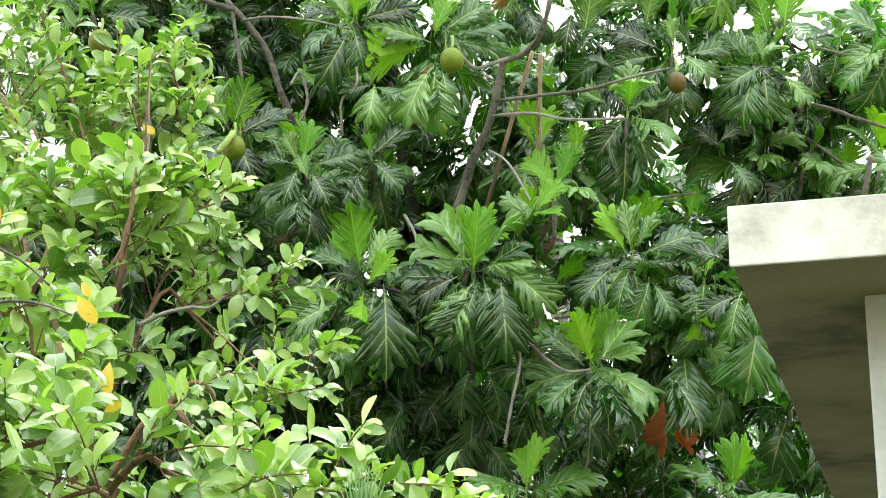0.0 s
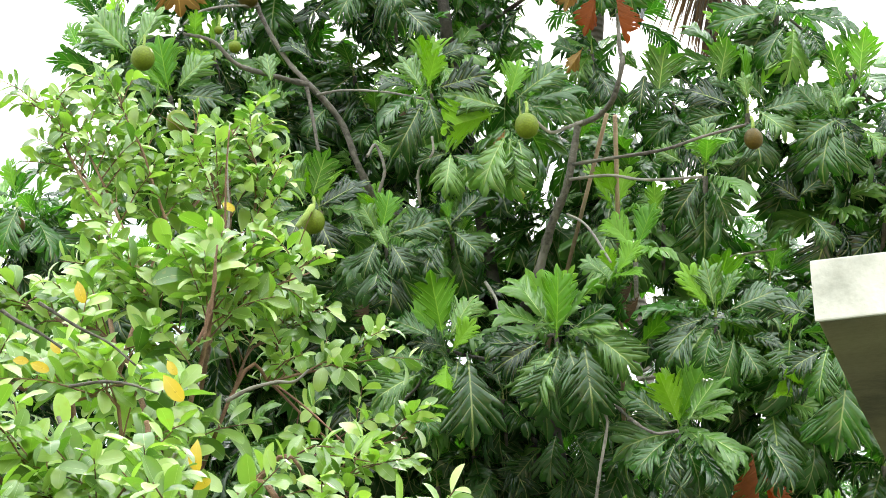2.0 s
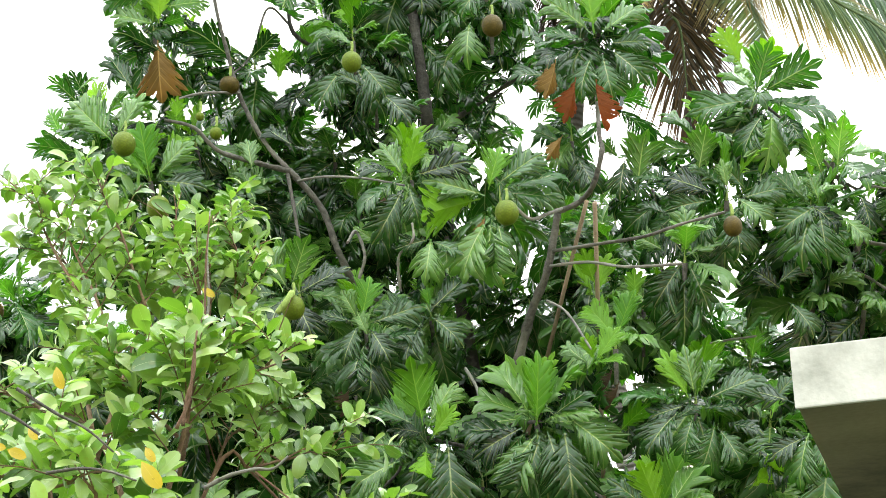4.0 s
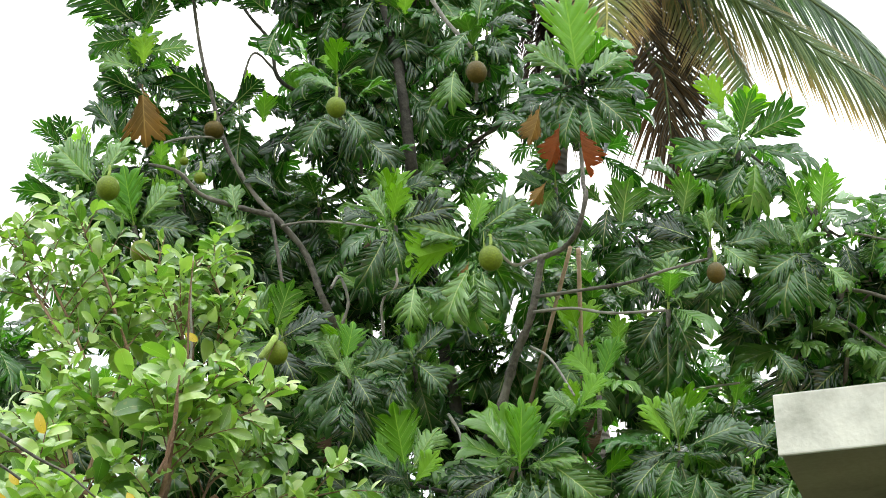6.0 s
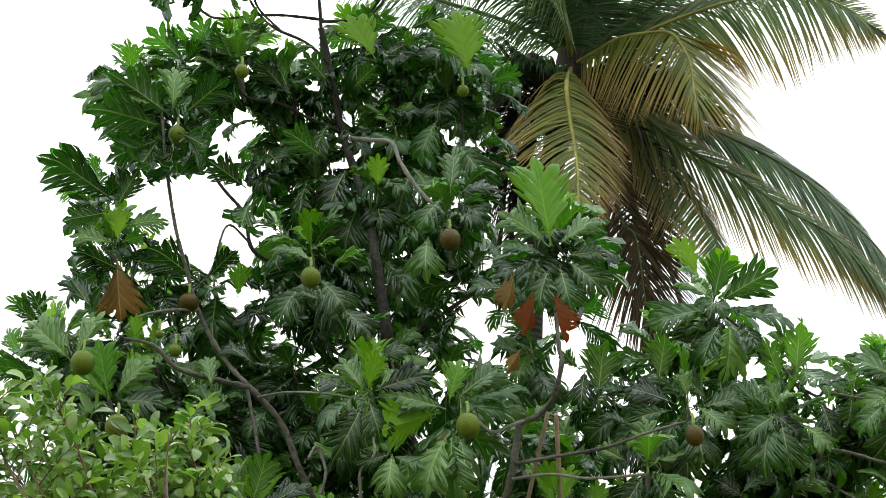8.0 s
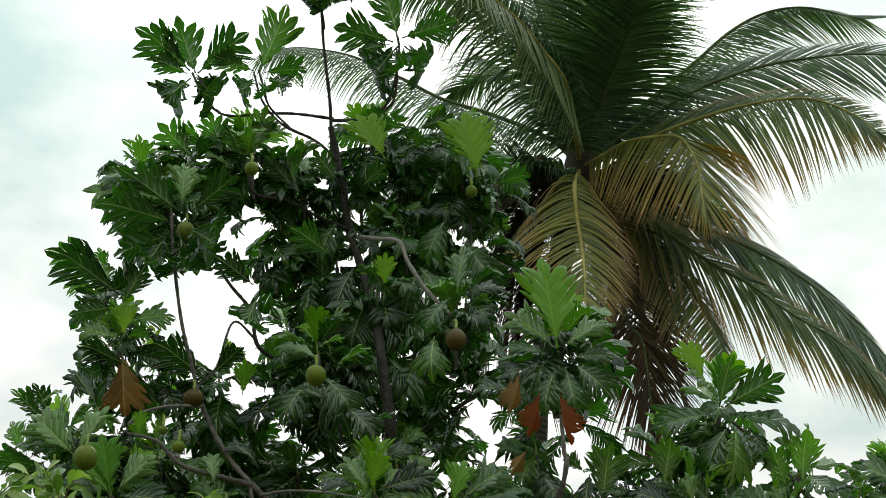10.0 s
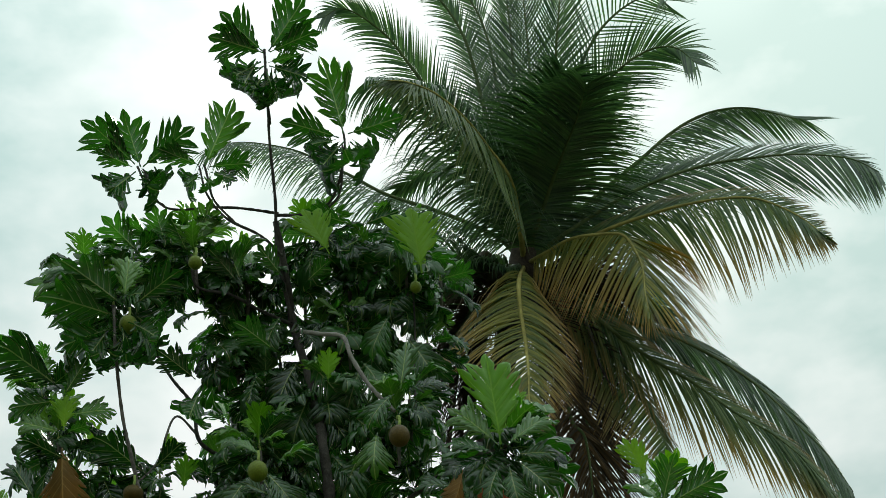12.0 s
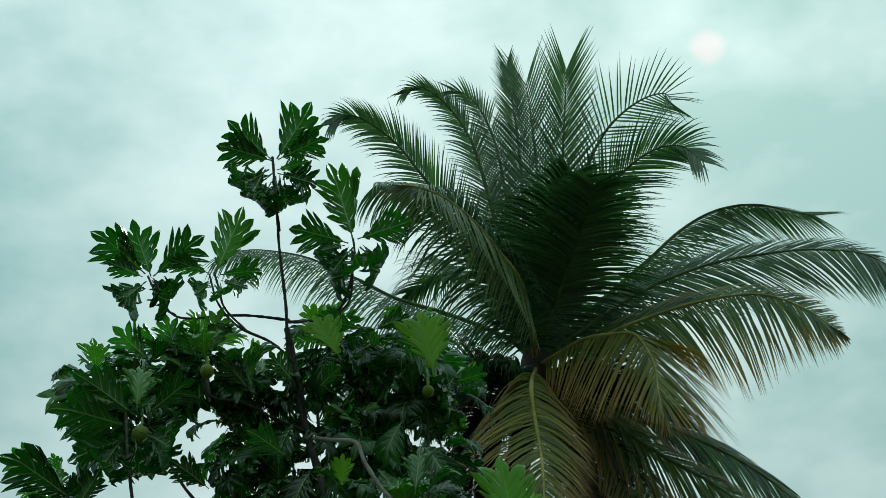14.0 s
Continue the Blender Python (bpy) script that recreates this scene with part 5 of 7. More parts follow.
leaf_to((1.98, 12.6, 7.27), (1.84, 12.45, 6.85), 0, 9, BACK, separate=False)
leaf_to((2.11, 12.6, 6.95), (1.94, 12.44, 6.58), 0, 5, BACK, separate=False)
leaf_to((2.3, 12.6, 6.78), (2.05, 12.42, 6.44), 0, 1, BACK, separate=False)
leaf_to((2.38, 12.6, 6.76), (2.56, 12.45, 6.38), 0, 5, BACK, separate=False)
leaf_to((0.35, 15.2, 5.33), (0.24, 15.02, 5.0), 0, 5, separate=False)
leaf_to((0.39, 15.2, 5.18), (0.55, 15.03, 4.85), 0, 1, separate=False)
leaf_to((0.2, 15.2, 5.24), (0.05, 15.02, 4.92), 0, 13, separate=False)
leaf_to((0.01, 15.2, 5.25), (-0.09, 15.05, 4.88), 0, 13, separate=False)
leaf_to((0.49, 15.2, 5.33), (0.7, 15.03, 5.04), 0, 5, separate=False)
leaf_to((-0.32, 15.2, 5.06), (-0.47, 15.08, 4.76), 0, 13, separate=False)
leaf_to((0.1, 15.2, 5.05), (0.27, 15.03, 4.68), 0, 13, separate=False)
leaf_to((0.29, 15.2, 5.04), (0.45, 15.05, 4.63), 0, 9, separate=False)
leaf_to((-0.55, 15.2, 5.36), (-0.65, 15.09, 4.96), 0, 13, separate=False)
leaf_to((-0.4, 15.2, 5.55), (-0.27, 15.03, 5.12), 0, 1, separate=False)
leaf_to((0.36, 15.2, 5.57), (0.53, 15.02, 5.23), 0, 13, separate=False)
leaf_to((0.12, 15.2, 5.53), (-0.04, 15.01, 5.15), 0, 1, separate=False)
leaf_to((-0.17, 15.2, 5.45), (0.01, 15.05, 5.07), 0, 5, separate=False)
leaf_to((0.76, 15.2, 5.12), (0.55, 15.06, 4.77), 0, 9, separate=False)
leaf_to((0.82, 15.2, 5.41), (0.98, 15.05, 5.08), 0, 1, separate=False)
leaf_to((-0.65, 15.2, 5.08), (-0.79, 15.02, 4.71), 0, 5, separate=False)
leaf_to((0.57, 15.2, 5.08), (0.37, 15.06, 4.77), 0, 9, separate=False)
leaf_to((-0.78, 13.0, 9.38), (-0.99, 12.84, 8.98), 0, 9, separate=False)
leaf_to((-0.71, 13.0, 9.38), (-0.46, 12.83, 9.0), 0, 5, separate=False)
leaf_to((-0.69, 13.0, 9.06), (-0.86, 12.82, 8.61), 0, 5, separate=False)
leaf_to((-0.64, 13.0, 8.95), (-0.35, 12.87, 8.62), 0, 9, separate=False)
leaf_to((-0.6, 13.0, 8.65), (-0.77, 12.82, 8.21), 0, 1, separate=False)
leaf_to((-0.56, 13.0, 8.54), (-0.29, 12.86, 8.22), 0, 5, separate=False)
leaf_to((-0.46, 13.0, 8.95), (-0.19, 12.84, 8.65), 0, 5, separate=False)
leaf_to((-0.92, 13.0, 9.82), (-1.12, 12.89, 9.48), 0, 1, separate=False)
leaf_to((-0.85, 13.0, 9.76), (-0.57, 12.88, 9.51), 0, 13, separate=False)
leaf_to((-0.28, 13.0, 9.36), (-0.05, 12.85, 9.0), 0, 5, separate=False)
leaf_to((-0.28, 13.0, 9.31), (-0.41, 12.88, 8.88), 0, 5, separate=False)
leaf_to((0.1, 13.0, 9.56), (0.31, 12.82, 9.18), 0, 1, separate=False)
leaf_to((-0.04, 13.0, 9.78), (-0.22, 12.85, 9.42), 0, 13, separate=False)
leaf_to((-1.1, 13.0, 9.28), (-1.26, 12.87, 8.91), 0, 13, separate=False)
leaf_to((-1.0, 13.0, 8.76), (-1.16, 12.81, 8.32), 0, 9, separate=False)
leaf_to((-0.29, 13.0, 8.53), (-0.46, 12.81, 8.1), 0, 9, separate=False)
leaf_to((0.2, 13.0, 4.69), (0.08, 12.81, 4.34), 0, 1, separate=False)
leaf_to((0.24, 13.0, 4.5), (0.39, 12.87, 4.17), 0, 5, separate=False)
leaf_to((0.16, 13.0, 4.28), (0.04, 12.86, 3.93), 0, 5, separate=False)
leaf_to((0.28, 13.0, 4.18), (0.47, 12.89, 3.9), 0, 5, separate=False)
leaf_to((0.06, 13.0, 4.57), (-0.14, 12.87, 4.3), 0, 5, separate=False)
leaf_to((-0.28, 13.0, 4.41), (-0.43, 12.82, 4.09), 0, 1, separate=False)
leaf_to((-0.2, 13.0, 4.57), (-0.0, 12.86, 4.23), 0, 5, separate=False)
leaf_to((0.31, 13.0, 4.65), (0.46, 12.83, 4.36), 0, 13, separate=False)
leaf_to((0.22, 13.0, 4.4), (0.18, 12.85, 4.01), 0, 5, separate=False)
whorl((-0.61, 12.10, 6.98), 0.60, 9, 1)
whorl((0.20, 11.70, 5.03), 0.66, 12, 2, 3)
whorl((-0.54, 11.80, 5.01), 0.62, 10, 3, 2)
whorl((-0.94, 12.00, 5.87), 0.56, 10, 4, 2)
whorl((-1.39, 12.00, 6.09), 0.56, 8, 5, 3, clear=True)
whorl((0.02, 11.90, 6.70), 0.60, 10, 6, 3, clear=True)
whorl((1.25, 11.80, 5.16), 0.60, 11, 7, 3)
whorl((0.94, 11.60, 4.34), 0.62, 11, 8, 2)
whorl((0.52, 11.60, 3.52), 0.62, 10, 9, 2)
whorl((1.81, 11.70, 3.53), 0.60, 10, 10, 2)
whorl((-0.18, 12.80, 4.91), 0.58, 9, 34, 0, fresh=1)
whorl((1.19, 12.80, 6.49), 0.56, 9, 37, 0)
whorl((1.15, 12.90, 6.16), 0.56, 9, 38, 1)
whorl((0.89, 12.90, 5.63), 0.56, 9, 39, 0)
whorl((-0.11, 13.40, 4.31), 0.62, 10, 11, 0, fresh=1)
whorl((1.57, 11.80, 6.60), 0.62, 11, 12, 2, clear=True)
whorl((2.16, 12.00, 6.54), 0.62, 11, 13, 2)
whorl((1.22, 11.50, 6.04), 0.58, 9, 14, 0, low=-70)
whorl((0.65, 12.10, 5.96), 0.58, 9, 15, 2)
whorl((1.75, 12.00, 5.04), 0.58, 9, 16, 1)
whorl((-0.50, 12.40, 6.03), 0.52, 9, 17, 1)
whorl((2.11, 12.20, 4.93), 0.62, 8, 18, 0, low=-75)
whorl((0.73, 11.50, 5.46), 0.52, 9, 20, 2)
whorl((0.99, 12.30, 6.01), 0.50, 8, 21, 2)
whorl((3.07, 12.30, 5.99), 0.60, 9, 22, 2)
whorl((3.22, 12.30, 6.89), 0.60, 10, 23, 1)
whorl((2.18, 12.30, 6.05), 0.58, 9, 24, 0, low=-70)
whorl((2.54, 12.40, 5.98), 0.55, 9, 25, 1)
whorl((-0.37, 12.20, 6.58), 0.56, 8, 26, 1)
whorl((-1.93, 12.30, 4.52), 0.56, 9, 27, 0)
whorl((1.62, 12.20, 4.66), 0.55, 8, 30, 1)
whorl((-0.86, 12.20, 4.81), 0.56, 9, 32, 1)
whorl((1.41, 12.30, 4.88), 0.56, 9, 33, 0)
whorl((2.79, 12.50, 5.93), 0.50, 9, 36, 1)
# rosettes of the middle crown
whorl((-2.51, 12.20, 8.29), 0.56, 9, 40, 2, separate=False)
whorl((-2.66, 12.30, 8.74), 0.56, 7, 41, 0, separate=False)
whorl((-2.21, 12.40, 9.61), 0.60, 12, 42, 1, clear=True, separate=False)
whorl((-1.60, 12.50, 10.13), 0.58, 9, 43, 2, clear=True, separate=False)
whorl((-2.10, 12.60, 10.08), 0.58, 9, 44, 0, separate=False)
whorl((-1.04, 12.40, 8.27), 0.58, 10, 45, 2, clear=True, separate=False)
whorl((-0.56, 12.70, 8.91), 0.56, 10, 46, 1, separate=False)
whorl((0.00, 12.50, 8.53), 0.56, 9, 47, 1, clear=True, separate=False)
whorl((0.75, 12.00, 8.00), 0.66, 12, 48, 2, separate=False)
whorl((1.88, 12.10, 7.51), 0.62, 11, 49, 2, separate=False)
whorl((-2.48, 12.10, 7.05), 0.56, 9, 50, 3, clear=True, separate=False)
whorl((-2.82, 12.20, 7.53), 0.56, 9, 51, 1, separate=False)
whorl((0.10, 12.60, 8.78), 0.56, 9, 52, 1, separate=False)
whorl((0.55, 12.20, 7.28), 0.45, 8, 53, 1, separate=False)
whorl((1.48, 12.20, 7.15), 0.56, 8, 54, 1, separate=False)
whorl((2.42, 12.30, 7.08), 0.58, 8, 55, 1, separate=False)
whorl((2.84, 12.40, 6.90), 0.36, 7, 56, 1, separate=False)
whorl((-1.25, 13.10, 7.60), 0.56, 9, 72, 0, separate=False)
whorl((-0.91, 12.70, 8.04), 0.56, 9, 57, 0, low=-70, separate=False)
whorl((-0.47, 12.70, 7.45), 0.56, 9, 58, 1, separate=False)
whorl((-1.39, 12.70, 8.12), 0.56, 9, 59, 0, separate=False)
whorl((-1.82, 12.70, 8.21), 0.50, 9, 60, 1, separate=False)
whorl((-2.25, 12.50, 8.20), 0.50, 8, 61, 1, separate=False)
whorl((-2.21, 12.40, 7.45), 0.50, 8, 62, 2, separate=False)
whorl((-1.29, 12.80, 10.14), 0.56, 9, 63, 1, separate=False)
whorl((-0.64, 13.00, 10.58), 0.60, 9, 64, 2, separate=False)
whorl((0.11, 13.00, 10.37), 0.62, 9, 65, 2, separate=False)
whorl((-1.45, 13.00, 9.51), 0.56, 9, 66, 1, separate=False)
whorl((-1.04, 13.00, 9.17), 0.56, 9, 67, 0, separate=False)
whorl((-0.38, 13.00, 9.67), 0.56, 9, 68, 0, separate=False)
whorl((0.11, 12.90, 8.14), 0.56, 9, 69, 0, separate=False)
# rosettes of the top
UPRIGHT = (0, -0.12, 1)
whorl((-1.62, 12.70, 10.31), 0.56, 9, 84, 0, UPRIGHT, separate=False, clear=True)
whorl((-1.20, 12.90, 10.11), 0.52, 8, 85, 0, UPRIGHT, separate=False)
whorl((-0.59, 13.10, 10.66), 0.55, 7, 86, 0, separate=False)
whorl((0.04, 13.10, 10.68), 0.55, 7, 87, 0, separate=False)
whorl((-1.94, 12.80, 10.34), 0.55, 9, 88, 0, UPRIGHT, separate=False)
whorl((-2.50, 12.60, 10.02), 0.55, 9, 89, 0, UPRIGHT, separate=False)
whorl((0.06, 13.10, 10.05), 0.52, 8, 90, 0, separate=False)
whorl((-1.30, 13.00, 9.57), 0.52, 8, 91, 0, separate=False)
whorl((-0.37, 13.20, 10.19), 0.52, 8, 92, 0, separate=False)

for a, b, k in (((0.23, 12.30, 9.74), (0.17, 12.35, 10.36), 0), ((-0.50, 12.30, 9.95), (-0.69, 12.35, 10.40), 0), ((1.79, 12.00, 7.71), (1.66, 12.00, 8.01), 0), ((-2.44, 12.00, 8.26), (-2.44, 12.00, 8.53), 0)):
    ob = part("leaf", shape_mesh("leaf", SPROUTS[k], BACKLIT_GREEN), None, tree, "thin yellow-green young leaf, backlit glow put into its colour")
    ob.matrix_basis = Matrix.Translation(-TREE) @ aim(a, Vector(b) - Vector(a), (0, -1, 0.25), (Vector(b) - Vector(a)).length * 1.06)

# more rosettes along both flanks
for k, (at, size) in enumerate((
        ((-3.14, 12.60, 7.35), 0.55), ((-2.85, 12.60, 7.07), 0.55), ((-2.27, 12.60, 7.08), 0.55), ((-1.93, 12.70, 7.06), 0.55), 
        ((2.63, 12.60, 6.62), 0.55), ((3.03, 12.70, 6.73), 0.55), ((2.37, 12.60, 6.54), 0.55), ((1.99, 12.50, 6.52), 0.55), ((1.14, 12.60, 7.05), 0.5), ((3.11, 12.70, 7.18), 0.45),
        ((-3.48, 12.60, 6.28), 0.5), ((-3.78, 12.90, 6.45), 0.55), ((-3.82, 12.90, 6.10), 0.55), ((-3.41, 12.80, 6.09), 0.55), ((-3.03, 12.90, 5.84), 0.55), ((-3.68, 13.00, 5.64), 0.55), ((-3.29, 13.00, 5.41), 0.55), ((-3.78, 13.00, 5.21), 0.55), ((-2.98, 13.00, 5.10), 0.55), ((-3.43, 13.00, 4.95), 0.55), ((-3.53, 13.40, 5.89), 0.55), ((-3.86, 13.20, 4.84), 0.55), ((-3.17, 12.40, 7.49), 0.5), ((-2.89, 12.50, 7.38), 0.55), ((-3.28, 12.60, 6.94), 0.55), ((-2.85, 12.60, 6.79), 0.55), ((-2.54, 12.60, 7.69), 0.55), ((-2.24, 12.70, 6.94), 0.55),
        ((-0.21, 13.20, 10.50), 0.5), ((0.27, 13.30, 9.71), 0.5), ((-0.15, 13.20, 9.68), 0.5), ((-0.76, 13.30, 10.26), 0.5), ((-0.57, 13.20, 9.70), 0.5), ((-1.13, 13.20, 9.96), 0.5), ((-0.95, 13.20, 9.51), 0.5), ((-1.50, 13.10, 9.92), 0.5), ((0.41, 13.50, 10.46), 0.45),
        ((1.76, 12.80, 5.69), 0.5), ((-1.06, 12.70, 5.36), 0.55), ((-1.27, 12.80, 5.35), 0.55), ((-1.70, 12.70, 7.10), 0.5), ((-1.04, 12.80, 7.06), 0.5), ((-1.75, 12.60, 5.92), 0.55), ((-1.43, 12.70, 5.57), 0.55), ((-1.25, 12.70, 4.99), 0.55), ((-1.88, 12.60, 7.10), 0.5),
        ((-2.21, 12.70, 6.61), 0.55), ((-1.64, 14.60, 4.56), 0.55), ((-0.77, 15.20, 4.97), 0.55))):
    whorl(at, size, 9, 200 + k, k % 3 == 0, separate=False, fresh=2)

# inner crown: shaded rosettes behind the outer ones
rnd = random.Random(5)


def inner(x0, x1, z0, z1, y0, y1, count, size=0.55, fresh=2):
    for k in range(count):
        a, b, c = (rnd.uniform(-1, 1) for _ in range(3))
        whorl(((x0 + x1) / 2 + a * (x1 - x0) / 2, (y0 + y1) / 2 + b * (y1 - y0) / 2, (z0 + z1) / 2 + c * (z1 - z0) / 2), size, 8, 100 + k, 0, separate=False, fresh=fresh, coarse=True)


inner(-3.0, 3.4, 4.3, 5.2, 13.0, 15.5, 56)
# next three: rear rosettes without fresh leaves, added to block light under the crown
inner(-3.0, 3.4, 4.3, 5.6, 15.5, 18.5, 60, fresh=0)
inner(-3.3, 3.4, 3.0, 4.4, 15.0, 17.6, 120, fresh=0)
inner(-4.6, 4.6, 0.9, 4.2, 16.8, 18.8, 210, fresh=0)
inner(-2.8, 3.0, 5.2, 7.0, 13.0, 15.5, 110, fresh=2)
inner(-2.2, 1.0, 7.0, 8.4, 13.2, 15.0, 44)
inner(-3.0, -1.2, 4.0, 6.2, 13.2, 15.0, 40)
inner(-1.5, 0.4, 8.4, 9.6, 13.4, 14.8, 14)
part("foliage", tree_leaves.mesh("foliage"), None, tree, "dense glossy dark green lobed leaves", "stuff")


# fruit
def fruit(at, r=0.085, tall=1.08, mat=FRUIT_GREEN, label="round green breadfruit", stalk=0.09):
    bm = bmesh.new()
    bmesh.ops.create_uvsphere(bm, u_segments=20, v_segments=14, radius=r)
    for v in bm.verts:
        v.co.z *= tall
        v.co *= 1 + 0.035 * noise.noise(v.co * 14)
    for f in bm.faces:
        f.smooth = True
    ob = part("breadfruit", bm, mat, tree, label)
    ob.location = Vector(EYE) + (Vector(at) - Vector(EYE)) * (0.955 if at[2] < 8.5 else 1.0) - TREE
    part("stalk", tube([(0, 0, r * tall * 0.95), (0.005, 0.01, r * tall + stalk * 0.5), (0.0, 0.02, r * tall + stalk)], 0.012, 0.010, 6, 3), PETIOLE, ob)
    return ob


fruit((0.06, 11.45, 6.41), 0.078)
fruit((-1.38, 11.55, 5.83), 0.076)
fruit((-2.33, 11.70, 6.65), 0.080, 1.05)
fruit((1.54, 11.40, 6.23), 0.060, 1.15, FRUIT_BROWN, "ripe brown breadfruit")
fruit((-1.01, 11.90, 7.82), 0.070)
fruit((0.01, 12.00, 8.12), 0.074, 1.1, FRUIT_BROWN, "ripe brown breadfruit")
fruit((-2.60, 11.75, 7.17), 0.080)
fruit((-2.00, 12.60, 8.03), 0.075, 0.9, FRUIT_BROWN, "grey-brown breadfruit")
fruit((-1.54, 12.10, 9.77), 0.055)
fruit((-2.05, 12.20, 9.28), 0.072)
fruit((0.18, 12.60, 9.80), 0.048)
fruit((-0.00, 12.30, 6.24), 0.030, 1.1, FRUIT_GREEN, "small unripe breadfruit")
fruit((-2.03, 12.20, 7.44), 0.045, 1.0, FRUIT_GREEN, "small unripe breadfruit")
fruit((-2.15, 12.20, 7.58), 0.032, 1.0, FRUIT_GREEN, "small unripe breadfruit")
fruit((-2.93, 12.20, 7.30), 0.030, 1.0, FRUIT_GREEN, "small unripe breadfruit")

fruit((-3.78, 12.9, 6.39), 0.075, 1.15, FRUIT_BROWN, "overripe dark brown breadfruit")

# dying leaves
DYING = breadfruit_leaf(70, 0.38, 0.5, -1.1, 0.30, 0.012, 0.4)
DYING_CURLED = breadfruit_leaf(72, 0.50, 1.3, -1.7, 0.17, 0.012, 0.6)
DYING_BROAD = breadfruit_leaf(71, 0.46, 0.6, -0.7, 0.42, 0.012, 0.6)


def dying(at, tip, size, mat, name="dead_leaf", up=(0, -1, 0.2), shape=DYING):
    ob = part(name, shape_mesh("dead_leaf", shape, mat), None, tree, "withered hanging leaf")
    ob.matrix_basis = Matrix.Translation(-TREE) @ aim(at, Vector(tip) - Vector(at), up, size)


dying((-2.44, 12.00, 8.12), (-2.40, 11.95, 7.56), 0.46, FADED, shape=DYING_BROAD)
dying((0.57, 11.50, 7.42), (0.52, 11.50, 7.06), 0.32, RUSTY, up=(0.7, -0.8, 0.2))
dying((0.71, 11.50, 7.40), (0.69, 11.45, 6.95), 0.37, RUSTY, up=(-0.7, -0.8, 0.2))
dying((1.41, 11.75, 4.21), (1.48, 11.70, 3.83), 0.40, RUSTY, up=(0.9, -0.6, 0.2))
dying((1.47, 11.85, 4.12), (1.56, 11.80, 3.85), 0.30, RUSTY, up=(-0.5, -0.9, 0.2))
dying((0.44, 11.50, 7.57), (0.39, 11.50, 7.29), 0.28, FADED, up=(0.6, -0.8, 0.2))

dying((-0.75, 11.6, 6.65), (-0.74, 11.56, 6.53), 0.13, WITHERED, up=(0.6, -0.8, 0.2), shape=DYING_CURLED)
dying((-1.08, 12.2, 5.52), (-1.03, 12.16, 5.26), 0.28, WITHERED, up=(0.6, -0.8, 0.2), shape=DYING_CURLED)
dying((0.7, 11.5, 5.32), (0.68, 11.46, 5.15), 0.18, WITHERED, up=(0.6, -0.8, 0.2), shape=DYING_CURLED)
dying((0.75, 11.7, 5.29), (0.72, 11.66, 5.08), 0.23, WITHERED, up=(0.6, -0.8, 0.2), shape=DYING_CURLED)
dying((-0.09, 11.6, 6.45), (-0.11, 11.56, 6.29), 0.17, FADED, up=(0.6, -0.8, 0.2))
dying((0.38, 11.6, 7.58), (0.39, 11.56, 7.35), 0.25, FADED, up=(0.6, -0.8, 0.2))
dying((0.48, 12.0, 7.22), (0.39, 11.96, 7.05), 0.21, FADED, up=(0.6, -0.8, 0.2))

# ---- prop poles leaning in the tree
def pole(a, b, r):
    ob = thing("wooden_pole", "long dry wooden pole leaning in the breadfruit tree", "pole", a, "leaning poles")
    part("shaft", tube([Vector((0, 0, 0)), (Vector(b) - Vector(a)) * 0.5 + Vector((0.01, 0, 0.0)), Vector(b) - Vector(a)], r, r * 0.85, 8, 6, 0.05), POLE_WOOD, ob)


pole((0.80, 19.03, 0.0), (0.65, 11.50, 6.48), 0.018)
pole((-1.89, 19.78, 0.0), (0.61, 11.75, 6.60), 0.018)

# ---- coconut palm
PALM_AT = Vector((1.75, 19.3, 0))
HEART = Vector((1.64, 19.30, 14.43))
palm = thing("coconut_palm", "coconut palm with arching green and yellowing fronds", "palm tree", PALM_AT)
part("trunk", tube([(0.3, 0.1, -0.1), (0.1, 0, 3), (-0.1, 0, 5), tuple(Vector((0.84, 19.30, 10.13)) - PALM_AT), tuple(HEART - PALM_AT)], 0.2, 0.13, 14, 10, 0.03), PALM_BARK, palm, "slender ringed grey trunk")


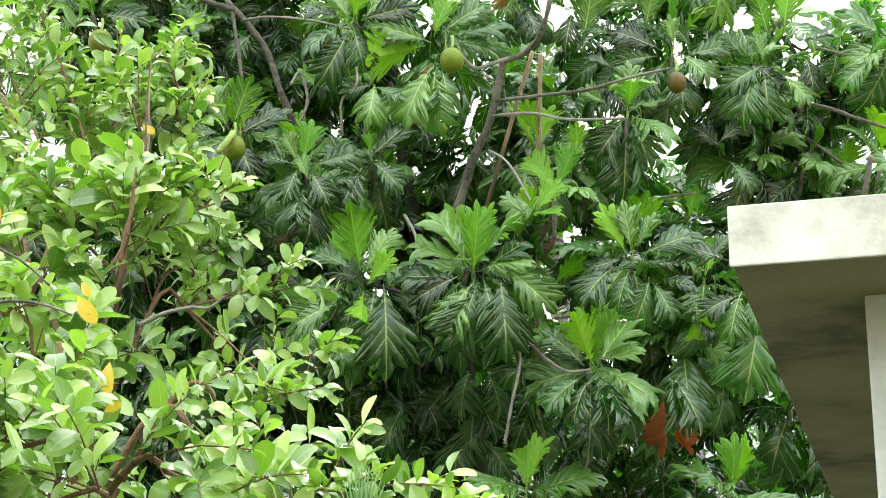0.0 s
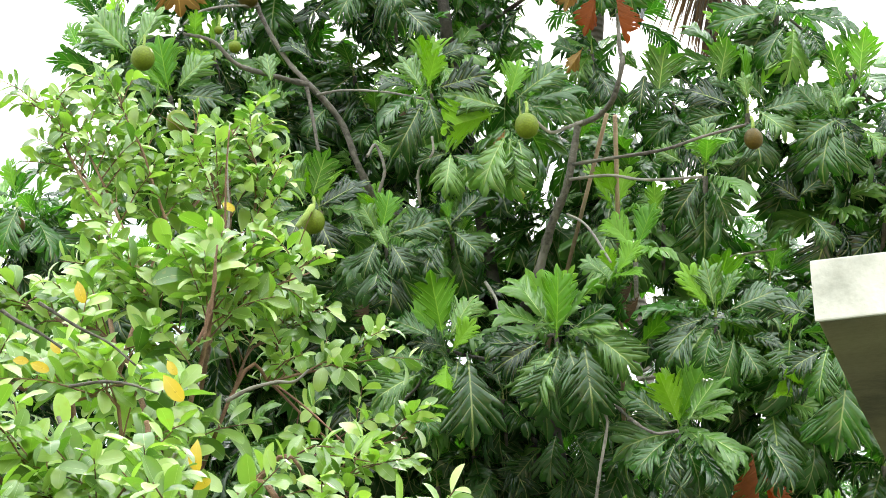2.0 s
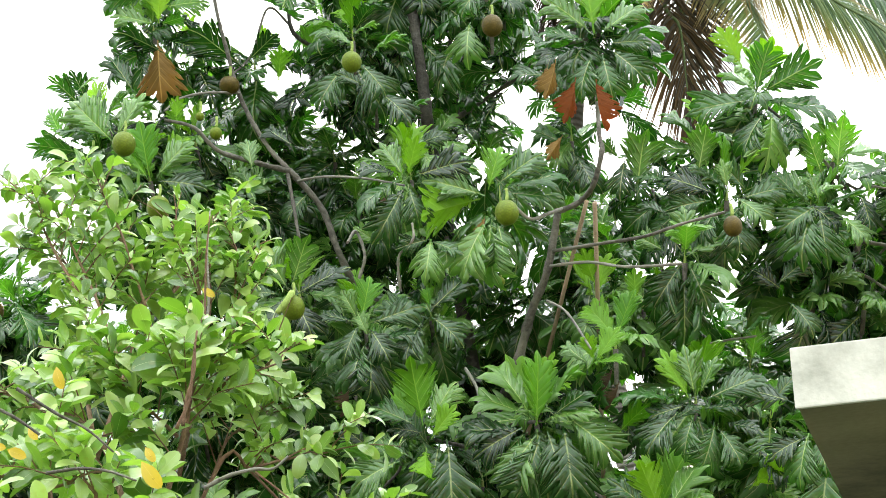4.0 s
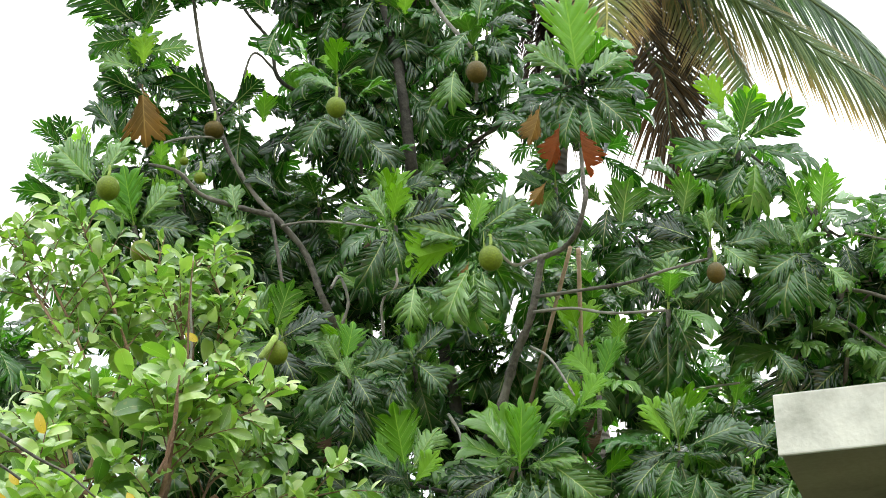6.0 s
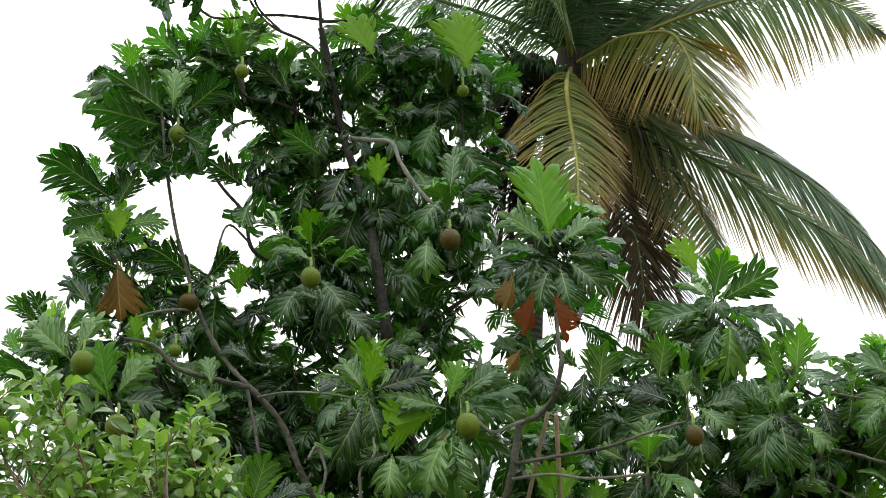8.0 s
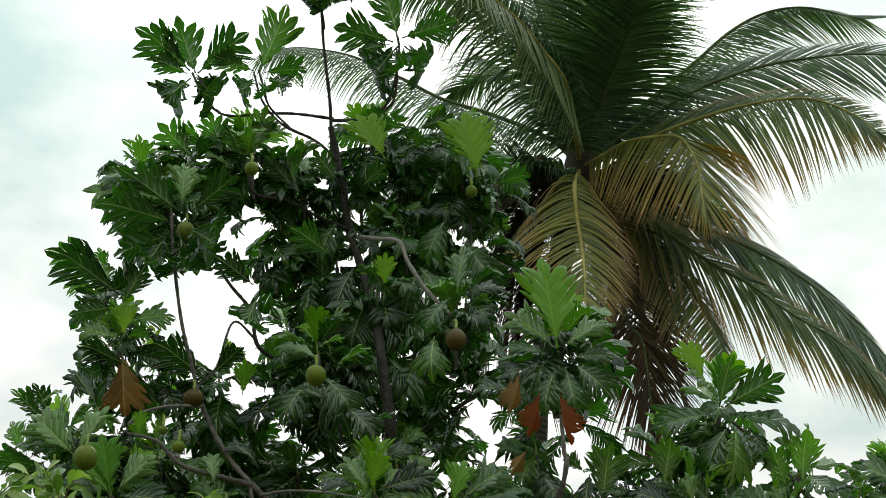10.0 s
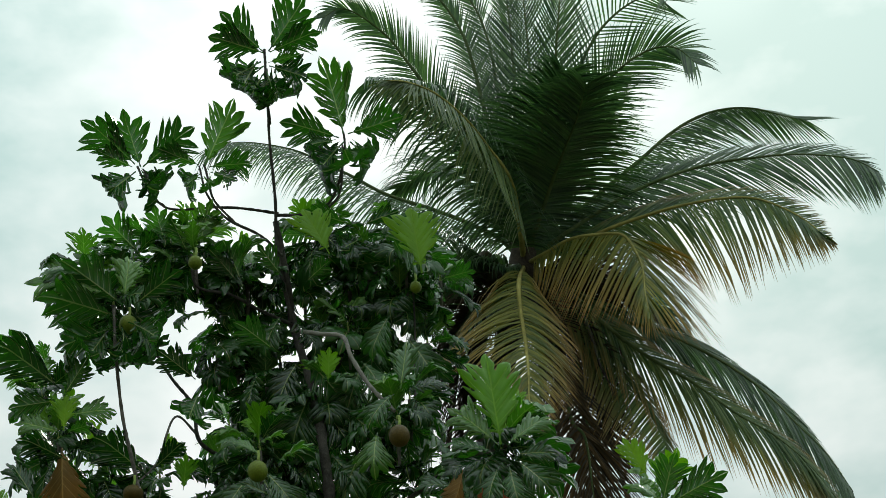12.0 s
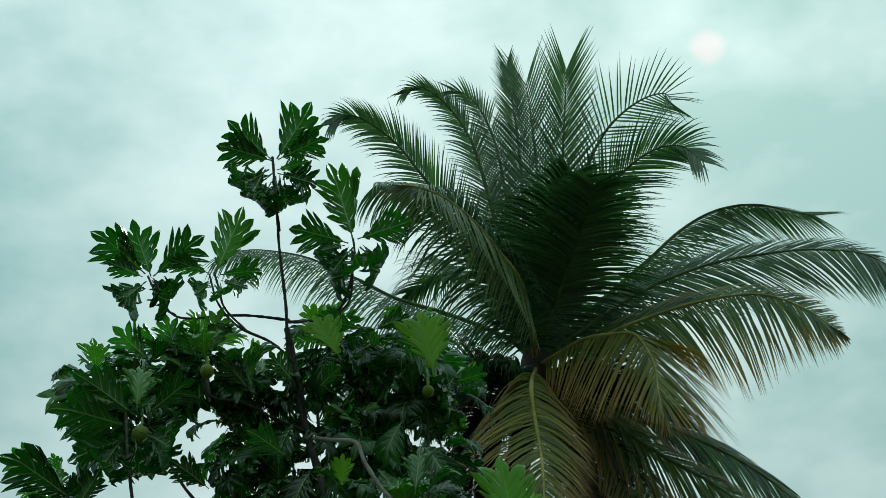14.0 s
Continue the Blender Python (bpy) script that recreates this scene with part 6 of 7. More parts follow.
def frond(points, length=1.25, droop=0.3, mat=PALM, rib=None, pairs=125, seed=0, up=(0, 0, 1), name="frond", label="", spread=0.75, width=0.017, lift=0.25, ahead=0.45, sweep=0.85, taper=0.52, fan=None):
    """A feather leaf: a tapering rib along the points with long drooping leaflets on both sides."""
    r = random.Random(seed)
    pts = [Vector(p) - PALM_AT for p in points]
    ob = part(name, tube(pts, 0.036, 0.004, 6, 8), rib or (RACHIS if mat is PALM_YELLOW else RACHIS_GREEN), palm, label)
    line = smooth_line(pts, 16)
    dist = [0.0]
    for a, b in zip(line, line[1:]):
        dist.append(dist[-1] + (b - a).length)
    fol = Foliage([mat])
    for k in range(pairs):
        u = 0.08 + 0.92 * (k + 0.5) / pairs
        want = u * dist[-1]
        i = next(j for j in range(1, len(dist)) if dist[j] >= want - 1e-6)
        f = (want - dist[i - 1]) / max(1e-6, dist[i] - dist[i - 1])
        c = line[i - 1].lerp(line[i], f)
        t = (line[i] - line[i - 1]).normalized()
        side = t.cross(Vector(up).lerp(Vector(fan), u ** 3) if fan else Vector(up)).normalized()
        top = side.cross(t)
        shape = (0.55 + 0.45 * min(1, (u - 0.1) / 0.25)) * (1 - taper * max(0, (u - 0.40) / 0.60) ** 1.3)
        for s in (-1, 1):
            if r.random() < 0.03:
                continue
            L = length * shape * r.uniform(0.82, 1.08)
            on = ahead + sweep * (0.7 * u ** 2 + 0.8 * u ** 8) + r.uniform(-0.07, 0.07)
            d = (side * s * spread + t * on + top * lift).normalized()
            seg = 5
            n = len(fol.v) and fol.n
            P = [c.copy()]
            g = droop * r.uniform(0.75, 1.25) * (1 - 0.7 * u ** 3 if fan else 1)
            for q in range(seg):
                d = (d + Vector((0, 0, -1)) * g * (0.10 + 0.12 * q)).normalized()
                P.append(P[-1] + d * L / seg)
            V, F = [], []
            w0 = width * r.uniform(0.85, 1.15)
            for q, p in enumerate(P):
                wq = w0 * (0.6, 1.0, 0.95, 0.75, 0.45, 0.05)[q]
                dd = (P[min(q + 1, seg)] - P[max(q - 1, 0)]).normalized()
                flat = (t - dd * t.dot(dd)).normalized()
                nrm = dd.cross(flat)
                V += [p - flat * wq * 0.8 - nrm * wq * 0.5 * s, p, p + flat * wq * 0.8 - nrm * wq * 0.5 * s]
            for q in range(seg):
                a, b = 3 * q, 3 * q + 3
                F += [(a, a + 1, b + 1), (a, b + 1, b), (a + 1, a + 2, b + 2), (a + 1, b + 2, b + 1)]
            fol.add((np.array([tuple(v) for v in V]), np.array(F), np.array([(q // 3 / seg, 1.0) for q in range(len(V))])), Matrix.Identity(4))
    part("blade", fol.mesh("blade"), None, ob, kind="stuff")
    return ob


def swept_frond(points, near_edge, far_edge, mat, label, seed, pairs=75, width=0.016, arch=0.12, rib=None):
    """A feather leaf whose leaflets reach from the rib to two smooth outlines, arching over on the way."""
    r = random.Random(seed)
    lines = [smooth_line([Vector(p) - PALM_AT for p in q], 12) for q in (points, near_edge, far_edge)]
    ob = part("frond", tube([Vector(p) - PALM_AT for p in points], 0.034, 0.005, 6, 8), rib or RACHIS_GREEN, palm, label)

    def along(line, u):
        x = max(0.0, min(0.9999, u)) * (len(line) - 1)
        return line[int(x)].lerp(line[int(x) + 1], x - int(x))

    fol = Foliage([mat])
    for k in range(pairs):
        u = 0.07 + 0.93 * (k + 0.5) / pairs
        c = along(lines[0], u)
        t = (along(lines[0], u + 0.03) - along(lines[0], u - 0.03)).normalized()
        for s in (1, 2):
            if r.random() < 0.05:
                continue
            e = along(lines[s], u + r.uniform(-0.018, 0.018))
            e = c + (e - c) * r.uniform(0.84, 1.10)
            L = (e - c).length
            mid = c.lerp(e, 0.48) + Vector((r.uniform(-0.03, 0.03), r.uniform(-0.08, 0.08), arch * r.uniform(0.7, 1.3))) * L + t * 0.05 * L
            w0 = width * r.uniform(0.8, 1.15)
            P = [c.lerp(mid, q / 6).lerp(mid.lerp(e, q / 6), q / 6) for q in range(7)]
            V, F = [], []
            for q, p in enumerate(P):
                wq = w0 * (0.6, 1.0, 1.0, 0.9, 0.7, 0.42, 0.05)[q]
                dd = (P[min(q + 1, 6)] - P[max(q - 1, 0)]).normalized()
                flat = (t - dd * t.dot(dd)).normalized()
                nrm = dd.cross(flat)
                hang = -nrm if nrm.z > 0 else nrm
                V += [p - flat * wq * 0.8 + hang * wq * 0.55, p, p + flat * wq * 0.8 + hang * wq * 0.55]
            for q in range(6):
                a, b = 3 * q, 3 * q + 3
                F += [(a, a + 1, b + 1), (a, b + 1, b), (a + 1, a + 2, b + 2), (a + 1, b + 2, b + 1)]
            fol.add((np.array([tuple(v) for v in V]), np.array(F), np.array([(q // 3 / 6, 1.0) for q in range(len(V))])), Matrix.Identity(4))
    part("blade", fol.mesh("blade"), None, ob, kind="stuff")
    return ob


part("fibre_sheath", tube([tuple(HEART - PALM_AT + Vector((0, 0, -0.9))), tuple(HEART - PALM_AT + Vector((0, 0, -0.2))), tuple(HEART - PALM_AT + Vector((0, 0, 0.7)))], 0.30, 0.12, 14, 6, 0.12), SHEATH, palm, "brown fibrous leaf sheath")
for dx, dy, dz in ((-0.42, -0.3, -0.35), (-0.28, -0.45, -0.55), (-0.55, -0.1, -0.6), (0.32, -0.42, -0.5), (0.1, -0.5, -0.7), (-0.5, -0.35, -0.15)):
    bm = bmesh.new()
    bmesh.ops.create_uvsphere(bm, u_segments=14, v_segments=10, radius=0.12)
    for v in bm.verts:
        v.co.z *= 1.2
        v.co.xy *= 1 - 0.12 * v.co.z / 0.12
    for f in bm.faces:
        f.smooth = True
    part("coconut", bm, NUT, palm, "brownish green coconut").location = HEART - PALM_AT + Vector((dx, dy, dz))

GREEN_FROND, OLD_FROND = "deep green feather-shaped frond", "old yellow-brown drooping frond"
DEAD_FROND = "dead brown hanging frond"
FLAT = (0, -0.8, -0.6)
# upright fronds, fanned out towards the viewer
frond([HEART, (2.01, 19.12, 15.7), (2.17, 18.94, 16.94), (2.25, 18.76, 17.56), (2.32, 18.58, 18.09), (2.38, 18.4, 18.59)], seed=1, label=GREEN_FROND, up=FLAT, pairs=70, length=1.0, droop=0.08, lift=0.0, ahead=0.9, sweep=0.8, taper=0.15)
frond([HEART, (2.09, 19.14, 16.17), (2.47, 18.99, 17.15), (2.79, 18.83, 17.73), (3.07, 18.67, 17.98), (3.37, 18.51, 18.09), (3.61, 18.36, 18.03), (3.68, 18.2, 17.77)], seed=2, label=GREEN_FROND, up=FLAT, pairs=72, length=1.15, droop=0.12, lift=0.0, ahead=0.4, sweep=0.5, width=0.015)
frond([HEART, (2.21, 19.05, 15.9), (2.63, 18.8, 16.61), (3.01, 18.55, 16.93), (3.37, 18.3, 17.02), (3.66, 18.05, 16.84), (3.85, 17.8, 16.36)], seed=3, label=GREEN_FROND, up=FLAT, pairs=100, length=1.05, droop=0.3, lift=0.0, ahead=0.75)
frond([HEART, (1.64, 19.24, 15.99), (1.69, 19.18, 17.17), (1.69, 19.12, 18.11), (1.66, 19.06, 18.77), (1.64, 19.0, 19.3)], seed=16, label=GREEN_FROND, up=FLAT, pairs=80, length=0.8, droop=0.1, lift=0.1, ahead=0.95)
frond([HEART, (1.53, 19.28, 16.03), (1.47, 19.27, 17.15), (1.41, 19.25, 17.93), (1.26, 19.23, 18.59), (1.05, 19.22, 18.96), (0.86, 19.2, 19.04)], seed=17, label=GREEN_FROND, up=FLAT, pairs=85, length=0.7, droop=0.3, lift=0.0, ahead=0.8)
frond([HEART, (1.44, 19.26, 15.84), (1.26, 19.23, 16.94), (1.16, 19.19, 17.6), (1.04, 19.15, 18.12), (0.83, 19.11, 18.58), (0.62, 19.07, 18.85), (0.39, 19.04, 18.99), (0.17, 19.0, 18.84)], seed=29, label=GREEN_FROND, up=FLAT, pairs=105, length=0.65, droop=0.45, lift=0.0, ahead=0.95)
frond([HEART, (1.84, 19.22, 15.78), (1.89, 19.14, 16.83), (1.9, 19.06, 17.64), (1.89, 18.98, 18.27), (1.86, 18.9, 18.82)], seed=45, label=GREEN_FROND, up=FLAT, pairs=60, length=1.1, droop=0.12, lift=0.1, ahead=0.8, taper=0.2)
frond([HEART, (1.81, 18.82, 15.23), (1.86, 18.35, 15.57), (1.97, 17.88, 15.81), (2.14, 17.4, 15.95)], seed=18, label=GREEN_FROND, pairs=120, droop=0.5, length=1.4, lift=0.0, ahead=0.3, sweep=0.4, width=0.018)
frond([HEART, (1.95, 18.82, 15.13), (2.12, 18.35, 15.38), (2.3, 17.88, 15.61), (2.39, 17.4, 15.75)], seed=19, label=GREEN_FROND, pairs=120, droop=0.5, length=1.35, lift=0.0, ahead=0.3, sweep=0.4, width=0.018)
# arching fronds with hanging leaflets
frond([HEART, (2.21, 19.29, 15.05), (2.64, 19.28, 15.46), (3.21, 19.27, 15.96), (3.67, 19.26, 16.39), (4.08, 19.24, 16.65), (4.47, 19.23, 16.76), (4.84, 19.22, 16.74), (5.19, 19.21, 16.6), (5.47, 19.2, 16.51)], seed=4, label=GREEN_FROND, length=1.15, droop=0.35, up=(0, -0.4, 0.9), lift=-0.7, pairs=125, width=0.015, ahead=0.6, sweep=0.7, fan=FLAT, spread=0.55)
swept_frond([HEART, (2.06, 19.2, 14.73), (2.56, 19.11, 15.04), (3.06, 19.02, 15.31), (3.59, 18.93, 15.49), (4.09, 18.84, 15.58), (4.58, 18.76, 15.59), (5.07, 18.67, 15.56), (5.53, 18.58, 15.45), (5.8, 18.49, 15.3), (6.02, 18.4, 15.05)],
            [(1.96, 19.0, 14.05), (2.88, 18.91, 14.29), (3.66, 18.82, 14.52), (4.22, 18.73, 14.6), (4.7, 18.64, 14.64), (5.19, 18.56, 14.7), (5.5, 18.47, 14.6), (5.74, 18.38, 14.47), (5.89, 18.29, 14.46), (6.0, 18.2, 14.56)],
            [(2.52, 19.4, 15.42), (3.05, 19.3, 15.74), (3.58, 19.2, 15.91), (4.24, 19.1, 16.02), (4.81, 19.0, 16.03), (5.43, 18.9, 15.93), (5.89, 18.8, 15.73), (6.14, 18.7, 15.4), (6.14, 18.6, 14.97)], PALM, GREEN_FROND, 5, 165, width=0.0165, arch=0.08)
swept_frond([HEART, (2.13, 19.0, 14.46), (2.7, 18.85, 14.64), (3.11, 18.7, 14.7), (3.52, 18.55, 14.73), (4.05, 18.4, 14.72), (4.43, 18.25, 14.59), (4.77, 18.1, 14.28), (4.97, 17.95, 13.95), (5.06, 17.8, 13.65)],
            [(2.06, 18.7, 13.77), (2.61, 18.6, 13.89), (3.14, 18.5, 13.8), (3.5, 18.4, 13.52), (3.74, 18.3, 13.17), (3.96, 18.2, 13.13), (4.22, 18.1, 13.22), (4.51, 18.0, 13.3), (4.8, 17.9, 13.38), (4.98, 17.8, 13.36), (5.1, 17.7, 13.43), (5.12, 17.6, 13.44)],
            [(2.61, 19.2, 14.93), (3.18, 19.03, 15.09), (3.6, 18.86, 15.14), (4.14, 18.69, 15.1), (4.59, 18.51, 14.95), (5.0, 18.34, 14.61), (5.19, 18.17, 14.19), (5.2, 18.0, 13.76)], PALM_BROWNING, 'green frond with browning leaflets', 6, 170, width=0.017, arch=0.1, rib=RACHIS)
swept_frond([HEART, (1.84, 18.9, 14.31), (2.18, 18.67, 14.37), (2.5, 18.44, 14.27), (2.73, 18.21, 14.1), (2.82, 17.99, 13.77), (2.86, 17.76, 13.32), (2.82, 17.53, 12.86), (2.8, 17.3, 12.45)],
            [(1.66, 18.7, 13.79), (1.69, 18.5, 13.41), (1.76, 18.3, 13.17), (1.86, 18.1, 12.9), (2.06, 17.9, 12.7), (2.26, 17.7, 12.56), (2.45, 17.5, 12.41), (2.63, 17.3, 12.2), (2.74, 17.1, 11.97)],
            [(2.12, 18.9, 14.4), (2.51, 18.71, 14.25), (2.97, 18.52, 14.17), (3.49, 18.33, 13.83), (3.56, 18.14, 13.42), (3.64, 17.96, 12.8), (3.62, 17.77, 12.23), (3.4, 17.58, 12.16), (3.03, 17.39, 12.13), (2.78, 17.2, 11.99)], PALM_YELLOW, OLD_FROND, 7, 130, width=0.018, arch=0.15, rib=RACHIS)
swept_frond([HEART, (1.47, 18.2, 13.47), (1.44, 17.88, 12.87), (1.44, 17.56, 12.23), (1.42, 17.24, 11.68), (1.38, 16.92, 11.15), (1.41, 16.6, 10.74)],
            [(1.16, 18.0, 13.23), (0.98, 17.81, 12.92), (0.63, 17.62, 12.3), (0.52, 17.44, 11.87), (0.8, 17.25, 11.5), (1.08, 17.06, 11.23), (1.23, 16.88, 10.95), (1.33, 16.69, 10.69), (1.39, 16.5, 10.47)],
            [(1.59, 18.0, 13.21), (1.72, 17.81, 12.97), (1.95, 17.62, 12.39), (2.03, 17.44, 11.84), (1.96, 17.25, 11.42), (1.83, 17.06, 11.13), (1.67, 16.88, 10.88), (1.51, 16.69, 10.65), (1.42, 16.5, 10.47)], PALM_YELLOW, OLD_FROND, 8, 150, width=0.018, arch=0.2, rib=RACHIS)
swept_frond([HEART, (2.36, 19.1, 13.77), (2.8, 19.02, 13.38), (3.05, 18.94, 13.26), (3.36, 18.87, 13.03), (3.72, 18.79, 12.73), (4.0, 18.71, 12.44), (4.27, 18.63, 12.09), (4.52, 18.56, 11.67), (4.77, 18.48, 11.25), (4.98, 18.4, 10.71)],
            [(2.16, 18.9, 13.17), (2.53, 18.83, 12.88), (3.03, 18.76, 12.59), (3.38, 18.69, 12.23), (3.72, 18.62, 11.88), (4.05, 18.55, 11.53), (4.31, 18.48, 11.2), (4.51, 18.41, 10.87), (4.69, 18.34, 10.56), (4.89, 18.27, 10.31), (5.0, 18.2, 10.14)],
            [(2.91, 19.3, 13.55), (3.3, 19.21, 13.36), (3.73, 19.12, 13.07), (4.05, 19.03, 12.75), (4.3, 18.94, 12.41), (4.56, 18.86, 12.05), (4.8, 18.77, 11.55), (4.96, 18.68, 11.07), (5.03, 18.59, 10.63), (5.08, 18.5, 10.28)], PALM, GREEN_FROND, 9, 150, width=0.016)
swept_frond([HEART, (2.25, 18.8, 13.5), (2.66, 18.66, 12.93), (3.0, 18.51, 12.52), (3.4, 18.37, 12.12), (3.77, 18.23, 11.66), (4.14, 18.09, 11.28), (4.42, 17.94, 10.84), (4.63, 17.8, 10.34)],
            [(2.05, 18.6, 12.84), (2.32, 18.5, 12.24), (2.65, 18.4, 11.72), (3.04, 18.3, 11.3), (3.37, 18.2, 10.98), (3.7, 18.1, 10.75), (4.01, 18.0, 10.48), (4.32, 17.9, 10.22), (4.51, 17.8, 10.03), (4.65, 17.7, 9.85), (4.66, 17.6, 9.67)],
            [(2.59, 19.0, 13.38), (2.96, 18.86, 13.04), (3.3, 18.73, 12.65), (3.7, 18.59, 12.23), (4.04, 18.45, 11.79), (4.35, 18.31, 11.39), (4.55, 18.17, 10.99), (4.71, 18.04, 10.58), (4.75, 17.9, 10.07)], PALM_BROWNING, 'green frond with browning tips', 10, 150, width=0.016)
swept_frond([HEART, (2.06, 18.9, 13.58), (2.41, 18.76, 13.0), (2.67, 18.62, 12.37), (2.86, 18.48, 11.83), (2.98, 18.34, 11.32), (2.96, 18.2, 10.97)],
            [(1.87, 18.7, 13.06), (2.16, 18.6, 12.6), (2.13, 18.5, 11.95), (2.25, 18.4, 11.52), (2.47, 18.3, 11.25), (2.74, 18.2, 10.97), (2.85, 18.1, 10.64)],
            [(2.34, 19.1, 13.53), (2.85, 18.94, 12.55), (3.1, 18.78, 11.99), (3.16, 18.62, 11.46), (3.15, 18.46, 11.02), (3.03, 18.3, 10.67)], PALM_BROWNING, 'green frond with browning tips', 11, 120, width=0.016)
swept_frond([HEART, (1.47, 18.0, 14.69), (1.18, 17.6, 15.0), (0.89, 17.2, 15.15), (0.56, 16.8, 15.19), (0.23, 16.4, 15.05), (-0.05, 16.0, 14.76)],
            [(1.61, 17.9, 13.51), (1.54, 17.61, 13.63), (1.38, 17.33, 13.84), (1.17, 17.04, 14.12), (0.87, 16.76, 14.37), (0.5, 16.47, 14.61), (0.0, 16.19, 14.73), (-0.12, 15.9, 14.6)],
            [(1.5, 17.9, 13.52), (1.19, 17.57, 13.78), (0.88, 17.23, 14.04), (0.57, 16.9, 14.26), (0.23, 16.57, 14.43), (-0.07, 16.23, 14.54), (-0.23, 15.9, 14.61)], PALM_SHEEN, 'green frond with draped leaflets, sky sheen put into their pale colour', 54, 110, width=0.017, arch=0.14, rib=RACHIS)
# dark dry fronds behind the old ones
frond([HEART, (1.86, 19.4, 14.33), (2.2, 19.4, 14.19), (2.52, 19.4, 13.87), (2.7, 19.4, 13.37)], seed=50, mat=PALM_DEAD, label=DEAD_FROND, name='dead_frond', droop=0.6, length=1.1, pairs=85, width=0.016)
frond([HEART, (1.71, 19.4, 14.26), (1.95, 19.4, 13.83), (2.1, 19.4, 13.25), (2.17, 19.4, 12.54)], seed=51, mat=PALM_DEAD, label=DEAD_FROND, name='dead_frond', droop=0.6, length=1.1, pairs=85, width=0.016)
frond([HEART, (1.5, 19.4, 14.27), (1.26, 19.4, 13.87), (1.08, 19.4, 13.31), (0.97, 19.4, 12.69)], seed=52, mat=PALM_DEAD, label=DEAD_FROND, name='dead_frond', droop=0.6, length=1.1, pairs=85, width=0.016)
frond([HEART, (1.83, 19.4, 14.38), (2.29, 19.4, 14.39), (2.76, 19.4, 14.19), (3.06, 19.4, 13.76)], seed=53, mat=PALM_DEAD, label=DEAD_FROND, name='dead_frond', droop=0.6, length=1.1, pairs=85, width=0.016)
frond([HEART, (1.28, 19.5, 13.99), (1.05, 19.5, 13.5), (0.88, 19.5, 12.87), (0.77, 19.5, 12.18)], seed=60, mat=PALM_DEAD, label=DEAD_FROND, name='dead_frond', droop=0.5, length=1.0, pairs=90, width=0.017)
frond([HEART, (1.4, 19.3, 13.69), (1.35, 19.3, 12.97), (1.31, 19.3, 12.28), (1.24, 19.3, 11.61)], seed=61, mat=PALM_DEAD, label=DEAD_FROND, name='dead_frond', droop=0.5, length=1.0, pairs=90, width=0.017)
frond([HEART, (1.83, 19.5, 13.8), (1.96, 19.5, 13.15), (1.94, 19.5, 12.52), (1.86, 19.5, 11.91)], seed=62, mat=PALM_DEAD, label=DEAD_FROND, name='dead_frond', droop=0.5, length=1.0, pairs=90, width=0.017)
# left side
frond([HEART, (1.39, 19.18, 15.15), (1.05, 19.05, 15.98), (0.66, 18.93, 16.74), (0.32, 18.8, 17.28), (0.04, 18.68, 17.68), (-0.32, 18.55, 17.96), (-0.58, 18.43, 17.99), (-0.8, 18.3, 17.73)], seed=13, label=GREEN_FROND, up=FLAT, pairs=110, length=0.8, droop=0.5, lift=0.0, ahead=0.85)
frond([HEART, (1.59, 18.8, 14.66), (1.44, 18.6, 15.0), (1.22, 18.4, 15.39), (0.96, 18.2, 15.73), (0.7, 18.0, 16.04), (0.46, 17.8, 16.12), (0.15, 17.6, 16.08), (-0.19, 17.4, 15.96)], seed=14, mat=PALM, rib=RACHIS, label='green frond with a yellow rib', pairs=110, droop=1.1, length=1.3, lift=-0.3, ahead=0.25, sweep=0.4)
frond([HEART, (1.4, 19.35, 14.84), (1.0, 19.4, 15.16), (0.51, 19.45, 15.45), (-0.06, 19.5, 15.74), (-0.49, 19.55, 16.08), (-0.79, 19.6, 16.3), (-1.16, 19.65, 16.57), (-1.54, 19.7, 16.74), (-1.99, 19.75, 16.85), (-2.41, 19.8, 16.81)], seed=15, label=GREEN_FROND, pairs=120, length=0.95, droop=0.6, lift=-0.75, ahead=0.4, sweep=0.5, width=0.014, spread=0.5)
frond([HEART, (2.52, 19.80, 14.47), (3.23, 19.90, 14.26), (3.78, 19.90, 13.33)], seed=12, label=GREEN_FROND, droop=1.1, length=1.1)
frond([HEART, (1.20, 19.00, 14.10), (0.66, 19.00, 14.33), (0.08, 19.00, 13.82)], seed=27, label=GREEN_FROND, droop=1.0, length=1.1)
frond([HEART, (1.31, 19.00, 13.77), (0.86, 19.00, 13.54), (0.51, 19.00, 12.62)], seed=28, mat=PALM_DEAD, label=DEAD_FROND, name="dead_frond", droop=1.0, length=1.1)
frond([HEART, (0.74, 19.40, 14.49), (-0.18, 19.60, 14.68), (-0.85, 19.80, 14.17)], seed=20, label=GREEN_FROND, droop=1.2)
frond([HEART, (1.01, 18.80, 13.42), (0.48, 18.60, 12.41), (0.30, 18.50, 11.49)], seed=21, label=GREEN_FROND, droop=0.9)
frond([HEART, (1.12, 19.80, 15.89), (0.64, 20.20, 16.59), (0.09, 20.60, 16.63)], seed=24, label=GREEN_FROND, droop=1.0)
frond([HEART, (0.93, 19.00, 14.13), (0.37, 18.90, 13.45), (0.05, 18.80, 12.40)], seed=25, label=GREEN_FROND, droop=0.9)
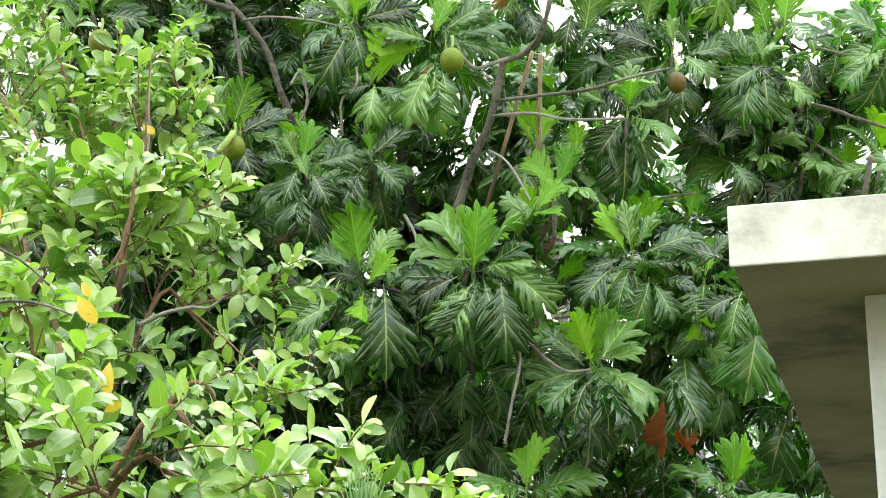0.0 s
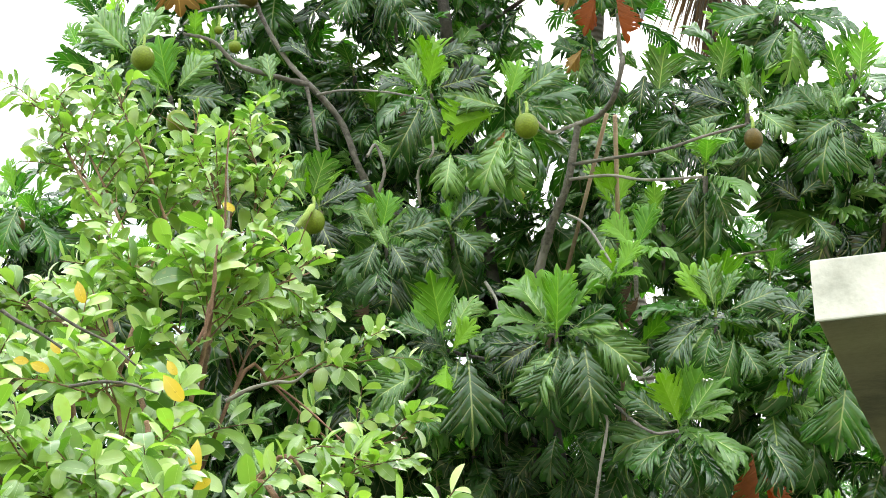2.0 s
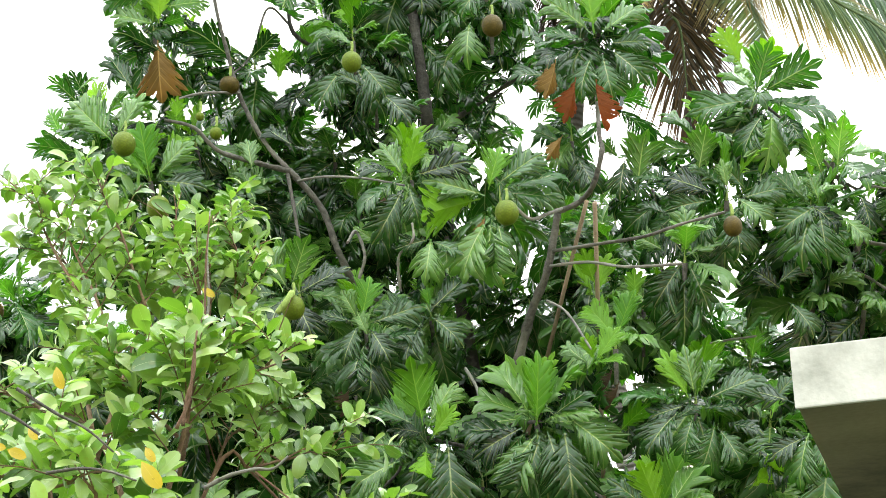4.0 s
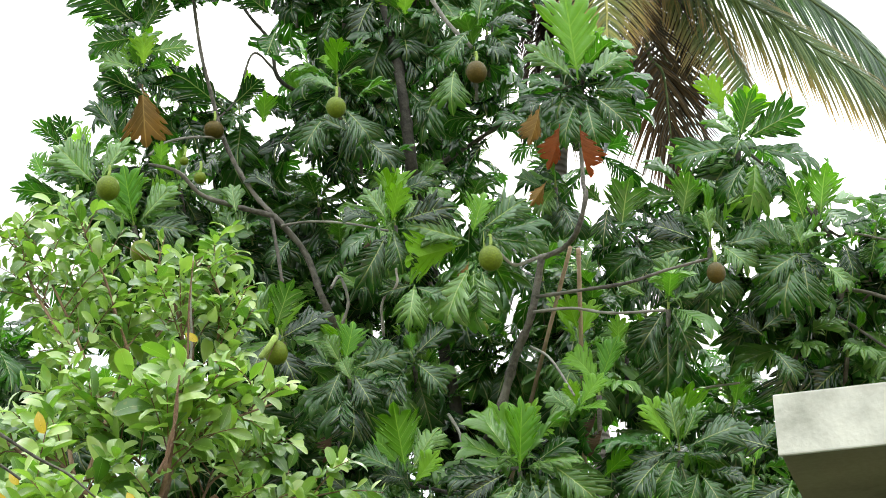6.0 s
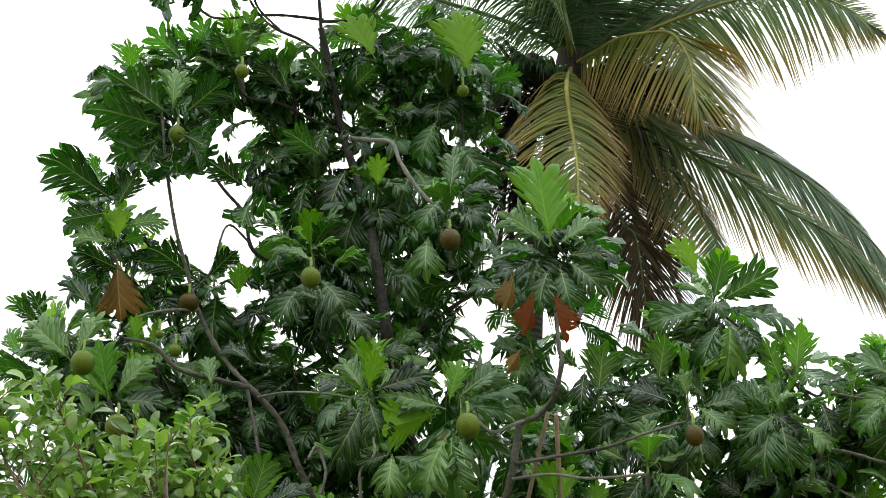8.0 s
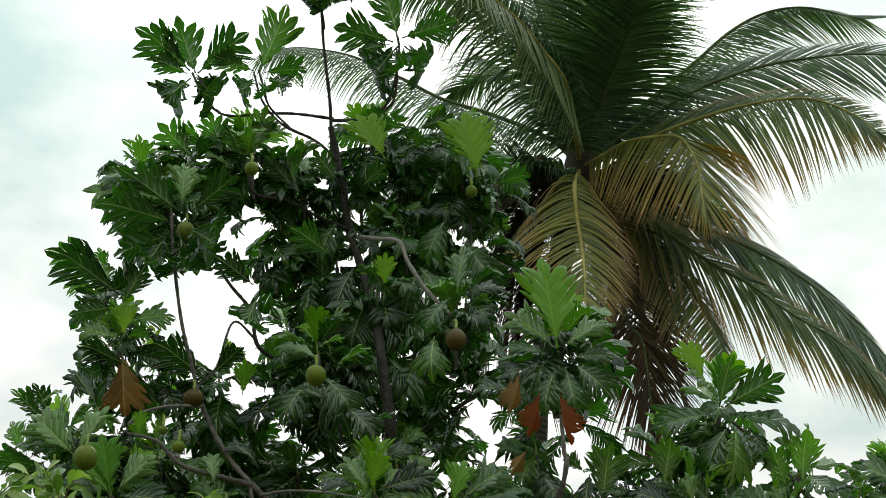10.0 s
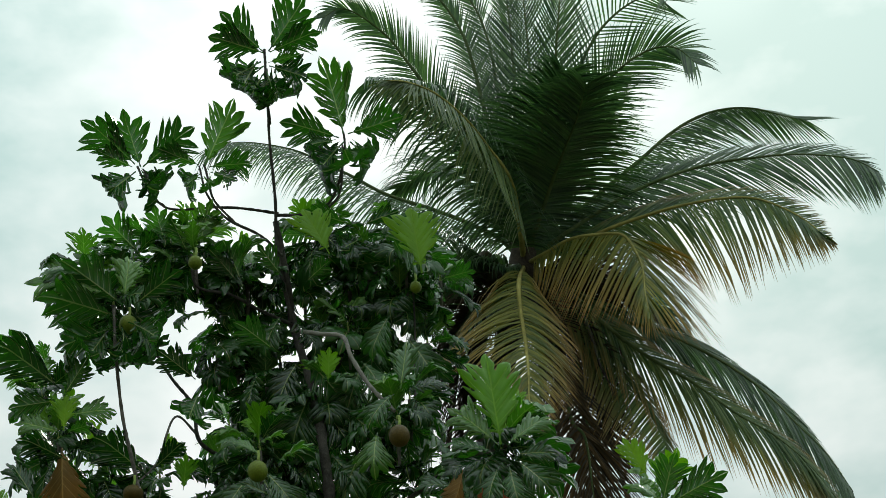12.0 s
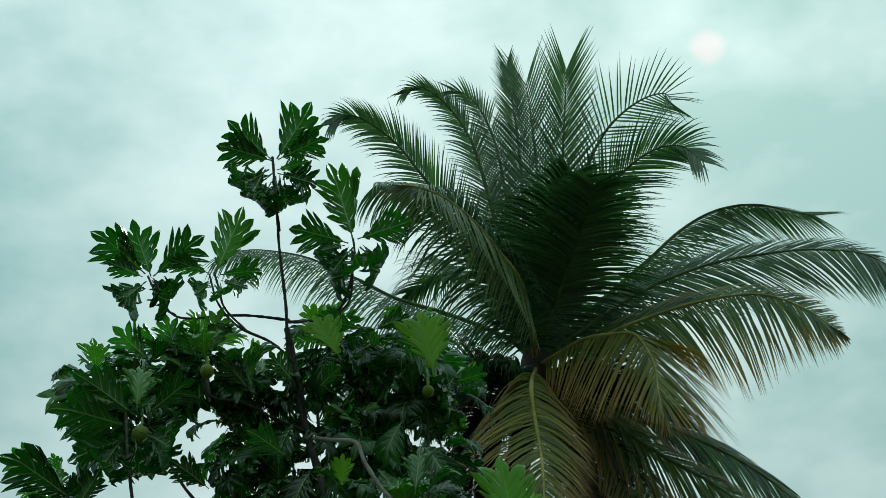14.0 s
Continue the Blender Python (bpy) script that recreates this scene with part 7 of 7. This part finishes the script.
# dry fronds round the trunk
swept_frond([HEART, (1.87, 18.5, 12.71), (1.95, 18.4, 11.75), (2.09, 18.4, 11.49), (2.12, 18.4, 10.86), (2.12, 18.4, 10.32)],
            [(1.65, 18.4, 12.06), (1.54, 18.4, 11.34), (1.51, 18.3, 11.19), (1.42, 18.3, 10.41), (1.68, 18.3, 10.04), (1.92, 18.3, 9.85), (2.06, 18.3, 9.77)],
            [(2.18, 18.5, 12.09), (2.35, 18.5, 11.22), (2.69, 18.5, 11.02), (2.53, 18.5, 10.62), (2.32, 18.4, 10.23), (2.11, 18.3, 9.77)], PALM_DRY, DEAD_FROND, 63, 90, width=0.014)
for k, (a, b, c) in enumerate((
        ((1.90, 18.90, 13.57), (2.15, 18.70, 12.43), (2.16, 18.60, 10.92)),
        ((1.23, 19.60, 13.42), (1.03, 19.70, 12.54), (1.08, 19.70, 11.48)),
        ((2.06, 19.80, 13.99), (2.26, 20.00, 13.11), (2.42, 20.00, 12.00)),
        ((1.12, 19.20, 13.91), (0.79, 19.20, 13.05), (0.61, 19.20, 11.91)),
        ((2.13, 19.00, 13.64), (2.32, 18.90, 12.93), (2.37, 18.90, 11.86)),
        ((1.75, 18.80, 13.37), (1.86, 18.60, 12.47), (1.81, 18.60, 11.30)),
        ((2.01, 18.80, 13.06), (2.14, 18.60, 11.87), (2.23, 18.50, 9.98)),
        ((2.16, 19.20, 13.38), (2.40, 19.20, 12.27), (2.67, 19.20, 10.56)))):
    frond([HEART, a, b, c], seed=30 + k, mat=PALM_DEAD, label=DEAD_FROND, droop=0.4, name="dead_frond", length=1.25, pairs=75, width=0.013, ahead=0.35)

# ---- guava-like shrub in front
SHRUB_AT = Vector((-1.75, 6.0, 0))
shrub = thing("fruiting_shrub", "tall bright green shrub with oval leaves and small green fruit", "shrub", SHRUB_AT)
OVALS = [oval_leaf(0.108, 0.050, d, f) for d, f in ((0.3, 0.35), (0.8, 0.25), (1.3, 0.2), (-0.3, 0.6))]
OVAL_MESH = [shape_mesh("leaf", s, SHRUB) for s in OVALS]
YELLOW_MESH = shape_mesh("leaf", OVALS[1], SHRUB_YELLOW)
shrub_leaves = Foliage([SHRUB])
shrub_count = 0
# thin spots in the shrub: two ends and a radius
SHRUB_GAPS = [(Vector(a), Vector(b) - Vector(a), q) for a, b, q in (((-0.48, 4.00, 3.07), (-1.08, 9.00, 4.91), 0.13), ((-0.80, 4.00, 3.33), (-1.80, 9.00, 5.49), 0.09))]


def shrub_leaf(m, k, near):
    global shrub_count
    for a, d, q in SHRUB_GAPS:
        if (a + d * ((m.translation.y - a.y) / d.y) - m.translation).length < q:
            return
    if near and shrub_count < 300:
        shrub_count += 1
        ob = part("leaf", OVAL_MESH[k], None, shrub)
        ob.matrix_basis = Matrix.Translation(-SHRUB_AT) @ m
    else:
        shrub_leaves.add(OVALS[k], Matrix.Translation(-SHRUB_AT) @ m, 0)


def bough(points, r0=0.014, r1=0.004, sprays=14, leaf=1.0, seed=0, near=False, reach=0.32, mat=None, start=0.15):
    """A shrub branch with leafy side twigs."""
    r = random.Random(seed)
    ob = part("branch", tube([Vector(p) - SHRUB_AT for p in points], r0, r1, 6, 5, 0.08, seed), mat or BARK_BROWN, shrub)
    line = smooth_line(points, 12)
    bm_all = []
    sprays = int(sprays * (1.15 if near else 1.05))
    for k in range(sprays):
        u = start + (1 - start) * (k + r.random()) / sprays
        i = min(len(line) - 2, int(u * (len(line) - 1)))
        c, t = line[i], (line[i + 1] - line[i]).normalized()
        d = (t * r.uniform(0.3, 0.9) + Vector((r.uniform(-1, 1), r.uniform(-1, 0.7), r.uniform(-0.25, 0.9)))).normalized()
        L = reach * r.uniform(0.5, 1.2) * (1.15 - 0.4 * u)
        end = c + d * L + Vector((0, 0, -0.06 * L))
        bm_all.append((c, c.lerp(end, 0.5) + Vector((0, 0, 0.02)), end))
        count = max(5, int(L / 0.022))
        e = d.orthogonal().normalized()
        phase = r.uniform(0, 6.28)
        for j in range(count):
            q = 0.2 + 0.8 * (j + 0.6) / count
            p = c.lerp(end, q) + Vector((0, 0, 0.02 * math.sin(math.pi * q)))
            a = phase + j * math.pi + (j // 2) * 1.2 + r.uniform(-0.4, 0.4)
            out = (e * math.cos(a) + d.cross(e) * math.sin(a))
            ld = (out + d * r.uniform(0.4, 1.0) + Vector((0, -0.1, r.uniform(-0.35, 0.35)))).normalized()
            size = leaf * r.uniform(0.55, 1.25) * (1.0 - 0.35 * max(0, q - 0.75) / 0.25)
            shrub_leaf(aim(p, ld, (r.uniform(-0.6, 0.6), -0.6, 0.9), size, r.uniform(-45, 45)), r.randrange(4), near)
    merged = bmesh.new()
    for a, b, c in bm_all:
        one = tube([a - SHRUB_AT, b - SHRUB_AT, c - SHRUB_AT], 0.0035, 0.0018, 4, 2, ends=False)
        tmp = bpy.data.meshes.new("t")
        one.to_mesh(tmp)
        one.free()
        merged.from_mesh(tmp)
        bpy.data.meshes.remove(tmp)
    part("twig", merged, BARK_BROWN, ob, kind="stuff")


STEM = (-1.55, 6.2, 1.7)
limb_pts = [(-1.75, 6.0, -0.1), (-1.68, 6.1, 0.8), STEM]
part("stem", tube([Vector(p) - SHRUB_AT for p in limb_pts], 0.05, 0.03, 8, 6, 0.08), BARK_BROWN, shrub)
bough([STEM, (-1.17, 6.00, 2.78), (-1.25, 6.00, 3.05), (-1.42, 6.20, 3.42), (-1.64, 6.40, 3.60)], 0.02, 0.005, 20, 1.2, 1, True)
bough([STEM, (-1.16, 6.20, 3.25), (-1.10, 6.20, 3.54), (-1.07, 6.20, 3.79)], 0.014, 0.004, 17, 1.2, 2, True)
bough([(-1.17, 6.40, 3.31), (-1.18, 7.00, 4.07), (-1.21, 7.20, 4.44), (-1.22, 7.30, 4.72)], 0.010, 0.003, 15, 1.0, 3)
bough([(-1.51, 6.60, 3.45), (-1.52, 7.30, 4.25), (-1.63, 7.50, 4.58), (-1.78, 7.60, 4.87)], 0.010, 0.003, 20, 1.0, 4)
bough([(-1.51, 6.60, 3.45), (-1.75, 7.20, 4.14), (-1.81, 7.40, 4.47), (-2.00, 7.50, 4.69)], 0.010, 0.003, 15, 1.0, 5)
bough([(-1.49, 7.30, 4.25), (-1.36, 7.50, 4.51), (-1.33, 7.60, 4.73)], 0.008, 0.003, 8, 0.9, 6)
bough([STEM, (-1.05, 6.30, 3.25), (-0.91, 6.40, 3.34), (-0.79, 6.50, 3.40), (-0.63, 6.60, 3.45)], 0.010, 0.003, 13, 0.9, 7, start=0.45)
bough([(-0.91, 6.40, 3.33), (-0.73, 6.40, 3.14), (-0.64, 6.40, 3.08), (-0.43, 6.40, 3.12)], 0.006, 0.003, 10, 0.85, 8)
bough([STEM, (-0.89, 5.40, 2.70), (-0.69, 5.30, 2.61), (-0.56, 5.30, 2.56), (-0.45, 5.30, 2.57)], 0.014, 0.004, 11, 1.0, 9, True)
bough([STEM, (-0.89, 5.00, 2.46), (-0.70, 4.90, 2.46), (-0.50, 4.80, 2.38), (-0.33, 4.80, 2.37)], 0.014, 0.004, 10, 0.95, 10, True)
bough([STEM, (-1.02, 4.90, 2.46), (-1.11, 4.80, 2.53), (-1.25, 4.80, 2.57)], 0.012, 0.004, 16, 1.05, 11, True)
bough([STEM, (-1.22, 5.40, 2.90), (-1.40, 5.40, 3.04)], 0.010, 0.004, 14, 1.0, 12, True)
bough([STEM, (-0.84, 5.60, 2.81), (-0.66, 5.60, 2.77), (-0.53, 5.60, 2.82)], 0.010, 0.004, 8, 0.9, 13, True)
bough([(-1.11, 6.30, 3.57), (-0.93, 6.40, 3.69), (-0.76, 6.50, 3.79)], 0.007, 0.003, 12, 0.95, 14)
bough([(-1.16, 6.30, 3.44), (-1.35, 6.40, 3.64), (-1.51, 6.50, 3.79)], 0.007, 0.003, 13, 1.15, 15)
bough([STEM, (-0.42, 4.90, 2.38), (-0.21, 4.80, 2.33), (-0.05, 4.80, 2.33)], 0.010, 0.004, 14, 0.9, 16)
bough([STEM, (-0.84, 4.60, 2.31), (-0.99, 4.50, 2.32), (-1.10, 4.40, 2.32)], 0.010, 0.004, 14, 1.0, 17)
bough([(-1.05, 6.40, 3.31), (-1.01, 6.60, 3.53), (-0.86, 6.70, 3.58)], 0.007, 0.003, 10, 0.95, 18)
bough([STEM, (-1.40, 5.60, 2.95), (-1.59, 5.60, 3.13), (-1.81, 5.70, 3.23)], 0.012, 0.004, 18, 1.0, 19)
bough([STEM, (-1.26, 5.00, 2.52), (-1.40, 4.90, 2.66), (-1.59, 4.90, 2.72)], 0.012, 0.004, 18, 1.0, 20)
bough([STEM, (-1.18, 4.60, 2.31), (-1.30, 4.50, 2.37), (-1.44, 4.50, 2.40)], 0.012, 0.004, 14, 1.0, 21)
bough([(-1.63, 6.40, 3.56), (-1.84, 6.60, 3.71), (-2.08, 6.80, 3.73)], 0.008, 0.003, 14, 0.95, 22)
bough([(-1.69, 6.90, 4.23), (-1.87, 7.10, 4.54), (-1.99, 7.20, 4.78), (-2.13, 7.30, 4.87)], 0.007, 0.002, 12, 0.8, 23, reach=0.22)
bough([(-1.49, 6.8, 3.9), (-1.62, 6.93, 4.21), (-1.77, 7.07, 4.51), (-1.91, 7.2, 4.79)], 0.008, 0.003, 14, 0.92, 40, reach=0.27)
bough([(-1.35, 6.9, 3.93), (-1.47, 7.03, 4.29), (-1.61, 7.17, 4.62), (-1.73, 7.3, 4.93)], 0.008, 0.003, 14, 0.92, 41, reach=0.27)
bough([(-1.15, 6.9, 3.92), (-1.22, 7.0, 4.27), (-1.29, 7.1, 4.48), (-1.38, 7.2, 4.63)], 0.008, 0.003, 14, 0.92, 42, reach=0.27)
bough([(-1.04, 6.9, 3.9), (-1.08, 7.0, 4.15), (-1.07, 7.1, 4.4), (-1.12, 7.2, 4.56)], 0.008, 0.003, 14, 0.92, 44, reach=0.27)
part("foliage", shrub_leaves.mesh("foliage"), None, shrub, "bright green oval leaves", "stuff")
for a, b in (((-1.37, 5.1, 3.13), (-1.34, 5.07, 3.09)), ((-1.4, 5.0, 3.04), (-1.34, 4.97, 3.01)), ((-1.05, 5.2, 3.09), (-1.02, 5.17, 3.04)), ((-1.04, 5.1, 3.02), (-0.98, 5.07, 2.93)), ((-0.9, 4.9, 2.78), (-0.91, 4.87, 2.68)), ((-0.89, 4.8, 2.62), (-0.84, 4.77, 2.64)), ((-1.12, 6.5, 4.07), (-1.07, 6.47, 4.03)), ((-1.35, 5.3, 3.38), (-1.33, 5.27, 3.3)), ((-1.45, 5.0, 3.05), (-1.4, 4.97, 3.04))):
    ob = part("yellow_leaf", YELLOW_MESH, None, shrub, "yellowed leaf")
    ob.matrix_basis = Matrix.Translation(-SHRUB_AT) @ aim(a, Vector(b) - Vector(a), (0.3, -1, 0.4), (Vector(b) - Vector(a)).length / 0.12, 35)


# small hard fruit and a bare grey twig in the shrub
def berry(at, r=0.011):
    bm = bmesh.new()
    bmesh.ops.create_uvsphere(bm, u_segments=10, v_segments=7, radius=r)
    for f in bm.faces:
        f.smooth = True
    ob = part("small_fruit", bm, NUT_GREEN, shrub, "small dark green fruit")
    ob.location = Vector(at) - SHRUB_AT


NUT_GREEN = fruit_material("shrub_fruit_skin", (0.03, 0.08, 0.02), (0.06, 0.13, 0.03), (0.04, 0.07, 0.02))
for at in ((-0.72, 5.10, 2.56), (-0.71, 5.10, 2.55), (-0.64, 5.10, 2.54), (-0.66, 5.08, 2.53), (-0.55, 5.10, 2.56), (-0.54, 5.08, 2.54), (-0.70, 5.00, 2.49), (-0.92, 5.30, 2.67), (-0.93, 4.90, 2.45), (-0.33, 5.10, 2.58), (-0.31, 5.10, 2.57), (-0.34, 5.10, 2.57)):
    berry(at)
part("branch", tube([Vector(p) - SHRUB_AT for p in ((-1.01, 6.00, 3.17), (-0.93, 6.00, 3.21), (-0.84, 6.00, 3.23), (-0.78, 6.00, 3.23), (-0.73, 6.00, 3.27))], 0.008, 0.004, 6, 6, 0.1), BARK_PALE, shrub, "bare grey twig")
part("branch", tube([Vector(p) - SHRUB_AT for p in ((-0.84, 6.00, 3.22), (-0.72, 6.00, 3.12), (-0.61, 6.00, 3.01))], 0.004, 0.003, 6, 6, 0.1), BARK_BROWN, shrub)
part("branch", tube([Vector(p) - SHRUB_AT for p in ((-1.09, 5.60, 2.68), (-1.13, 5.60, 2.86), (-1.18, 5.60, 2.95), (-1.24, 5.70, 3.05))], 0.014, 0.008, 6, 6, 0.1), BARK_BROWN, shrub, "reddish brown main branch")
part("branch", tube([Vector(p) - SHRUB_AT for p in ((-1.09, 5.90, 3.35), (-1.05, 5.90, 3.45), (-1.04, 5.90, 3.58), (-1.03, 5.90, 3.69))], 0.007, 0.004, 6, 6, 0.1), BARK_BROWN, shrub)
part("branch", tube([Vector(p) - SHRUB_AT for p in ((-1.12, 6.60, 3.93), (-1.11, 6.60, 4.07), (-1.12, 6.60, 4.25), (-1.13, 6.70, 4.47))], 0.006, 0.003, 6, 6, 0.1), BARK_PALE, shrub)
part("branch", tube([Vector(p) - SHRUB_AT for p in ((-1.41, 6.90, 4.15), (-1.47, 6.90, 4.32), (-1.52, 6.90, 4.47), (-1.61, 7.00, 4.65))], 0.006, 0.003, 6, 6, 0.1), BARK_BROWN, shrub)
part("branch", tube([Vector(p) - SHRUB_AT for p in ((-0.64, 5.00, 2.55), (-0.54, 5.00, 2.51), (-0.48, 5.00, 2.49), (-0.40, 5.00, 2.49))], 0.010, 0.006, 6, 6, 0.1), BARK_BROWN, shrub, "pale brown low branch")

part("branch", tube([Vector(p) - SHRUB_AT for p in ((-0.96, 5.3, 3.18), (-0.95, 5.3, 3.27), (-0.93, 5.3, 3.35), (-0.93, 5.3, 3.43))], 0.006, 0.0035, 6, 6, 0.1), BARK_BROWN, shrub)
part("branch", tube([Vector(p) - SHRUB_AT for p in ((-1.49, 5.0, 3.2), (-1.45, 5.0, 3.17), (-1.38, 5.0, 3.13), (-1.31, 5.0, 3.08))], 0.006, 0.004, 6, 6, 0.1), BARK, shrub)
part("branch", tube([Vector(p) - SHRUB_AT for p in ((-1.41, 5.1, 3.25), (-1.38, 5.1, 3.23), (-1.29, 5.1, 3.17), (-1.2, 5.1, 3.12), (-1.12, 5.1, 3.05))], 0.006, 0.003, 6, 6, 0.1), BARK, shrub)
part("branch", tube([Vector(p) - SHRUB_AT for p in ((-1.26, 4.9, 2.94), (-1.17, 4.9, 2.95), (-1.09, 4.9, 2.94), (-1.01, 4.9, 2.91))], 0.005, 0.003, 6, 6, 0.1), BARK, shrub)
part("branch", tube([Vector(p) - SHRUB_AT for p in ((-1.26, 4.8, 2.83), (-1.24, 4.8, 2.79), (-1.18, 4.8, 2.72), (-1.13, 4.8, 2.64))], 0.007, 0.006, 6, 6, 0.1), BARK, shrub)
part("branch", tube([Vector(p) - SHRUB_AT for p in ((-0.95, 4.8, 2.6), (-0.98, 4.8, 2.68), (-1.01, 4.8, 2.76), (-1.02, 4.8, 2.81))], 0.01, 0.008, 6, 6, 0.1), BARK_BROWN, shrub, 'reddish brown main branch')
part("branch", tube([Vector(p) - SHRUB_AT for p in ((-0.94, 4.85, 2.61), (-0.96, 4.85, 2.69), (-0.95, 4.85, 2.73))], 0.009, 0.006, 6, 6, 0.1), BARK_PALE, shrub)
part("branch", tube([Vector(p) - SHRUB_AT for p in ((-1.09, 6.4, 3.87), (-1.09, 6.4, 4.02), (-1.09, 6.4, 4.16), (-1.08, 6.4, 4.32))], 0.005, 0.003, 6, 6, 0.1), BARK_BROWN, shrub)

# spent flower spike beside a fruit
part("flower_spike", tube([Vector(p) - TREE for p in ((-1.32, 10.98, 5.72), (-1.34, 10.88, 5.63), (-1.40, 10.88, 5.55))], 0.022, 0.018, 8, 5), PETIOLE, tree, "pale yellow spent flower spike")

# ---- young fan palm below
FAN = Vector((-0.20, 4.55, 0))
fan = thing("young_palm", "stiff grey-green tip of a young palm leaf", "palm", FAN)
fan_mat = leaf_material("young_palm_green", (0.08, 0.20, 0.06), (0.15, 0.30, 0.10), (0.4, 0.5, 0.3), 0.4, 0.4)
part("stalk", tube([(0, 0, 0), (0.0, 0.0, 1.2), Vector((-0.20, 4.55, 2.23)) - FAN], 0.02, 0.012, 8, 5), PETIOLE, fan)
for k in range(17):
    a = (k - 8) / 8
    base = Vector((-0.20, 4.55, 2.24)) - FAN
    tip = base + Vector((a * 0.075, 0.02 * (k % 2), 0.195 - 0.09 * a * a))
    part("leaflet", tube([base, base.lerp(tip, 0.6) + Vector((0, -0.008, 0)), tip], 0.007, 0.0012, 4, 3), fan_mat, fan)

# ---- fine-leaved tree far behind
FAR = Vector((5.35, 24.0, 0))
far_tree = thing("distant_tree", "distant tree with a loose crown of fine leaves", "tree", FAR)
part("trunk", tube([(0, 0, -0.1), (0.1, 0, 3), (-0.1, 0, 6), (0, 0, 9.8)], 0.16, 0.05, 8, 6, 0.05), BARK, far_tree)
far_leaves = Foliage([FAR_LEAF])
r = random.Random(31)
for limb_k in range(15):
    a, h = limb_k * 2.4, 4.8 + 0.36 * limb_k
    end = Vector((math.cos(a) * r.uniform(0.9, 1.9), math.sin(a) * r.uniform(0.9, 1.9), h + r.uniform(0.6, 1.4)))
    part("limb", tube([(0, 0, h - 0.5), end * 0.5 + Vector((0, 0, h * 0.5)), end], 0.05, 0.012, 6, 4, 0.05), BARK, far_tree)
    for k in range(230):
        q = r.uniform(0.35, 1.1)
        c = Vector((0, 0, h - 0.5)).lerp(end, q) + Vector((r.gauss(0, 0.28), r.gauss(0, 0.28), r.gauss(0, 0.24)))
        d = Vector((r.uniform(-1, 1), r.uniform(-1, 1), r.uniform(-0.8, 0.5)))
        far_leaves.add(OVALS[k % 4], aim(c, d, (r.uniform(-0.5, 0.5), -0.3, 1), r.uniform(0.8, 1.3)))
part("foliage", far_leaves.mesh("foliage"), None, far_tree, "fine loose leaves", "stuff")
